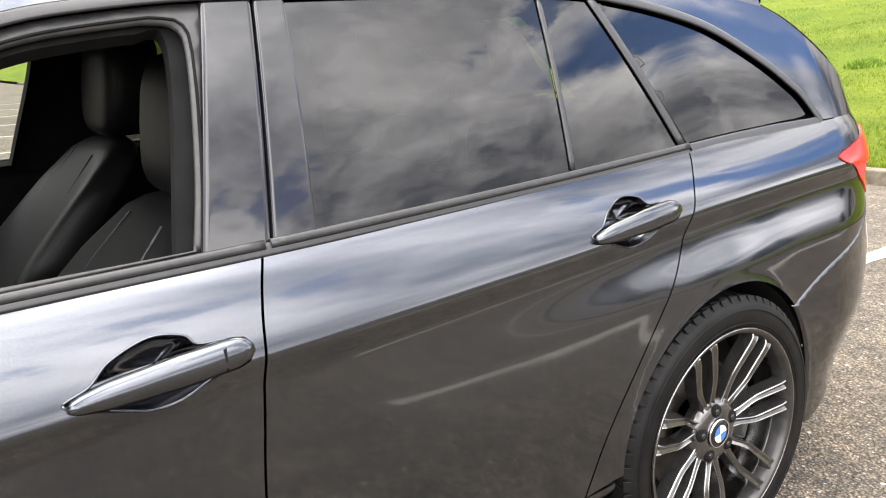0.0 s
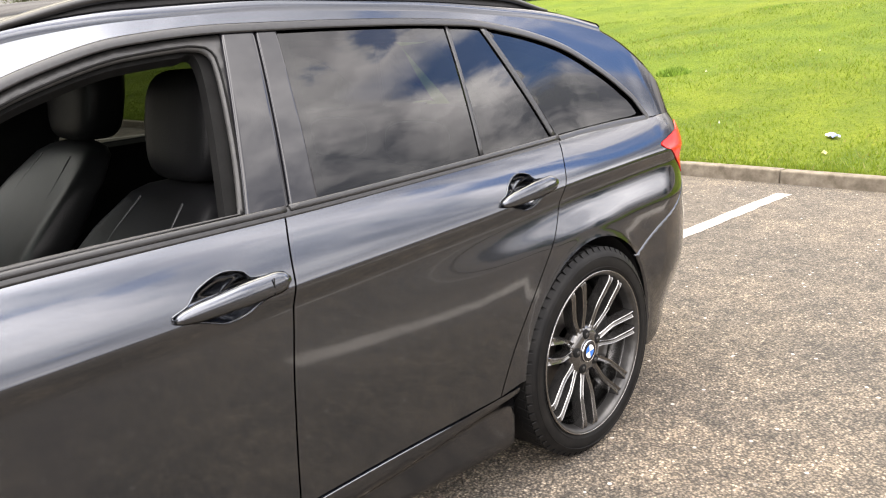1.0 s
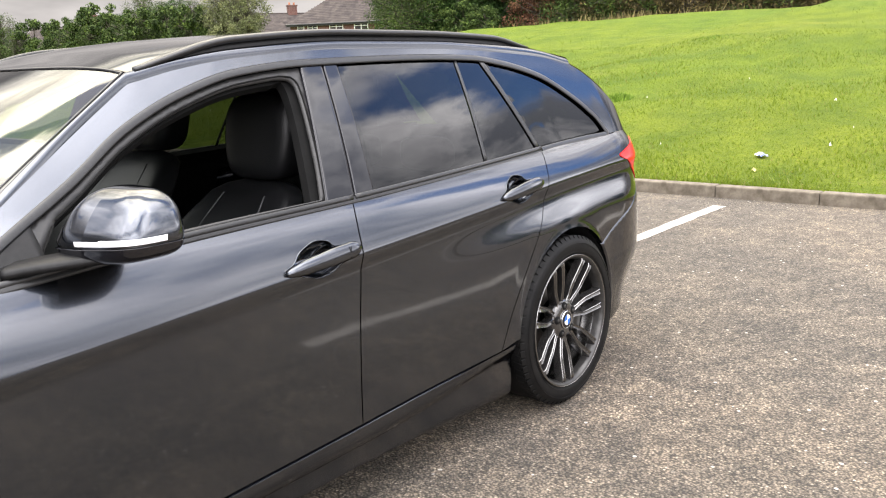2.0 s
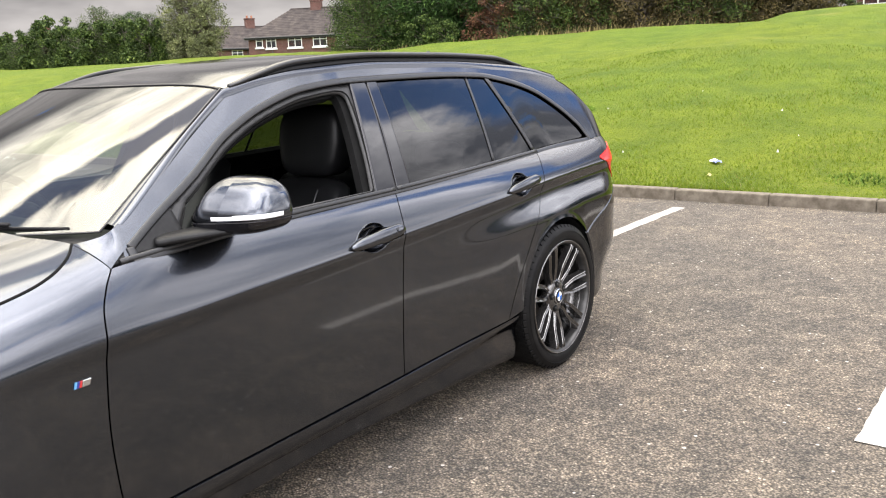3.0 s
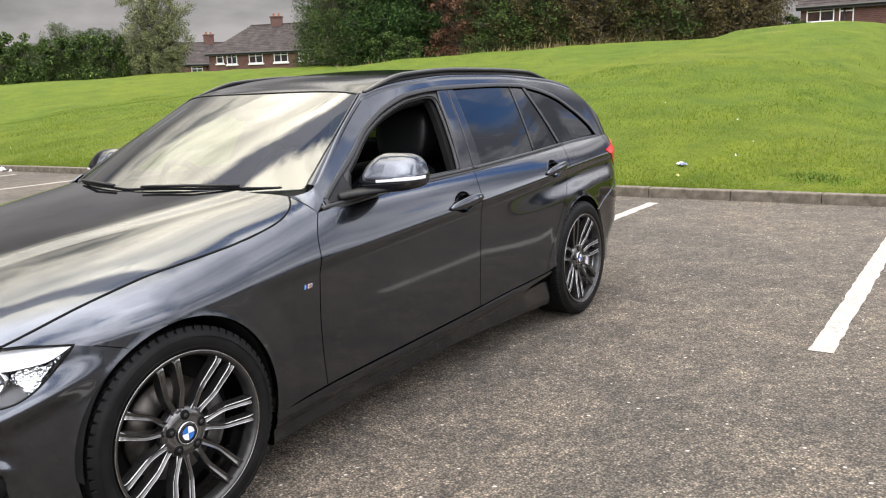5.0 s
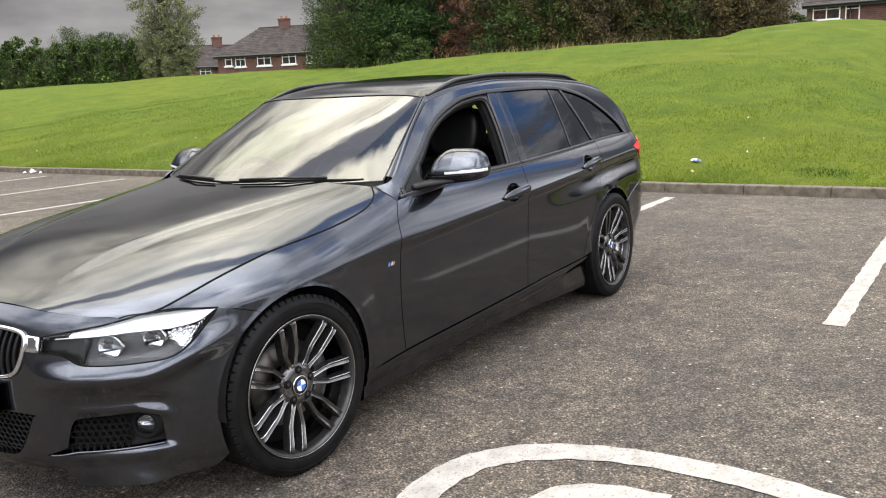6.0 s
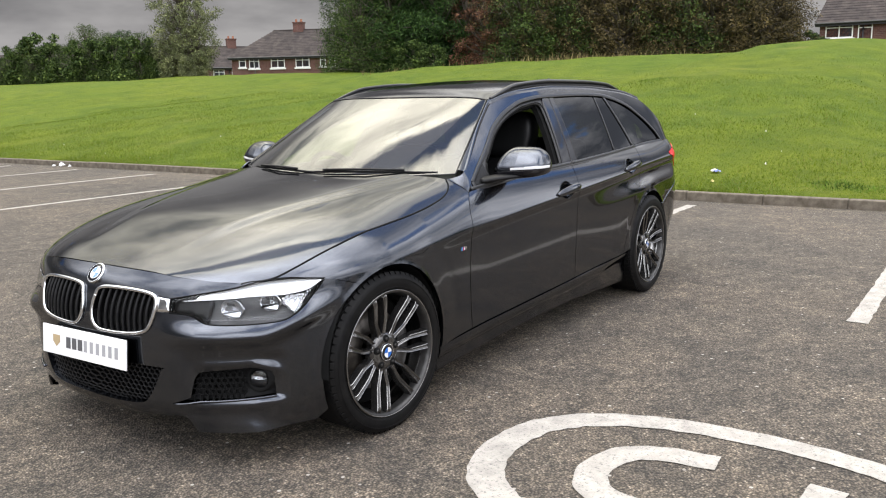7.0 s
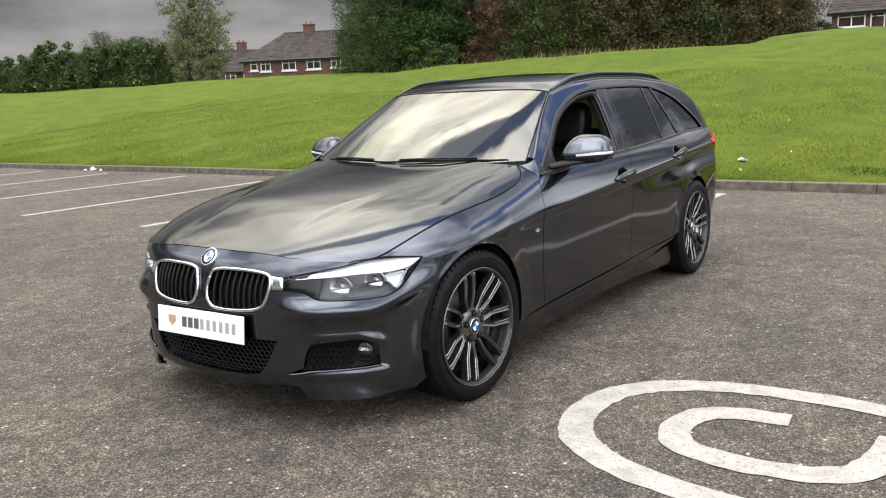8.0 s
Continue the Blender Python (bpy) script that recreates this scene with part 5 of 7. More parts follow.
def build_mirrors():
    def shape(P):
        P = P.copy()
        x, y, z = P[..., 0].copy(), P[..., 1].copy(), P[..., 2].copy()
        P[..., 2] = z * (1 - 0.20 * (y + 1) / 2) - 0.10 * (y + 1) / 2 + 0.10 * (z > 0) * (1 - x ** 2) + 0.12 * y
        y = y * (1 - 0.20 * np.maximum(z, 0) ** 1.5 + 0.03 * np.maximum(-z, 0))
        up = np.maximum(z + 0.3, 0)
        P[..., 0] = x * (1 - 0.15 * np.maximum(y, 0)) + 0.30 * (y + 1) / 2 - 0.15 + 0.46 * up * (1 - x) / 2
        P[..., 1] = y + 0.27 * up * np.maximum(-y, 0) - 0.13 * up * np.maximum(y, 0)
        return P
    for s in (0, 1):
        f = flipped if s == 0 else (lambda va: va)
        d = front_doors[s]
        m = part("door_mirror", f(super_shape(1.025, 0.895, 1.012, 0.088, 0.131, 0.075, 3.7, 40, 24, None, shape)), PAINT, d, "grey painted door mirror")
        def cut(P):
            P = shape(P)
            P[..., 2] = np.minimum(P[..., 2], -0.46 + 0.11 * P[..., 1])
            return P * np.array((1.015, 1.012, 1.06))
        part("mirror_base", f(super_shape(1.025, 0.893, 1.008, 0.088, 0.131, 0.0755, 3.7, 40, 24, None, cut)), GLOSS, m, "gloss black underside")
        def band(P):
            P = shape(P)
            return P * np.array((1.012, 1.008, 1.0))
        v, fc = super_shape(1.025, 0.895, 1.012, 0.088, 0.131, 0.075, 3.7, 190, 150, None, band)
        mid = lambda q: v[q].mean(0)
        fc = [q for q in fc if mid(q)[0] < 1.045 and mid(q)[1] > 0.880 and abs(mid(q)[2] - (0.983 + 0.069 * (mid(q)[1] - 0.895))) < 0.0058]
        used = sorted({i for q in fc for i in q})
        idx = {o: i for i, o in enumerate(used)}
        part("indicator", f((v[used], [[idx[i] for i in q] for q in fc])), BADGE_WHITE, m, "clear white indicator strip")
        part("mirror_arm", f(sweep(spline([(0.84, 0.765, 0.924), (0.89, 0.80, 0.932), (0.95, 0.85, 0.940), (1.00, 0.90, 0.948)], 6), np.linspace(0.055, 0.085, 19), 0.018, (0, 0.2, 1))), BLACK, m)
        part("mirror_glass", f(super_shape(1.106, 0.900, 1.000, 0.004, 0.080, 0.043, 3.2)), SILVER, m, "mirror glass")
        # corner triangle of the door in front of the window
        o = outline([(0.705, 0.903), (0.80, 0.957), (0.92, 1.022)], [(0.92, 1.022), (0.925, 0.925)], [(0.925, 0.925), (0.705, 0.899)])
        part("mirror_triangle", f(panel(lambda x, z: house_point(x, z, 0.001), o, (), 0.01, 0.01, 0.03)), BLACK, d)


build_mirrors()


def build_rails():
    for s in (-1, 1):
        x = np.concatenate([np.linspace(1.30, 1.62, 14), np.linspace(1.68, 2.75, 22), np.linspace(2.80, 3.07, 12)])
        lift = 0.020 * sm(1.29, 1.60, x) * sm(3.085, 2.80, x)
        e = roof_point(x, 0.545 - 0.03 * sm(2.4, 3.07, x))
        p = np.stack([x, -s * -e[:, 1], e[:, 2] + lift - 0.004], -1)
        p[:, 1] = s * e[:, 1]
        part("roof_rail", sweep(p, np.interp(x, (1.3, 1.4, 3.0, 3.07), (0.016, 0.024, 0.024, 0.012)), np.interp(x, (1.3, 1.5, 2.9, 3.07), (0.010, 0.015, 0.015, 0.009)), (0, 0.25 * s, 1)), TRIM, car, "satin black roof rail")
        q = p.copy()
        q[:, 2] = e[:, 2] - 0.006
        part("rail_foot", grid(np.stack([q + (0, s * 0.006, 0), p + (0, s * 0.004, 0.004), p + (0, -s * 0.006, 0.004), q + (0, -s * 0.008, 0)])), BLACK, car)
    fin = [(2.88, 0.0), (2.93, 0.014), (2.98, 0.036), (3.02, 0.052), (3.035, 0.050), (3.04, 0.02), (3.045, 0.0)]
    zb = roof_point(2.96, 0)[2]
    a = spline(fin, 5)
    w = 0.022 * np.clip(1 - a[:, 1] / 0.06, 0.15, 1)
    G = np.stack([np.stack([a[:, 0], sgn * w, zb - 0.004 + a[:, 1]], -1) for sgn in (-1, -0.5, 0, 0.5, 1)])
    base = np.stack([np.stack([a[:, 0], sgn * 0.026 + 0 * w, zb - 0.01 + 0 * w], -1) for sgn in (-1, 1)])
    part("antenna_fin", grid(np.concatenate([base[:1], G, base[1:]])), PAINT, car, "grey shark-fin aerial")


build_rails()


def on_front(p, z, d=0.0):
    q = front_point(p, z)
    e = 1e-3
    n = np.cross(front_point(np.asarray(p) + e, z) - q, front_point(p, np.asarray(z) + e) - q)
    n /= np.linalg.norm(n, axis=-1, keepdims=True)
    n *= -np.sign(n[..., :1])
    return q + n * d, n


def build_front():
    mir = OUT["mir"]
    for s in (1, -1):
        sg = lambda c: c if s > 0 else np.array(mir(c))
        kid = sg(OUT["kid"])
        ringp, n = on_front(kid[:, 0], kid[:, 1], 0.0)
        g = part("kidney_surround", sweep(np.concatenate([ringp, ringp[:1]]), 0.014, 0.010, np.concatenate([n, n[:1]]), False, 0.4), CHROME, bumper, "chrome grille surround")
        part("grille_liner", grid(np.stack([np.concatenate([r, r[:1]]) for r in (ringp, ringp + np.array((0.048, 0, 0)))])), BLACK, g)
        for k in range(9):
            u = s * (0.030 + 0.0225 * k)
            zs = np.linspace(0.488, 0.668, 40)
            ok = inside(kid, np.full(40, u), zs)
            if ok.sum() > 4:
                z = zs[ok]
                b, nn = on_front(np.full(len(z), u), z, -0.016)
                lean = np.sin(np.linspace(0, math.pi, len(z))) * 0.010
                b[:, 0] -= lean
                part("grille_bar", sweep(b, 0.0085, 0.014, nn, False, 0.3), BLACK, g)
        # bright bridge between grille and lamp
        o = np.array([(0.243, 0.640), (0.289, 0.634), (0.292, 0.590), (0.247, 0.588)])
        o = sg(np.concatenate([o[i] + (o[(i + 1) % 4] - o[i]) * np.linspace(0, 1, 6)[:-1, None] for i in range(4)]))
        part("grille_bridge", panel(lambda p, z: on_front(p, z, 0.004)[0], o, (), 0.008, 0.008, 0.008, out=(-1, 0, 0)), CHROME, bumper)
        # head lamp
        L = sg(OUT["lamp"])
        inward = lambda d: (lambda p, z: on_front(p, z, -d)[0])
        lamp = part("head_lamp", panel(inward(0.045), L, (), 0.014, 0.014, 0, out=(-1, 0, 0)), LAMP_GREY, car, "head lamp with clear lens and dark housing")
        e0, e1 = on_front(L[:, 0], L[:, 1], -0.002)[0], on_front(L[:, 0], L[:, 1], -0.048)[0]
        part("lamp_wall", grid(np.stack([np.concatenate([e0, e0[:1]]), np.concatenate([e1, e1[:1]])])), BLACK, lamp)
        part("lamp_lens", panel(inward(-0.001), L, (), 0.012, 0.012, 0.006, out=(-1, 0, 0)), LENS, lamp, "clear lens")
        part("lamp_seal", tube(np.concatenate([e0, e0[:1]]), 0.0034, 6), MATT, lamp)
        mask = outline([(0.296, 0.630), (0.36, 0.642), (0.42, 0.650)], [(0.42, 0.650), (0.445, 0.62), (0.43, 0.56)], [(0.43, 0.56), (0.37, 0.584), (0.297, 0.592), (0.296, 0.630)])
        part("lamp_mask", panel(inward(0.030), sg(mask), (), 0.014, 0.014, 0.01, out=(-1, 0, 0)), LAMP_DARK, lamp, "dark grey inner mask")
        for pp, zz, r in ((0.520, 0.602, 0.040), (0.664, 0.618, 0.037)):
            c, n = on_front(s * pp, zz, -0.020)
            q = Vector((-1, -0.30 * s, 0.02)).to_track_quat("-Y", "Z").to_matrix().to_4x4()
            m = Matrix.Translation(c) @ q
            m = m @ Matrix.Diagonal((1.18, 1, 0.92, 1))
            pr = part("projector", moved(lathe([(r * 0.99, 0.012), (r * 0.98, 0.002), (r * 0.95, -0.001), (r * 0.92, 0.004)], 32), m), SILVER, lamp, "bright reflector bowl")
            part("projector_bowl", moved(lathe([(r * 0.93, 0.002), (r * 0.76, 0.014), (r * 0.45, 0.022), (0.001, 0.024)], 28), m), CRYSTAL, pr, "bright faceted bowl")
            part("projector_lens", moved(lathe([(r * 0.46, 0.010), (r * 0.40, -0.002), (r * 0.22, -0.008), (0.001, -0.010)], 24), m @ pose(r * 0.12, 0, -r * 0.10)), LENS, pr)
            # tilted mirror plate added to make a glint in the lower bowl
            part("projector_glint", moved(box((-r * 0.75, -0.004, -r * 0.4), (r * 0.75, 0.0, r * 0.2), 0.001, 1), m @ pose(0, 0.002, -r * 0.42, -38, 0, 0)), SILVER, pr, "tilted mirror plate added for the bowl's lower glint")
            part("bulb_cap", moved(box((-r * 0.34, -0.006, r * 0.30), (r * 0.30, 0.004, r * 0.62), 0.002, 1), m), LAMP_DARK, pr)
        upper = [(0.395, 0.650), (0.505, 0.6705), (0.615, 0.691), (0.735, 0.6935), (0.856, 0.681)]
        blade = outline(upper, [(0.856, 0.681), (0.80, 0.650), (0.715, 0.641)], [(0.715, 0.641), (0.595, 0.643), (0.52, 0.639), (0.395, 0.635), (0.395, 0.650)])
        low_edge = lambda p: np.interp(np.abs(p), (0.395, 0.52, 0.595, 0.715, 0.856), (0.635, 0.639, 0.643, 0.641, 0.681))
        slope = lambda p, z: on_front(p, z, (-0.004 - 0.28 * np.maximum(z - low_edge(p), 0))[..., None])[0]
        part("light_blade", panel(slope, sg(blade), (), 0.012, 0.008, 0.0, out=(-1, 0, 0)), BLADE_WHITE, lamp, "white light blade")
        ref = outline([(0.700, 0.641), (0.80, 0.648), (0.850, 0.676)], [(0.850, 0.676), (0.83, 0.645), (0.795, 0.610), (0.755, 0.580)], [(0.755, 0.580), (0.715, 0.606), (0.700, 0.641)])
        part("reflector", panel(lambda p, z: on_front(p, z, (-0.012 - 0.35 * np.maximum(z - 0.585, 0))[..., None])[0], sg(ref), (), 0.012, 0.012, 0.01, out=(-1, 0, 0)), CRYSTAL, lamp, "bright faceted reflector")
        t = np.linspace(0.33, 0.40, 10)
        b, n = on_front(s * t, 0.630 + 0.06 * (t - 0.33), -0.016)
        part("lamp_accent", sweep(b, 0.006, 0.006, n), SILVER, lamp)
        # fog lamp and its frame
        c, n = on_front(s * 0.625, 0.336, -0.012)
        q = Vector((-1, -0.45 * s, 0)).to_track_quat("-Y", "Z").to_matrix().to_4x4()
        m = Matrix.Translation(c) @ q
        fl = part("fog_lamp", moved(lathe([(0.056, 0.02), (0.050, -0.004), (0.044, -0.010), (0.036, -0.006), (0.034, 0.004)], 36), m), MATT, bumper, "round fog lamp in black bezel")
        part("fog_glass", moved(lathe([(0.034, 0.0), (0.028, -0.006), (0.016, -0.010), (0.001, -0.011)], 28), m @ pose(0, 0, 0.004)), LENS, fl)
        part("fog_reflector", moved(lathe([(0.030, 0.001), (0.022, 0.012), (0.001, 0.018)], 28), m), CRYSTAL, fl)
        part("fog_bulb_shield", moved(box((-0.030, -0.004, -0.030), (0.030, 0.004, -0.004), 0.003, 1), m), BLACK, fl)
        V = []
        for i in range(9):
            for j in range(5):
                u, z = 0.385 + 0.024 * i + (0.012 if j % 2 else 0), 0.272 + 0.021 * j
                if u < 0.575 and inside(OUT["fog"], np.array([u]), np.array([z]))[0]:
                    a = np.linspace(0, 2 * math.pi, 7)
                    V.append(sweep(on_front(s * (u + 0.0115 * np.sin(a)), z + 0.0115 * np.cos(a), -0.022)[0], 0.004, 0.010, (-0.8, -0.5 * s, 0), False, 0.2))
        part("fog_grille", join_arrays(*V), MATT, bumper)
        b, n = on_front(s * np.linspace(0.30, 0.686, 24), np.interp(np.linspace(0.30, 0.686, 24), (0.30, 0.41, 0.686), (0.252, 0.262, 0.268)), 0.0)
        part("intake_blade", sweep(b + n * -0.002, 0.008, 0.010, n, False, 0.4), PAINT, bumper)
    # honeycomb of the middle intake
    V = []
    for i in range(-14, 15):
        for j in range(9):
            u, z = 0.0205 * i + (0.01025 if j % 2 else 0), 0.236 + 0.0178 * j
            if inside(OUT["mid"], np.array([u]), np.array([z]))[0]:
                a = np.linspace(0, 2 * math.pi, 7)
                V.append(sweep(on_front(u + 0.0112 * np.sin(a), z + 0.0112 * np.cos(a), -0.030)[0], 0.0035, 0.012, (-1, 0, 0), False, 0.2))
    tagged(part("grille_mesh", join_arrays(*V), BLACK, bumper), kind="stuff")
    # maker's roundel without lettering
    c, n = on_front(0.0, 0.690, 0.0)
    q = Vector(n).to_track_quat("-Y", "Z").to_matrix().to_4x4()
    m = Matrix.Translation(c) @ q
    bd = part("roundel", moved(lathe([(0.0, -0.007), (0.036, -0.007), (0.0405, -0.004), (0.041, 0.004)], 40), m), GLOSS, bumper, "round blue and white badge")
    part("roundel_ring", moved(lathe([(0.0375, -0.0075), (0.041, -0.0078), (0.042, -0.002), (0.042, 0.004)], 40), m), CHROME, bd)
    part("roundel_ring", moved(lathe([(0.0235, -0.0075), (0.0245, -0.0082), (0.0260, -0.0075)], 40), m), CHROME, bd)
    for k in range(4):
        a = np.radians(np.linspace(90 * k, 90 * k + 90, 9))
        V = np.concatenate([[(0, -0.0078, 0)], np.stack([0.0235 * np.cos(a), -0.0078 + 0 * a, 0.0235 * np.sin(a)], -1)])
        part("badge_quarter", moved((V, [[0, i + 1, i + 2] for i in range(8)]), m), BLUE if k % 2 else BADGE_WHITE, bd, smooth=False)
    # show plate with bars in place of its lettering
    pl = empty("plate_holder", pose(-0.787, -0.004, 0.426, -6, 0, -90) @ pose(0, 0, 0, 0, -1.0, 0))
    pl.parent = bumper
    part("plate", solid_outline([(x + sx * 0.26 * 0, z) for x, z, sx in ((-0.268, -0.056, 0), (0.268, -0.056, 0), (0.268, 0.056, 0), (-0.268, 0.056, 0))], 0.006, 0.0015), WHITE, pl, "white show plate with dark and grey bars", smooth=False)
    part("plate_back", solid_outline([(-0.255, -0.050), (0.255, -0.050), (0.255, 0.050), (-0.255, 0.050)], -0.014), BLACK, pl, smooth=False)
    def bar(x, w, z, h, material):
        part("plate_bar", moved(solid_outline([(x, z - h / 2), (x + w, z - h / 2), (x + w, z + h / 2), (x, z + h / 2)], 0.0008), pose(0, -0.0062, 0)), material, pl, smooth=False)
    for k in range(3):
        bar(-0.106 + 0.0385 * k, 0.029, 0.0, 0.043, INK)
    for k in range(6):
        bar(0.0105 + 0.0385 * k, 0.020, 0.0, 0.043, INK_GREY)
    em = [(-0.195, 0.022), (-0.148, 0.022), (-0.148, -0.004), (-0.171, -0.024), (-0.195, -0.004)]
    part("plate_emblem", moved(solid_outline(em[::-1], 0.0008), pose(0, -0.0062, 0)), mat("dull_gold", (0.42, 0.32, 0.18), 0.5), pl, smooth=False)
    # wipers and scuttle
    t = np.linspace(-1, 1, 40)
    sc = np.stack([np.stack([0.452 + 0.275 * np.abs(t) ** 2 + d, 0.69 * t, 0.952 + 0.004 * np.abs(t) + h + 0 * t], -1) for d, h in ((-0.075, -0.030), (-0.05, -0.014), (0.0, 0.002), (0.03, 0.010))])
    part("scuttle", grid(sc), BLACK, car, "black plastic scuttle below the windscreen")
    for y0, y1, py in ((0.52, -0.05, 0.33), (0.02, -0.62, -0.33)):
        ys = np.linspace(y0, y1, 16)
        k = np.abs(ys) / 0.685
        bx = 0.455 + 0.275 * k ** 2
        pts = np.stack([bx + 0.014, ys, 0.972 + 0.008 * np.sin(np.linspace(0, math.pi, 16)) + 0 * ys], -1)
        w = part("wiper", sweep(pts, 0.006, 0.010, (-0.3, 0, 1)), BLACK, car, "black windscreen wiper")
        part("wiper_arm", sweep(np.stack([pts[3] + (-0.01, 0, 0.012), pts[8] + (-0.008, 0, 0.014), pts[12] + (-0.004, 0, 0.012)]), 0.012, 0.008, (-0.3, 0, 1)), BLACK, w)
    # coloured badge on the wing
    for s in (-1, 1):
        base = side_point(0.53, v_of_z(0.53, 0.659))[0]
        q = empty("wing_badge", pose(0.545, s * (base[1] + 0.001), 0.659, 0, 0, 0 if s < 0 else 180))
        q.parent = car
        q["label"] = "small badge of three colour bars and a silver block"
        for k, (x, w, col) in enumerate(((-0.020, 0.0055, mat("badge_light_blue", (0.10, 0.28, 0.50), 0.25)), (-0.0138, 0.0055, mat("badge_dark_blue", (0.03, 0.04, 0.20), 0.25)), (-0.0076, 0.0055, mat("badge_red", (0.42, 0.03, 0.03), 0.25)), (-0.001, 0.020, CHROME))):
            x = x if s < 0 else -x - w
            part("badge_bar", solid_outline([(x, -0.0075), (x + w, -0.0075), (x + w + 0.004, 0.0075), (x + 0.004, 0.0075)], 0.003, 0.0005), col, q, smooth=False)


build_front()


# ---- cabin ----
def seat(thing):
    """A front seat facing -x, its cushion's back edge over the thing's origin."""
    t = np.linspace(0, 1, 20)
    def loft(w, d, cx, z, bol, n=30):
        rows = []
        a = np.linspace(-math.pi, math.pi, n + 1)
        for i in range(len(t)):
            c, s_ = np.cos(a), np.sin(a)
            x = np.sign(c) * np.abs(c) ** 0.6 * d[i]
            y = np.sign(s_) * np.abs(s_) ** 0.7 * w[i]
            x = x - bol[i] * (np.abs(y) / w[i]) ** 3 * (c < 0)
            rows.append(np.stack([cx[i] + x, y, z[i] + 0 * x], -1))
        return grid(np.stack(rows)[:, ::-1])
    z = 0.30 + 0.40 * t
    cx = 0.02 + 0.30 * t ** 1.05
    w = np.interp(t, (0, 0.3, 0.7, 0.9, 1), (0.24, 0.255, 0.235, 0.19, 0.13)) * np.where(t > 0.5, np.clip((1 - t) * 14 + 0.05, 0, 1) ** 0.35, 1)
    d = np.interp(t, (0, 0.5, 1), (0.085, 0.07, 0.05)) * np.where(t > 0.5, np.clip((1 - t) * 12 + 0.02, 0, 1) ** 0.5, 1)
    bol = np.interp(t, (0, 0.35, 0.7, 1), (0.05, 0.06, 0.035, 0.0))
    back = part("backrest", loft(w, d, cx, z + 0.02, bol), LEATHER, thing, "black leather backrest with side bolsters")
    for s in (-1, 1):
        part("backrest_seam", tube(np.stack([cx[3:18] - d[3:18] * 0.93 - 0.004, s * w[3:18] * 0.52, z[3:18] + 0.02], -1), 0.003, 6), SEAM, back)
    part("cushion", super_shape(-0.17, 0, 0.27, 0.27, 0.255, 0.085, 3.2, 30, 14), LEATHER, thing)
    part("seat_base", box((-0.35, -0.22, 0.02), (0.08, 0.22, 0.2), 0.02), MATT, thing)
    def hs(P):
        P = P.copy()
        P[..., 1] *= 1 - 0.13 * np.clip(-P[..., 2], 0, 1) - 0.16 * np.clip(P[..., 2] - 0.35, 0, 1)
        P[..., 0] += 0.25 * P[..., 2]
        return P
    head = part("headrest", super_shape(0.345, 0, 0.846, 0.072, 0.160, 0.132, 4.4, 34, 20, None, hs), LEATHER, thing, "black leather headrest")
    for s in (-1, 1):
        part("headrest_post", tube(np.array([(0.315, s * 0.055, 0.70), (0.325, s * 0.055, 0.78)]), 0.006, 8), CHROME, head, "chrome post")


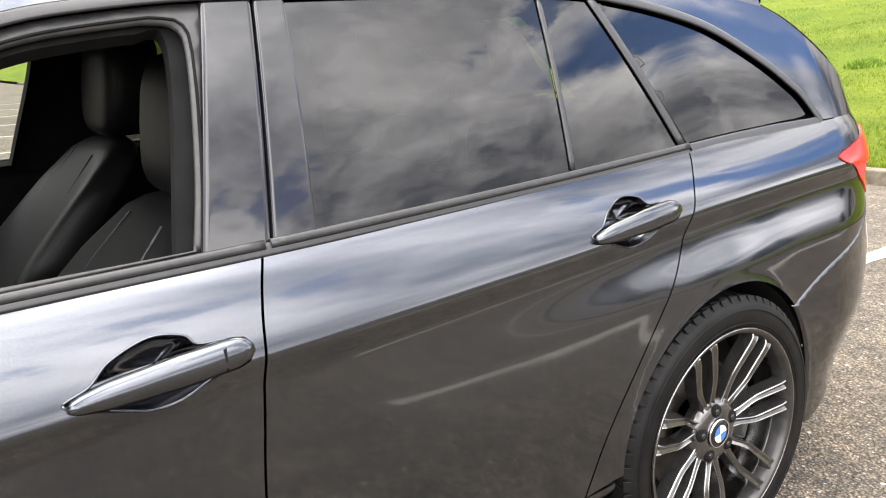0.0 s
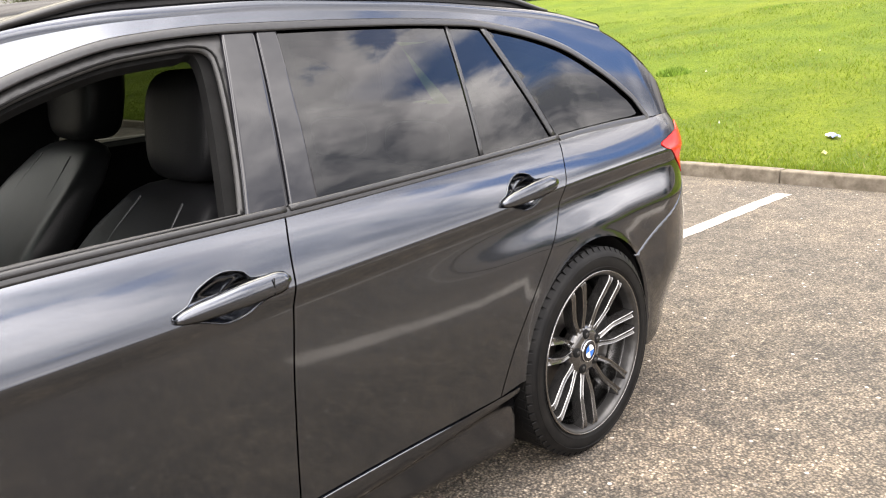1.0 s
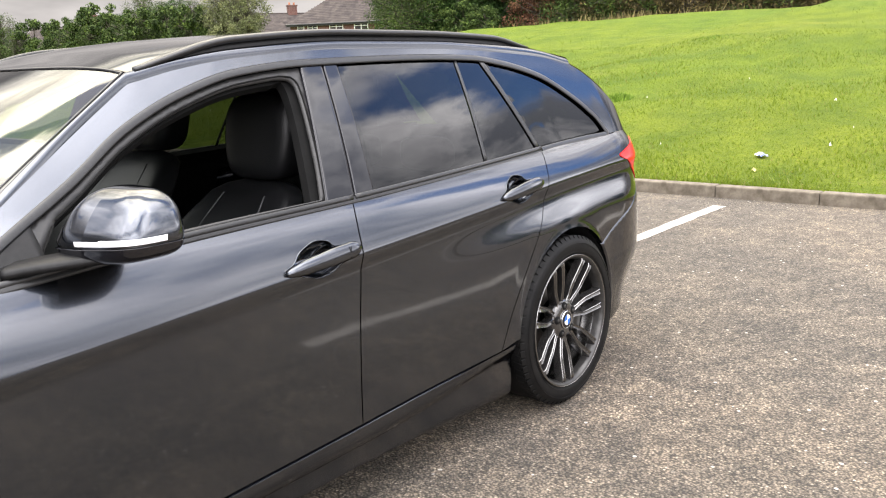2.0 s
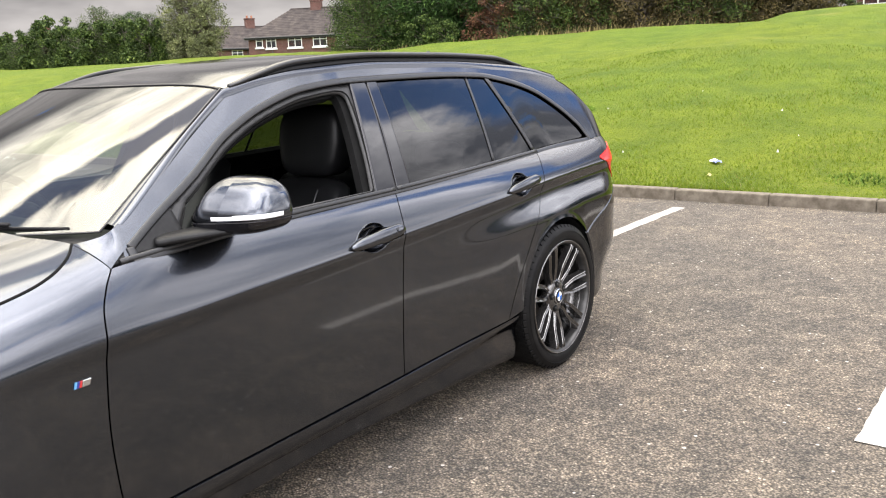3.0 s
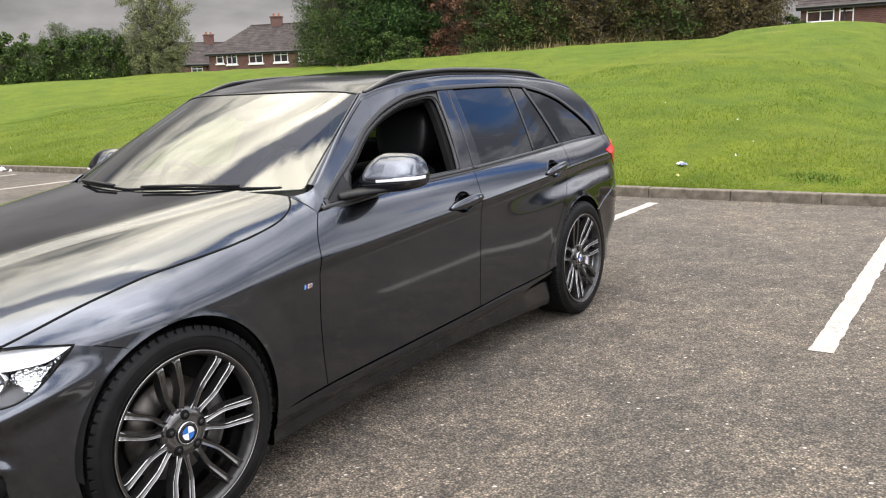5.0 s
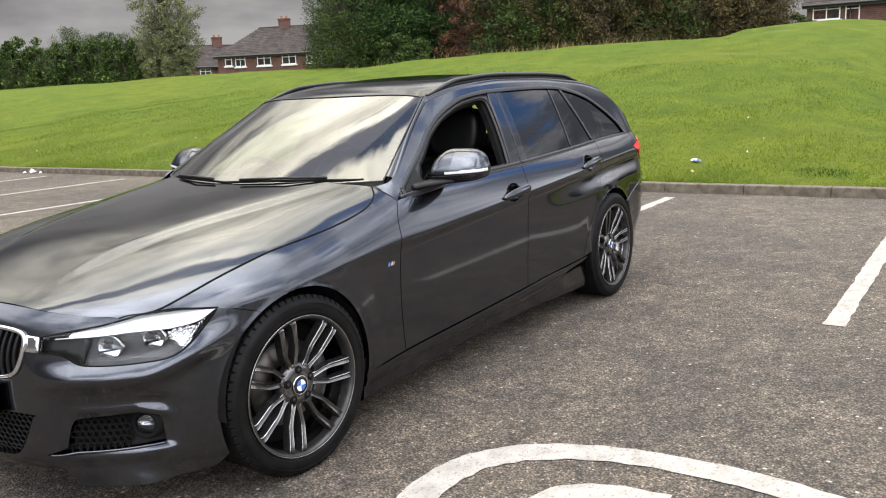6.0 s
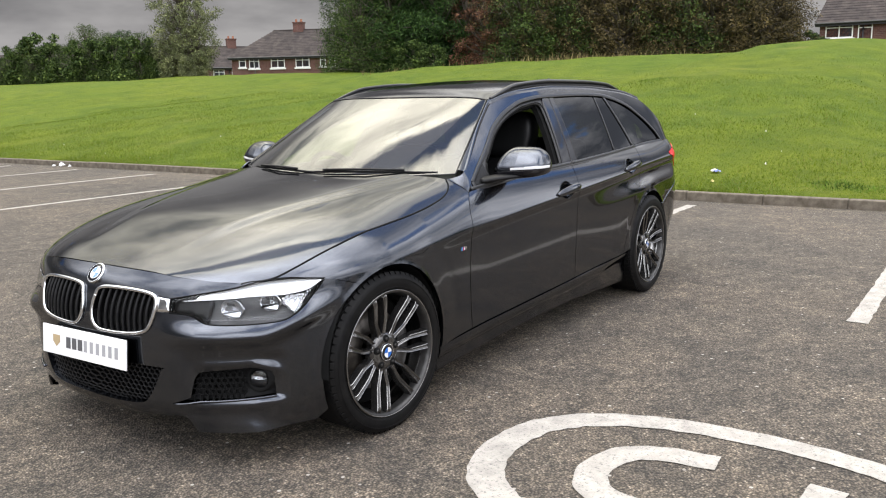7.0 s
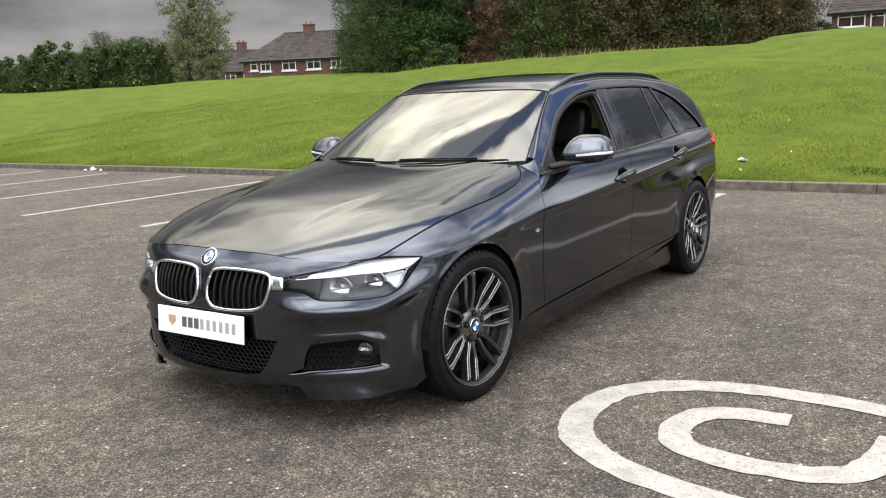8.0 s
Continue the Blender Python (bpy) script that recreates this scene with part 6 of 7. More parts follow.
def build_cabin():
    s = empty("front_seat", pose(1.49, -0.37, 0.255), label="black leather front seat with headrest", category="car seat", group="front seats")
    seat(s)
    copy_thing(s, pose(1.55, 0.36, 0.31))
    bench = empty("rear_bench", label="black leather rear bench with headrests", category="car seat")
    part("bench_back", super_shape(2.52, 0, 0.66, 0.08, 0.62, 0.25, 4, 40, 14, pose(0, 0, 0) @ Matrix.Translation((0, 0, 0))), LEATHER, bench)
    part("bench_cushion", super_shape(2.22, 0, 0.45, 0.28, 0.62, 0.09, 4, 40, 12), LEATHER, bench)
    for y in (-0.38, 0.0, 0.38):
        part("bench_headrest", super_shape(2.58, y, 0.97, 0.05, 0.12, 0.065, 3.4, 24, 12), LEATHER, bench)
    # dashboard, steering wheel, floor, lining
    t = np.linspace(-1, 1, 30)
    prof = ((0.50, 0.925), (0.62, 0.945), (0.80, 0.950), (0.90, 0.925), (0.94, 0.86), (0.95, 0.72), (0.92, 0.55), (0.80, 0.40))
    D = np.stack([np.stack([x + 0.08 * np.abs(t) ** 2 * (x < 0.7), 0.70 * t, z + 0.012 * np.exp(-((t - 0.53) / 0.3) ** 2) * (x > 0.7) + 0 * t], -1) for x, z in prof])
    part("dashboard", grid(D), LEATHER, car, "dark dashboard")
    part("cabin_floor", box((0.44, -0.70, 0.24), (3.55, 0.70, 0.28), 0.01), MATT, car)
    part("load_floor", box((2.62, -0.62, 0.28), (3.60, 0.62, 0.58), 0.02), MATT, car)
    part("centre_console", box((0.90, -0.13, 0.28), (1.75, 0.13, 0.56), 0.03), LEATHER, car)
    a = np.linspace(0, 2 * math.pi, 40)
    m = pose(1.10, 0.37, 0.86, 0, 66, 0)
    sw = part("steering_wheel", moved(tube(np.stack([0.18 * np.cos(a), 0.185 * np.sin(a), 0 * a], -1), 0.016, 8), m), LEATHER, car, "black steering wheel")
    part("wheel_pad", moved(super_shape(0, 0, 0.0, 0.075, 0.085, 0.03, 3), m), LEATHER, sw)
    part("wheel_spoke", moved(box((-0.02, -0.175, -0.012), (0.02, 0.175, 0.004), 0.006), m), LEATHER, sw)
    X, T = np.meshgrid(np.linspace(1.24, 3.30, 30), np.linspace(-0.53, 0.53, 21), indexing="ij")
    part("headlining", grid(roof_point(X, T) - np.array((0, 0, 0.028))), MATT, car)
    # inner lining of the window frames and pillars
    xs = np.linspace(0.70, 3.26, 60)
    top = [(x, float(edge_point(x)[2]) - 0.02) for x in xs]
    o = outline(top, [top[-1], (3.50, 0.90)], [(3.50, 0.90), (0.70, 0.86)], [(0.70, 0.86), top[0]])
    win_f = outline([(x, float(z_dlo(x)) - 0.05) for x in np.linspace(0.98, 1.68, 24)], [(1.68, float(z_dlo(1.68)) - 0.05), (1.73, 1.24), (1.66, 0.945)], [(1.66, 0.945), (0.90, 0.925)], [(0.90, 0.925), (0.98, float(z_dlo(0.98)) - 0.05)])
    win_r = outline([(x, float(z_dlo(x)) - 0.035) for x in np.linspace(1.98, 2.50, 20)], [(2.50, float(z_dlo(2.50)) - 0.035), (2.73, 0.985)], [(2.73, 0.985), (1.92, 0.955)], [(1.92, 0.955), (1.98, float(z_dlo(1.98)) - 0.035)])
    win_q = outline([(x, float(z_dlo(x)) - 0.035) for x in np.linspace(2.72, 3.20, 20)], [(3.20, float(z_dlo(3.20)) - 0.035), (3.2, 1.01)], [(3.2, 1.01), (2.85, 1.0)], [(2.85, 1.0), (2.72, float(z_dlo(2.72)) - 0.035)])
    both("pillar_lining", panel(lambda x, z: house_point(x, z, 0.035), o, [win_f, win_r, win_q], 0.016, 0.016, 0.03), MATT)
    xs = np.linspace(2.74, 3.56, 12)
    both("load_trim", grid(np.stack([np.stack([xs, 0.60 - 0.06 * (xs - 2.74) - d, z + 0 * xs], -1) for d, z in ((0.0, 0.5), (0.0, 0.8), (0.02, 1.0))])), MATT)
    part("tailgate_trim", box((3.52, -0.56, 0.5), (3.56, 0.56, 0.99), 0.01), MATT, car)
    part("inner_mirror", super_shape(1.16, 0.0, 1.235, 0.015, 0.115, 0.03, 3), BLACK, car, "black inside mirror")


build_cabin()


# ---- background: hedges, trees, houses behind the bank ----
def bearing(az, d, z=None):
    x, y = -2.5 + d * math.cos(radians(az)), -2.8 + d * math.sin(radians(az))
    return (x, y, float(hill_z(np.array(x), np.array(y))) if z is None else z)


LEAF_DARK = make_leaf("conifer_leaf", (0.0085, 0.0221, 0.0051), (0.02465, 0.0595, 0.0119), (0.06375, 0.1173, 0.0272))
LEAF_GREEN = make_leaf("hedge_leaf", (0.01445, 0.0289, 0.0068), (0.0408, 0.07225, 0.0153), (0.09775, 0.136, 0.034))
LEAF_PALE = make_leaf("willow_leaf", (0.0765, 0.085, 0.034), (0.1445, 0.1615, 0.07225), (0.238, 0.2635, 0.136))
LEAF_BROWN = make_leaf("autumn_leaf", (0.0255, 0.0221, 0.0102), (0.07225, 0.0578, 0.0238), (0.1615, 0.1232, 0.051))
LEAF_RED = make_leaf("red_leaf", (0.051, 0.0238, 0.0153), (0.119, 0.051, 0.0323), (0.204, 0.1105, 0.0595))
BARK = make_speckled("bark", (0.055, 0.045, 0.035), (0.12, 0.10, 0.08), 9, 0.9, 0.6, 0.02)


def leaf_cloud(rng, centres, radii, count, size, flat=0.5):
    """Many small leaf sprays round clump centres, as one mesh."""
    k = rng.choice(len(centres), count, p=radii ** 2 / (radii ** 2).sum())
    d = rng.normal(size=(count, 3))
    d /= np.linalg.norm(d, axis=1, keepdims=True)
    r = rng.uniform(0.1, 1.0, (count, 1)) ** 0.5 * rng.uniform(0.85, 1.25, (count, 1))
    c = centres[k] + d * r * radii[k, None] * np.array((1, 1, 0.8))
    s = size * rng.uniform(0.5, 1.4, (count, 1))
    a = rng.normal(size=(count, 3)) + d * 0.6
    a /= np.linalg.norm(a, axis=1, keepdims=True)
    b = np.cross(a, rng.normal(size=(count, 3)))
    b /= np.linalg.norm(b, axis=1, keepdims=True)
    V = np.stack([c - a * s, c + b * s * flat, c + a * s, c - b * s * flat], 1).reshape(-1, 3)
    i = np.arange(count) * 4
    return V, np.stack([i, i + 1, i + 2, i + 3], 1).tolist()


def tree_mesh(seed, height, spread, clumps, leaves, size, shape="round", base=0.15, flat=0.5):
    rng = np.random.RandomState(seed)
    limbs, C, R = [], [], []
    trunk_top = height * 0.8
    ph = rng.uniform(0, 6.28)
    line = lambda f: np.array((0.12 * math.sin(ph + f * 3), 0.12 * math.cos(ph + f * 2.3), trunk_top * f))
    limbs.append(tube(np.array([line(f) for f in np.linspace(0, 1, 8)]), np.linspace(0.022 * height, 0.004 * height, 8) * (0.30 if shape == "column" else 1.0), 7))
    for i in range(clumps):
        f = base + (1 - base) * (i + rng.uniform(0, 1)) / clumps
        if shape == "cone":
            w = spread * (1.05 - f) ** 0.8
        elif shape == "column":
            w = spread * math.sin(math.pi * min(1, 0.12 + 0.82 * f)) ** 0.7
        else:
            w = spread * math.sin(math.pi * min(1, 0.22 + 0.72 * f)) ** 0.6
        a = rng.uniform(0, 6.283)
        q = w * rng.uniform(0.35, 1.0)
        c = np.array((q * math.cos(a), q * math.sin(a), f * height))
        C.append(c)
        R.append(rng.uniform(0.55, 1.25) * spread * (0.30 if shape != "column" else 0.20) * (1 - 0.45 * f))
        s = line(min(f * 0.8, 0.95))
        limbs.append(tube(np.array([s, s + (c - s) * 0.5 + (0, 0, 0.06 * height * rng.uniform(-0.5, 1)), c]), np.array([0.008, 0.005, 0.002]) * height * (0.35 if shape == "column" else 1.0), 5))
    return join_arrays(*limbs), leaf_cloud(rng, np.array(C), np.array(R), leaves, size, flat)


def build_trees():
    kinds = {
        "conifer": (tree_mesh(1, 9.0, 2.5, 150, 21000, 0.145, "cone", 0.02, 0.16), LEAF_DARK, "tall dark green conifer behind the bank", "tree"),
        "conifer_b": (tree_mesh(2, 9.5, 2.9, 170, 22000, 0.145, "round", 0.02, 0.16), LEAF_DARK, "tall dark green evergreen behind the bank", "tree"),
        "hedge": (tree_mesh(3, 4.6, 2.4, 230, 19000, 0.062, "round", 0.0, 0.3), LEAF_GREEN, "bushy green hedge shrub behind the bank", "shrub"),
        "hedge_b": (tree_mesh(4, 5.2, 2.1, 210, 19000, 0.062, "round", 0.0, 0.3), LEAF_GREEN, "bushy green hedge shrub behind the bank", "shrub"),
        "birch": (tree_mesh(5, 8.2, 2.5, 300, 19000, 0.080, "column", 0.02, 0.34), LEAF_PALE, "slender pale green tree with airy leaves", "tree"),
        "brown": (tree_mesh(6, 6.6, 2.6, 140, 16000, 0.085, "round", 0.0, 0.3), LEAF_BROWN, "brownish autumn tree in a dense row", "tree"),
        "brown_b": (tree_mesh(7, 7.2, 2.4, 150, 16000, 0.085, "round", 0.0, 0.3), LEAF_BROWN, "brownish autumn tree in a dense row", "tree"),
        "red": (tree_mesh(8, 5.0, 1.6, 60, 5000, 0.08, "round", 0.05, 0.3), LEAF_RED, "thin red-leaved autumn shrub", "shrub"),
        "low": (tree_mesh(9, 2.6, 1.8, 30, 7000, 0.085, "round", 0.0), LEAF_GREEN, "low tangled green bush", "shrub"),
    }
    first = {}
    rnd = random.Random(11)

    def put(kind, az, d, scale=1.0, sink=0.25):
        (wood, leaves), leafmat, label, cat = kinds[kind]
        x, y, z = bearing(az, d)
        name = "conifer_tree" if kind.startswith("conifer") else "hedge_shrub" if kind.startswith(("hedge", "low", "red")) else "autumn_tree" if kind.startswith("brown") else "birch_tree"
        m = pose(x, y, z - sink, 0, 0, rnd.uniform(0, 360))
        if kind not in first:
            ob = empty(name, m, label=label, category=cat, group="trees and shrubs behind the bank")
            ob.scale = (scale,) * 3
            part("trunk", wood, BARK, ob)
            part("crown", leaves, leafmat, ob, smooth=False)
            first[kind] = ob
        else:
            ob = copy_thing(first[kind], m)
            ob.scale = (scale * rnd.uniform(0.94, 1.06), scale * rnd.uniform(0.94, 1.06), scale)
        return ob

    for az, d, k, s in ((63.5, 94.3, "low", 1.42), (62.0, 86.8, "low", 1.26), (60.8, 84.6, "hedge_b", 0.7), (59.6, 80.6, "low", 1.6), (58.2, 76.5, "hedge", 0.7), (57.0, 76.0, "hedge_b", 0.94), (56.0, 71.6, "hedge", 0.76), (54.9, 71.1, "conifer_b", 0.43), (53.9, 67.9, "hedge_b", 0.71), (53.2, 67.3, "hedge", 0.68), (64.6, 94.0, "hedge_b", 0.56), (61.4, 83.2, "hedge", 0.62), (59.0, 76.7, "low", 1.26), (57.6, 73.7, "hedge_b", 0.69), (55.4, 69.5, "low", 1.28), (65.5, 103.2, "hedge", 1.1), (67.5, 111.3, "hedge_b", 1.32), (62.6, 88, "hedge", 0.5), (60.2, 80, "hedge", 0.55), (58.7, 78.5, "hedge_b", 0.66), (56.6, 72.5, "hedge", 0.72), (55.8, 73, "hedge_b", 0.78), (54.4, 69, "hedge", 0.74), (53.5, 69, "hedge_b", 0.62), (61.0, 82, "low", 1.3), (57.3, 72, "low", 1.3), (54.0, 66, "low", 1.2)):
        put(k, az, d, s)
    put("birch", 51.2, 63.3, 1.04)
    put("birch", 50.6, 62.0, 0.65)
    put("birch", 52.0, 64.0, 0.57)
    for az, d, k, s in ((40.4, 52, "hedge_b", 0.95), (39.8, 50, "hedge", 1.0), (39.0, 52, "conifer_b", 0.98), (37.6, 51, "conifer_b", 1.06), (36.0, 52, "conifer", 1.12), (34.6, 51, "conifer_b", 1.0), (33.4, 52, "conifer", 0.98), (35.2, 55, "conifer_b", 1.1), (38.2, 56, "conifer", 1.2), (36.4, 48, "low", 0.75), (35.0, 47.5, "low", 0.6)):
        put(k, az, d, s)
    for az, d, k, s in ((32.4, 50, "red", 1.0), (31.6, 49, "red", 0.85), (31.0, 51, "red", 1.1), (32.9, 58, "brown", 0.95), (30.0, 50, "brown_b", 0.98), (28.6, 49, "hedge_b", 1.3), (27.4, 49, "brown_b", 0.9), (26.0, 49.5, "hedge", 1.42), (24.8, 49, "brown_b", 0.94), (23.4, 50, "brown", 0.98), (22.2, 48, "brown_b", 0.92), (20.9, 49, "brown", 1.0), (19.6, 48, "brown_b", 0.96), (18.2, 48.5, "hedge", 1.38), (16.9, 48, "brown_b", 0.95), (15.4, 49, "brown", 0.96), (14.0, 48, "brown_b", 0.86), (12.8, 49, "brown", 0.70), (29.2, 55, "brown", 1.15), (25.4, 55, "brown_b", 1.15), (21.6, 54, "hedge_b", 1.5), (17.6, 54, "brown_b", 1.15), (14.6, 54, "brown", 1.1), (11.3, 50, "low", 0.62), (10.4, 49, "low", 0.45)):
        put(k, az, d, s)


    # the row of trees on the other side of the car park
    for i, (az, d) in enumerate(((-13, 50), (-19, 48), (-26, 49), (-33, 47), (-40, 48), (-48, 47), (-56, 48), (-64, 44), (-73, 45), (-82, 46), (-92, 44), (-102, 46))):
        put(("brown", "hedge_b", "conifer_b", "hedge")[i % 4], az, d, (0.62, 0.85, 0.5, 0.9)[i % 4])


build_trees()

STONE = make_speckled("painted_sill", (0.62, 0.61, 0.58), (0.74, 0.73, 0.70), 6, 0.7, 0.1)
UPVC = make_speckled("white_window_frame", (0.74, 0.74, 0.73), (0.80, 0.80, 0.79), 8, 0.4, 0.0)
PANE = mat("house_window_glass", (0.05, 0.06, 0.07), 0.05, 0.0, Coat_Weight=1.0)
GUTTER = mat("black_gutter", (0.02, 0.02, 0.022), 0.4)
CLAY = make_speckled("clay_pot", (0.28, 0.11, 0.06), (0.40, 0.18, 0.10), 8, 0.85, 0.2)


def slates(corner, along, up, rows, cols_of, w, thick=0.02):
    """Courses of slates on a roof plane; cols_of(row) gives the span along the eave."""
    V = []
    along, up = np.array(along, float), np.array(up, float)
    n = np.cross(along, up)
    n /= np.linalg.norm(n)
    L = np.linalg.norm(up) / rows
    ud = up / np.linalg.norm(up)
    ad = along / np.linalg.norm(along)
    for r in range(rows):
        a, b = cols_of((r + 0.5) / rows)
        k = max(1, int((b - a) / w))
        for c in range(k):
            x0, x1 = a + (b - a) * c / k, a + (b - a) * (c + 1) / k - 0.012
            p = [corner + ad * x0 + ud * L * r + n * thick, corner + ad * x1 + ud * L * r + n * thick, corner + ad * x1 + ud * L * (r + 1.05), corner + ad * x0 + ud * L * (r + 1.05)]
            q = [corner + ad * x0 + ud * L * r, corner + ad * x1 + ud * L * r]
            V.append((np.array(p + q), [[0, 1, 2, 3], [4, 5, 1, 0]]))
    return join_arrays(*V)


def build_window(house, x, z, w, h, y, lights=2):
    win = part("window", box((x - w / 2 + 0.04, y + 0.0, z + 0.04), (x + w / 2 - 0.04, y + 0.02, z + h - 0.04)), PANE, house, "white framed window", smooth=False)
    for name, a, b, c, d in (("stile", 0, 0.08, 0.07, h - 0.08), ("stile", w - 0.07, 0.08, w, h - 0.08), ("rail", 0, 0, w, 0.08), ("rail", 0, h - 0.08, w, h)):
        part(name, box((x - w / 2 + a, y - 0.05, z + b), (x - w / 2 + c, y + 0.03, z + d)), UPVC, win, smooth=False)
    for k in range(1, lights):
        m = x - w / 2 + w * k / lights
        part("mullion", box((m - 0.035, y - 0.04, z + 0.08), (m + 0.035, y + 0.028, z + h - 0.08)), UPVC, win, smooth=False)
    part("transom", box((x - w / 2 + 0.07, y - 0.036, z + h * 0.68), (x + w / 2 - 0.07, y + 0.026, z + h * 0.68 + 0.06)), UPVC, win, smooth=False)
    part("sill", box((x - w / 2 - 0.12, y - 0.14, z - 0.16), (x + w / 2 + 0.12, y + 0.02, z), 0.01, 1), STONE, win, smooth=False)


def build_house(az, d, turn, x0, x1, base, eave, ridge, depth, windows, chimneys, hip_l=3.4, hip_r=0.4, cls="two-storey"):
    """A house whose front faces its own -y, seen from the car park."""
    o = bearing(az, d, base)
    h = empty("brick_house", pose(*o, 0, 0, az - 90 + turn), label="red brick house with grey slate roof and white windows", category="house")
    H, Rg = eave - base, ridge - base
    part("wall", box((x0, 0, -1), (x1, depth, H)), BRICK, h, smooth=False)
    A, B, C, D = np.array((x0 - 0.3, -0.35, H)), np.array((x1 + 0.3, -0.35, H)), np.array((x1 + 0.3, depth + 0.35, H)), np.array((x0 - 0.3, depth + 0.35, H))
    E, F = np.array((x0 + hip_l, depth / 2, Rg)), np.array((x1 - hip_r, depth / 2, Rg))
    rf = part("roof", (np.array([A, B, C, D, E, F]), [[0, 1, 5, 4], [1, 2, 5], [2, 3, 4, 5], [3, 0, 4], [3, 2, 1, 0]]), SLATE, h, "grey slate roof", smooth=False)
    W = x1 - x0 + 0.6
    up = np.array((0, depth / 2 + 0.35, Rg - H))
    sl = slates(A + (0, 0, 0.01), (1, 0, 0), up, 16, lambda f: ((hip_l + 0.3) * f, W - (hip_r + 0.3) * f), 0.42)
    tagged(part("slate_course", sl, SLATE, rf, smooth=False), kind="stuff")
    part("ridge_tile", tube(np.array([E, F]), 0.09, 8), SLATE, rf)
    part("gutter", tube(np.array([A + (0, -0.05, -0.04), B + (0, -0.05, -0.04)]), 0.07, 8), GUTTER, h)
    part("soffit", box((x0 - 0.28, -0.33, H - 0.22), (x1 + 0.28, 0.02, H - 0.05)), GUTTER, h, smooth=False)
    for x, z, w, hh, n in windows:
        build_window(h, x, z - base, w, hh, 0.0, n)
    for x, top in chimneys:
        y = depth / 2
        ch = part("chimney", box((x - 0.55, y - 0.4, Rg - 0.9), (x + 0.55, y + 0.4, top - base - 0.35)), BRICK, h, smooth=False)
        part("chimney_cap", box((x - 0.62, y - 0.47, top - base - 0.45), (x + 0.62, y + 0.47, top - base - 0.33)), BRICK, ch, smooth=False)
        for k in (-0.28, 0.28):
            part("chimney_pot", moved(lathe([(0.13, 0.0), (0.11, 0.3), (0.13, 0.35), (0.09, 0.35)], 12), pose(x + k, y, top - base - 0.36, 90, 0, 0)), CLAY, ch)
    for x in (x0 + 2.6, x1 - 4.2):
        part("downpipe", tube(np.array([(x, -0.08, -1), (x, -0.08, H - 0.05)]), 0.05, 6), GUTTER, h)
    return h


def build_houses():
    build_house(44.0, 90, -18, -7.4, 9.4, 0.6, 5.75, 8.75, 8.0, [(-6.2, 4.75, 0.75, 0.9, 1), (-4.9, 4.62, 1.1, 1.05, 2), (-2.3, 4.62, 1.5, 1.05, 2), (0.4, 4.62, 1.5, 1.05, 2), (2.6, 4.7, 0.6, 0.9, 1), (3.9, 4.62, 1.2, 1.05, 2), (6.5, 4.62, 1.5, 1.05, 2)], [(-1.1, 9.9)])
    build_house(49.75, 104, 12, -7.0, 6.4, 0.5, 5.2, 7.9, 8.0, [(5.2, 3.9, 1.3, 1.1, 2), (3.2, 3.9, 1.3, 1.1, 2), (1.0, 3.9, 1.3, 1.1, 2), (-3, 3.9, 1.3, 1.1, 2)], [(3.6, 9.2)])
    build_house(61.6, 112, -6, -8.0, 3.4, 0.5, 4.6, 7.2, 8.0, [(1, 3.4, 1.2, 1.0, 2)], [(1.8, 8.9)])
    build_house(8.7, 62, -3, -1.9, 9.5, 2.7, 5.62, 8.6, 8.0, [(-0.72, 4.62, 1.65, 0.95, 2), (0.82, 4.35, 0.85, 1.25, 1), (4.2, 4.4, 1.6, 1.05, 2)], [(5.0, 9.9)], 0.5, 0.5)


build_houses()


# ---- grass blades, weeds, litter ----
def build_grass():
    rng = np.random.RandomState(3)
    n1, n2 = 130000, 3000
    x = np.concatenate([KERB_X + 0.14 + 11.0 * rng.uniform(0, 1, n1) ** 1.9, KERB_X + 4 + 14 * rng.uniform(0, 1, n2)])
    y = np.concatenate([rng.uniform(-4, 24, n1), rng.uniform(-3, 34, n2)])
    n = n1 + n2
    h = np.concatenate([rng.uniform(0.02, 0.06, n1), rng.uniform(0.03, 0.06, n2)])
    patch = np.sin(x * 1.7 + 0.6) * np.sin(y * 1.1) + 0.6 * np.sin(y * 3.1 + x)
    h *= 0.8 + 0.35 * patch
    h = np.maximum(h, 0.015)
    w = np.concatenate([np.full(n1, 0.007), np.full(n2, 0.014)])
    a = rng.uniform(0, 6.283, n)
    z = hill_z(x, y)
    c = np.stack([x, y, z - 0.005], -1)
    s = np.stack([np.cos(a), np.sin(a), 0 * a], -1) * w[:, None]
    l = np.stack([rng.normal(0, 0.45, n), rng.normal(0, 0.45, n), np.ones(n)], -1) * h[:, None]
    V = np.stack([c - s, c + s, c + l], 1).reshape(-1, 3)
    i = np.arange(n) * 3
    ob = part("grass_blades", (V, np.stack([i, i + 1, i + 2], 1).tolist()), BLADE, smooth=False)
    tagged(ob, "short green grass blades on the bank", "grass", kind="stuff")


build_grass()


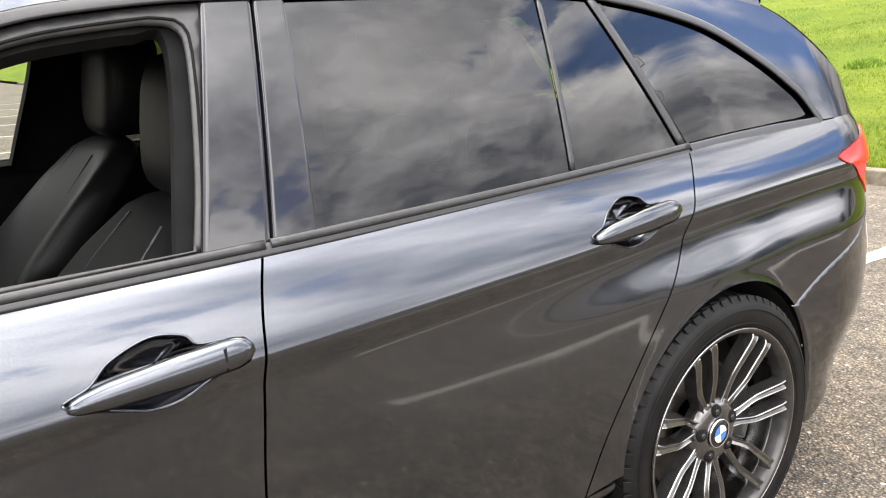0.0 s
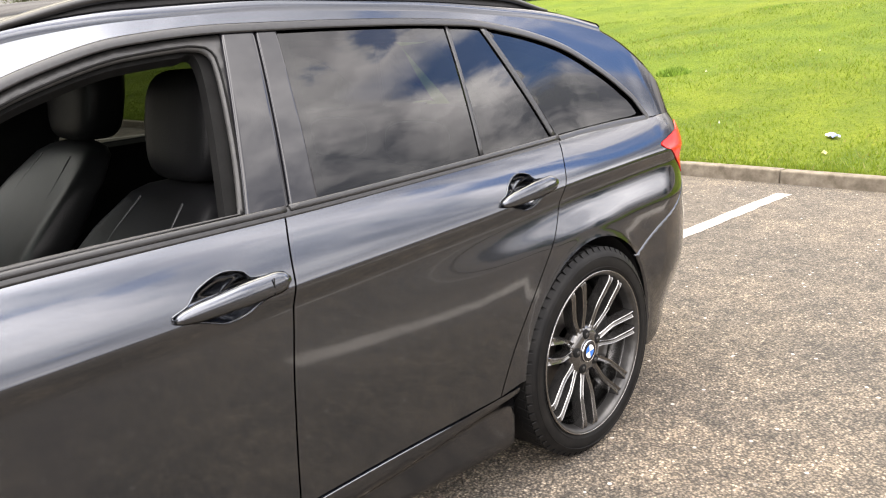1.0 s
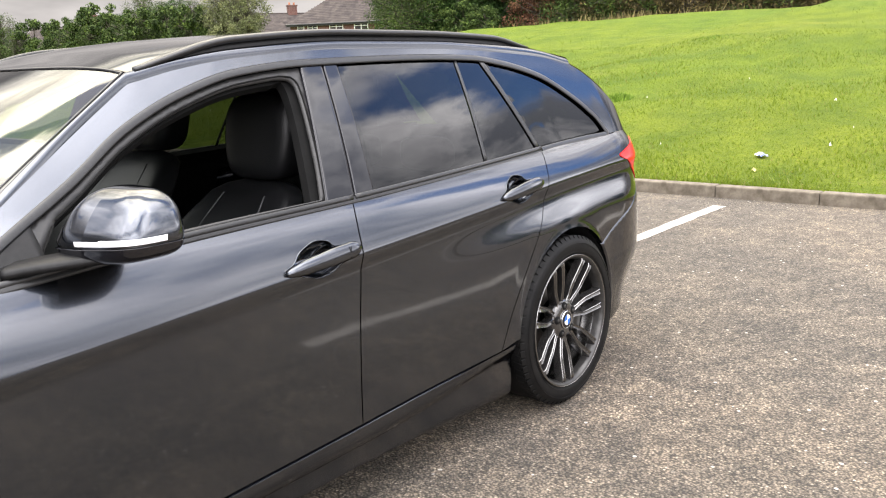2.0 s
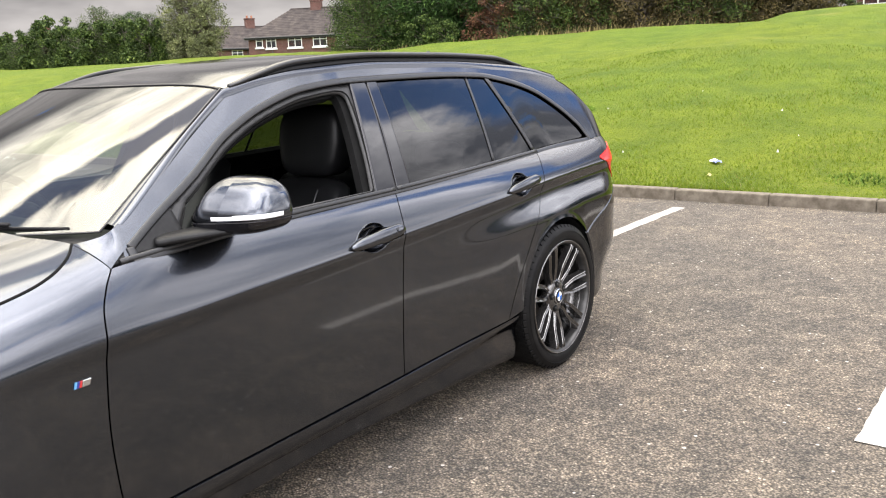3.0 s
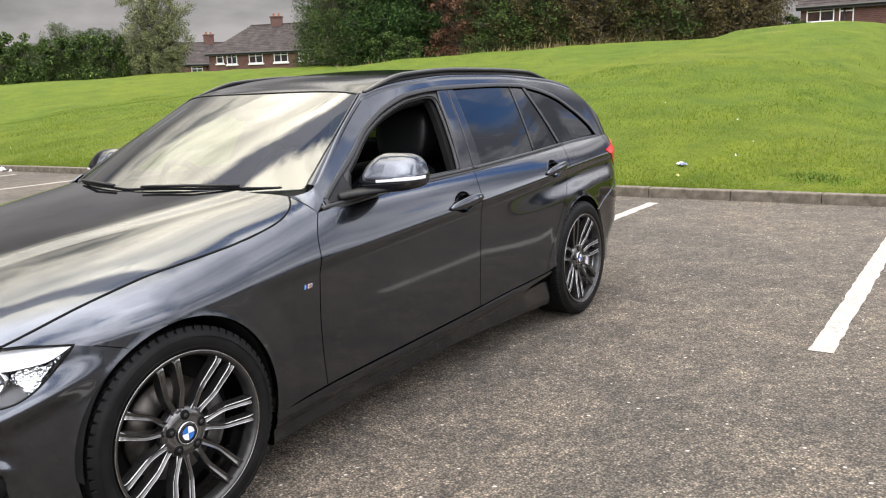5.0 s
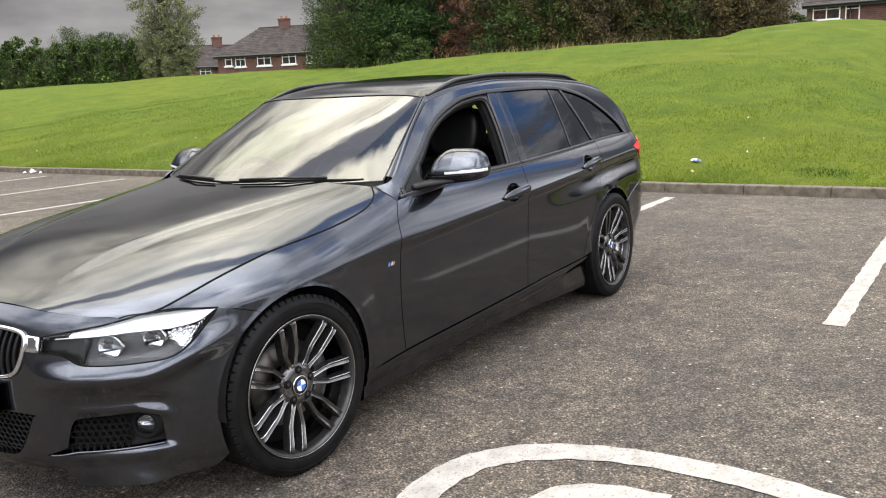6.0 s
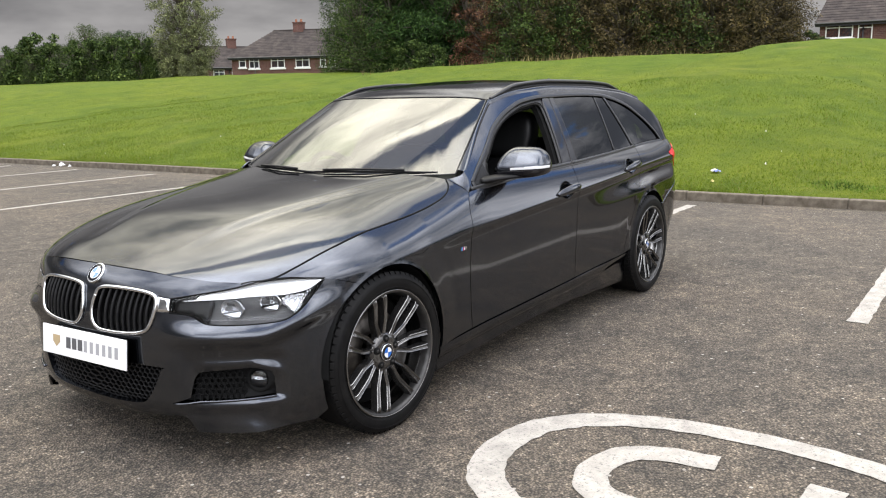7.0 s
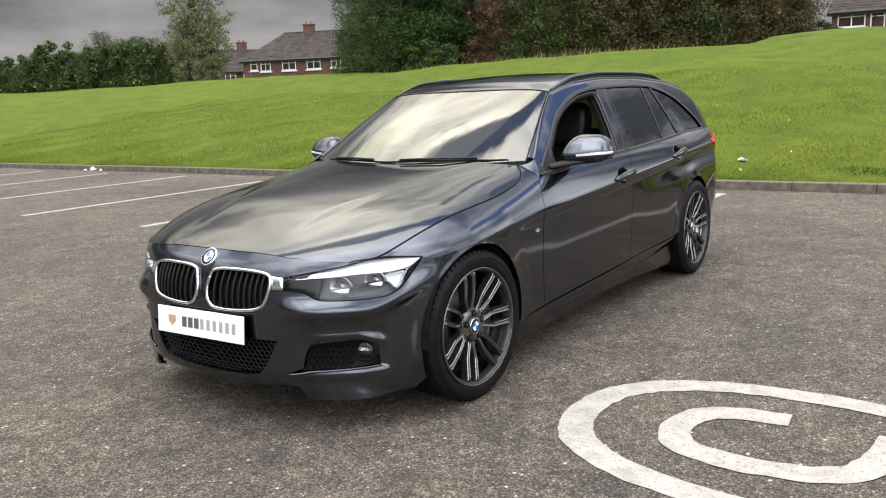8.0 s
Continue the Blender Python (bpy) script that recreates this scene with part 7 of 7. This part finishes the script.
def build_litter():
    rng = np.random.RandomState(8)
    PAPER = make_speckled("litter_paper", (0.62, 0.62, 0.60), (0.80, 0.80, 0.78), 40, 0.6, 0.2)
    FOIL = make_speckled("blue_wrapper", (0.10, 0.13, 0.42), (0.30, 0.34, 0.60), 30, 0.35, 0.2)
    STRAW = make_speckled("dry_leaf", (0.45, 0.38, 0.14), (0.58, 0.50, 0.22), 40, 0.8, 0.2)

    def crumple(sx, sy, h, n=7):
        u, v = np.meshgrid(np.linspace(-1, 1, n), np.linspace(-1, 1, n), indexing="ij")
        z = h * (0.35 + rng.uniform(0, 1, u.shape)) * (1.1 - 0.5 * (u ** 2 + v ** 2))
        top = np.stack([sx * (u + rng.normal(0, 0.1, u.shape)), sy * (v + rng.normal(0, 0.1, u.shape)), np.maximum(z, 0.002)], -1)
        return grid(top)

    def rest(x, y):
        return pose(x, y, (float(hill_z(np.array(x), np.array(y))) + 0.012) if x > KERB_X + 0.14 else 0.001, 0, 0, float(rng.uniform(0, 360)))

    w = empty("litter_wrapper", rest(8.81, 0.45), label="crumpled white and blue wrapper lying on the grass", category="litter")
    part("paper_half", moved(crumple(0.042, 0.032, 0.035), pose(0, 0.036, 0)), PAPER, w, smooth=False)
    part("foil_half", moved(crumple(0.040, 0.036, 0.035), pose(0, -0.032, 0)), FOIL, w, smooth=False)
    spots = ((8.24, 0.32, 1), (10.32, -0.05, 0), (12.97, 2.08, 0), (11.53, 0.47, 0), (9.46, -0.04, 0), (11.66, 3.11, 0), (9.03, 1.66, 0), (10.44, 12.24, 0), (8.25, 11.91, 0), (8.44, 13.75, 0), (9.22, 16.62, 0))
    for x, y, k in spots:
        s = 0.024 if k else float(rng.uniform(0.006, 0.011))
        ob = part("litter_scrap", crumple(s, s * 0.7, 0.03, 4), STRAW if k else PAPER, smooth=False, matrix=rest(x, y))
        tagged(ob, "dry yellow leaf lying on the grass" if k else "small white paper scrap lying on the grass", "litter", "scraps on the grass")
    for x, y, s in ((7.52, 13.95, 0.07), (7.50, 14.22, 0.035), (7.54, 13.70, 0.035)):
        ob = part("litter_bag", crumple(s, s * 0.8, s * 1.2, 6), PAPER, smooth=False, matrix=rest(x, y))
        tagged(ob, "crumpled white litter by the kerb", "litter", "litter by the kerb")


def build_tufts():
    rng = np.random.RandomState(21)
    TUFT = make_leaf("tuft_leaf", (0.065, 0.125, 0.012), (0.10, 0.175, 0.018), (0.15, 0.23, 0.03))
    for x, y, r, h, n in ((11.62, 3.57, 0.24, 0.13, 500), (18.2, 4.7, 0.5, 0.08, 160), (8.5, -1.1, 0.35, 0.07, 300), (8.35, -1.5, 0.25, 0.06, 200)):
        q = r * np.sqrt(rng.uniform(0, 1, n))
        a = rng.uniform(0, 6.283, n)
        c = np.stack([x + q * np.cos(a), y + q * np.sin(a)], -1)
        z = hill_z(c[:, 0], c[:, 1]) - 0.01
        c = np.concatenate([c, z[:, None]], 1)
        l = np.stack([rng.normal(0, 0.5, n), rng.normal(0, 0.5, n), np.ones(n)], -1) * (h * rng.uniform(0.4, 1.1, n) * (1.1 - 0.6 * q / r))[:, None]
        b = rng.uniform(0, 6.283, n)
        s = np.stack([np.cos(b), np.sin(b), 0 * b], -1) * 0.009
        V = np.stack([c - s, c + s, c + s * 0.6 + l * 0.6, c + l], 1).reshape(-1, 3)
        i = np.arange(n) * 4
        ob = part("grass_tuft", (V, np.stack([i, i + 1, i + 2, i + 3], 1).tolist()), TUFT, smooth=False)
        tagged(ob, "darker green grass tuft on the bank", "grass tuft", kind="stuff")


def build_weeds():
    rng = np.random.RandomState(33)
    DRY = make_leaf("dry_weed", (0.10, 0.08, 0.035), (0.20, 0.16, 0.07), (0.32, 0.27, 0.13))
    n = 620
    az = np.radians(np.concatenate([rng.normal(25, 2.2, n // 2), rng.uniform(12, 40, n - n // 2)]))
    d = rng.uniform(43, 46.5, n)
    x, y = -2.5 + d * np.cos(az), -2.8 + d * np.sin(az)
    c = np.stack([x, y, hill_z(x, y) - 0.05], -1)
    h = rng.uniform(0.15, 0.6, n) * np.where(np.arange(n) < n // 2, 1.0, 0.6)
    l = np.stack([rng.normal(0, 0.25, n), rng.normal(0, 0.25, n), np.ones(n)], -1) * h[:, None]
    b = rng.uniform(0, 6.283, n)
    s = np.stack([np.cos(b), np.sin(b), 0 * b], -1) * 0.022
    V = np.stack([c - s, c + s, c + s * 0.5 + l * 0.7, c + l], 1).reshape(-1, 3)
    i = np.arange(n) * 4
    tagged(part("dry_weeds", (V, np.stack([i, i + 1, i + 2, i + 3], 1).tolist()), DRY, smooth=False), "dry straw-coloured weeds along the tree row", "weeds", kind="stuff")


build_litter()
build_tufts()
build_weeds()
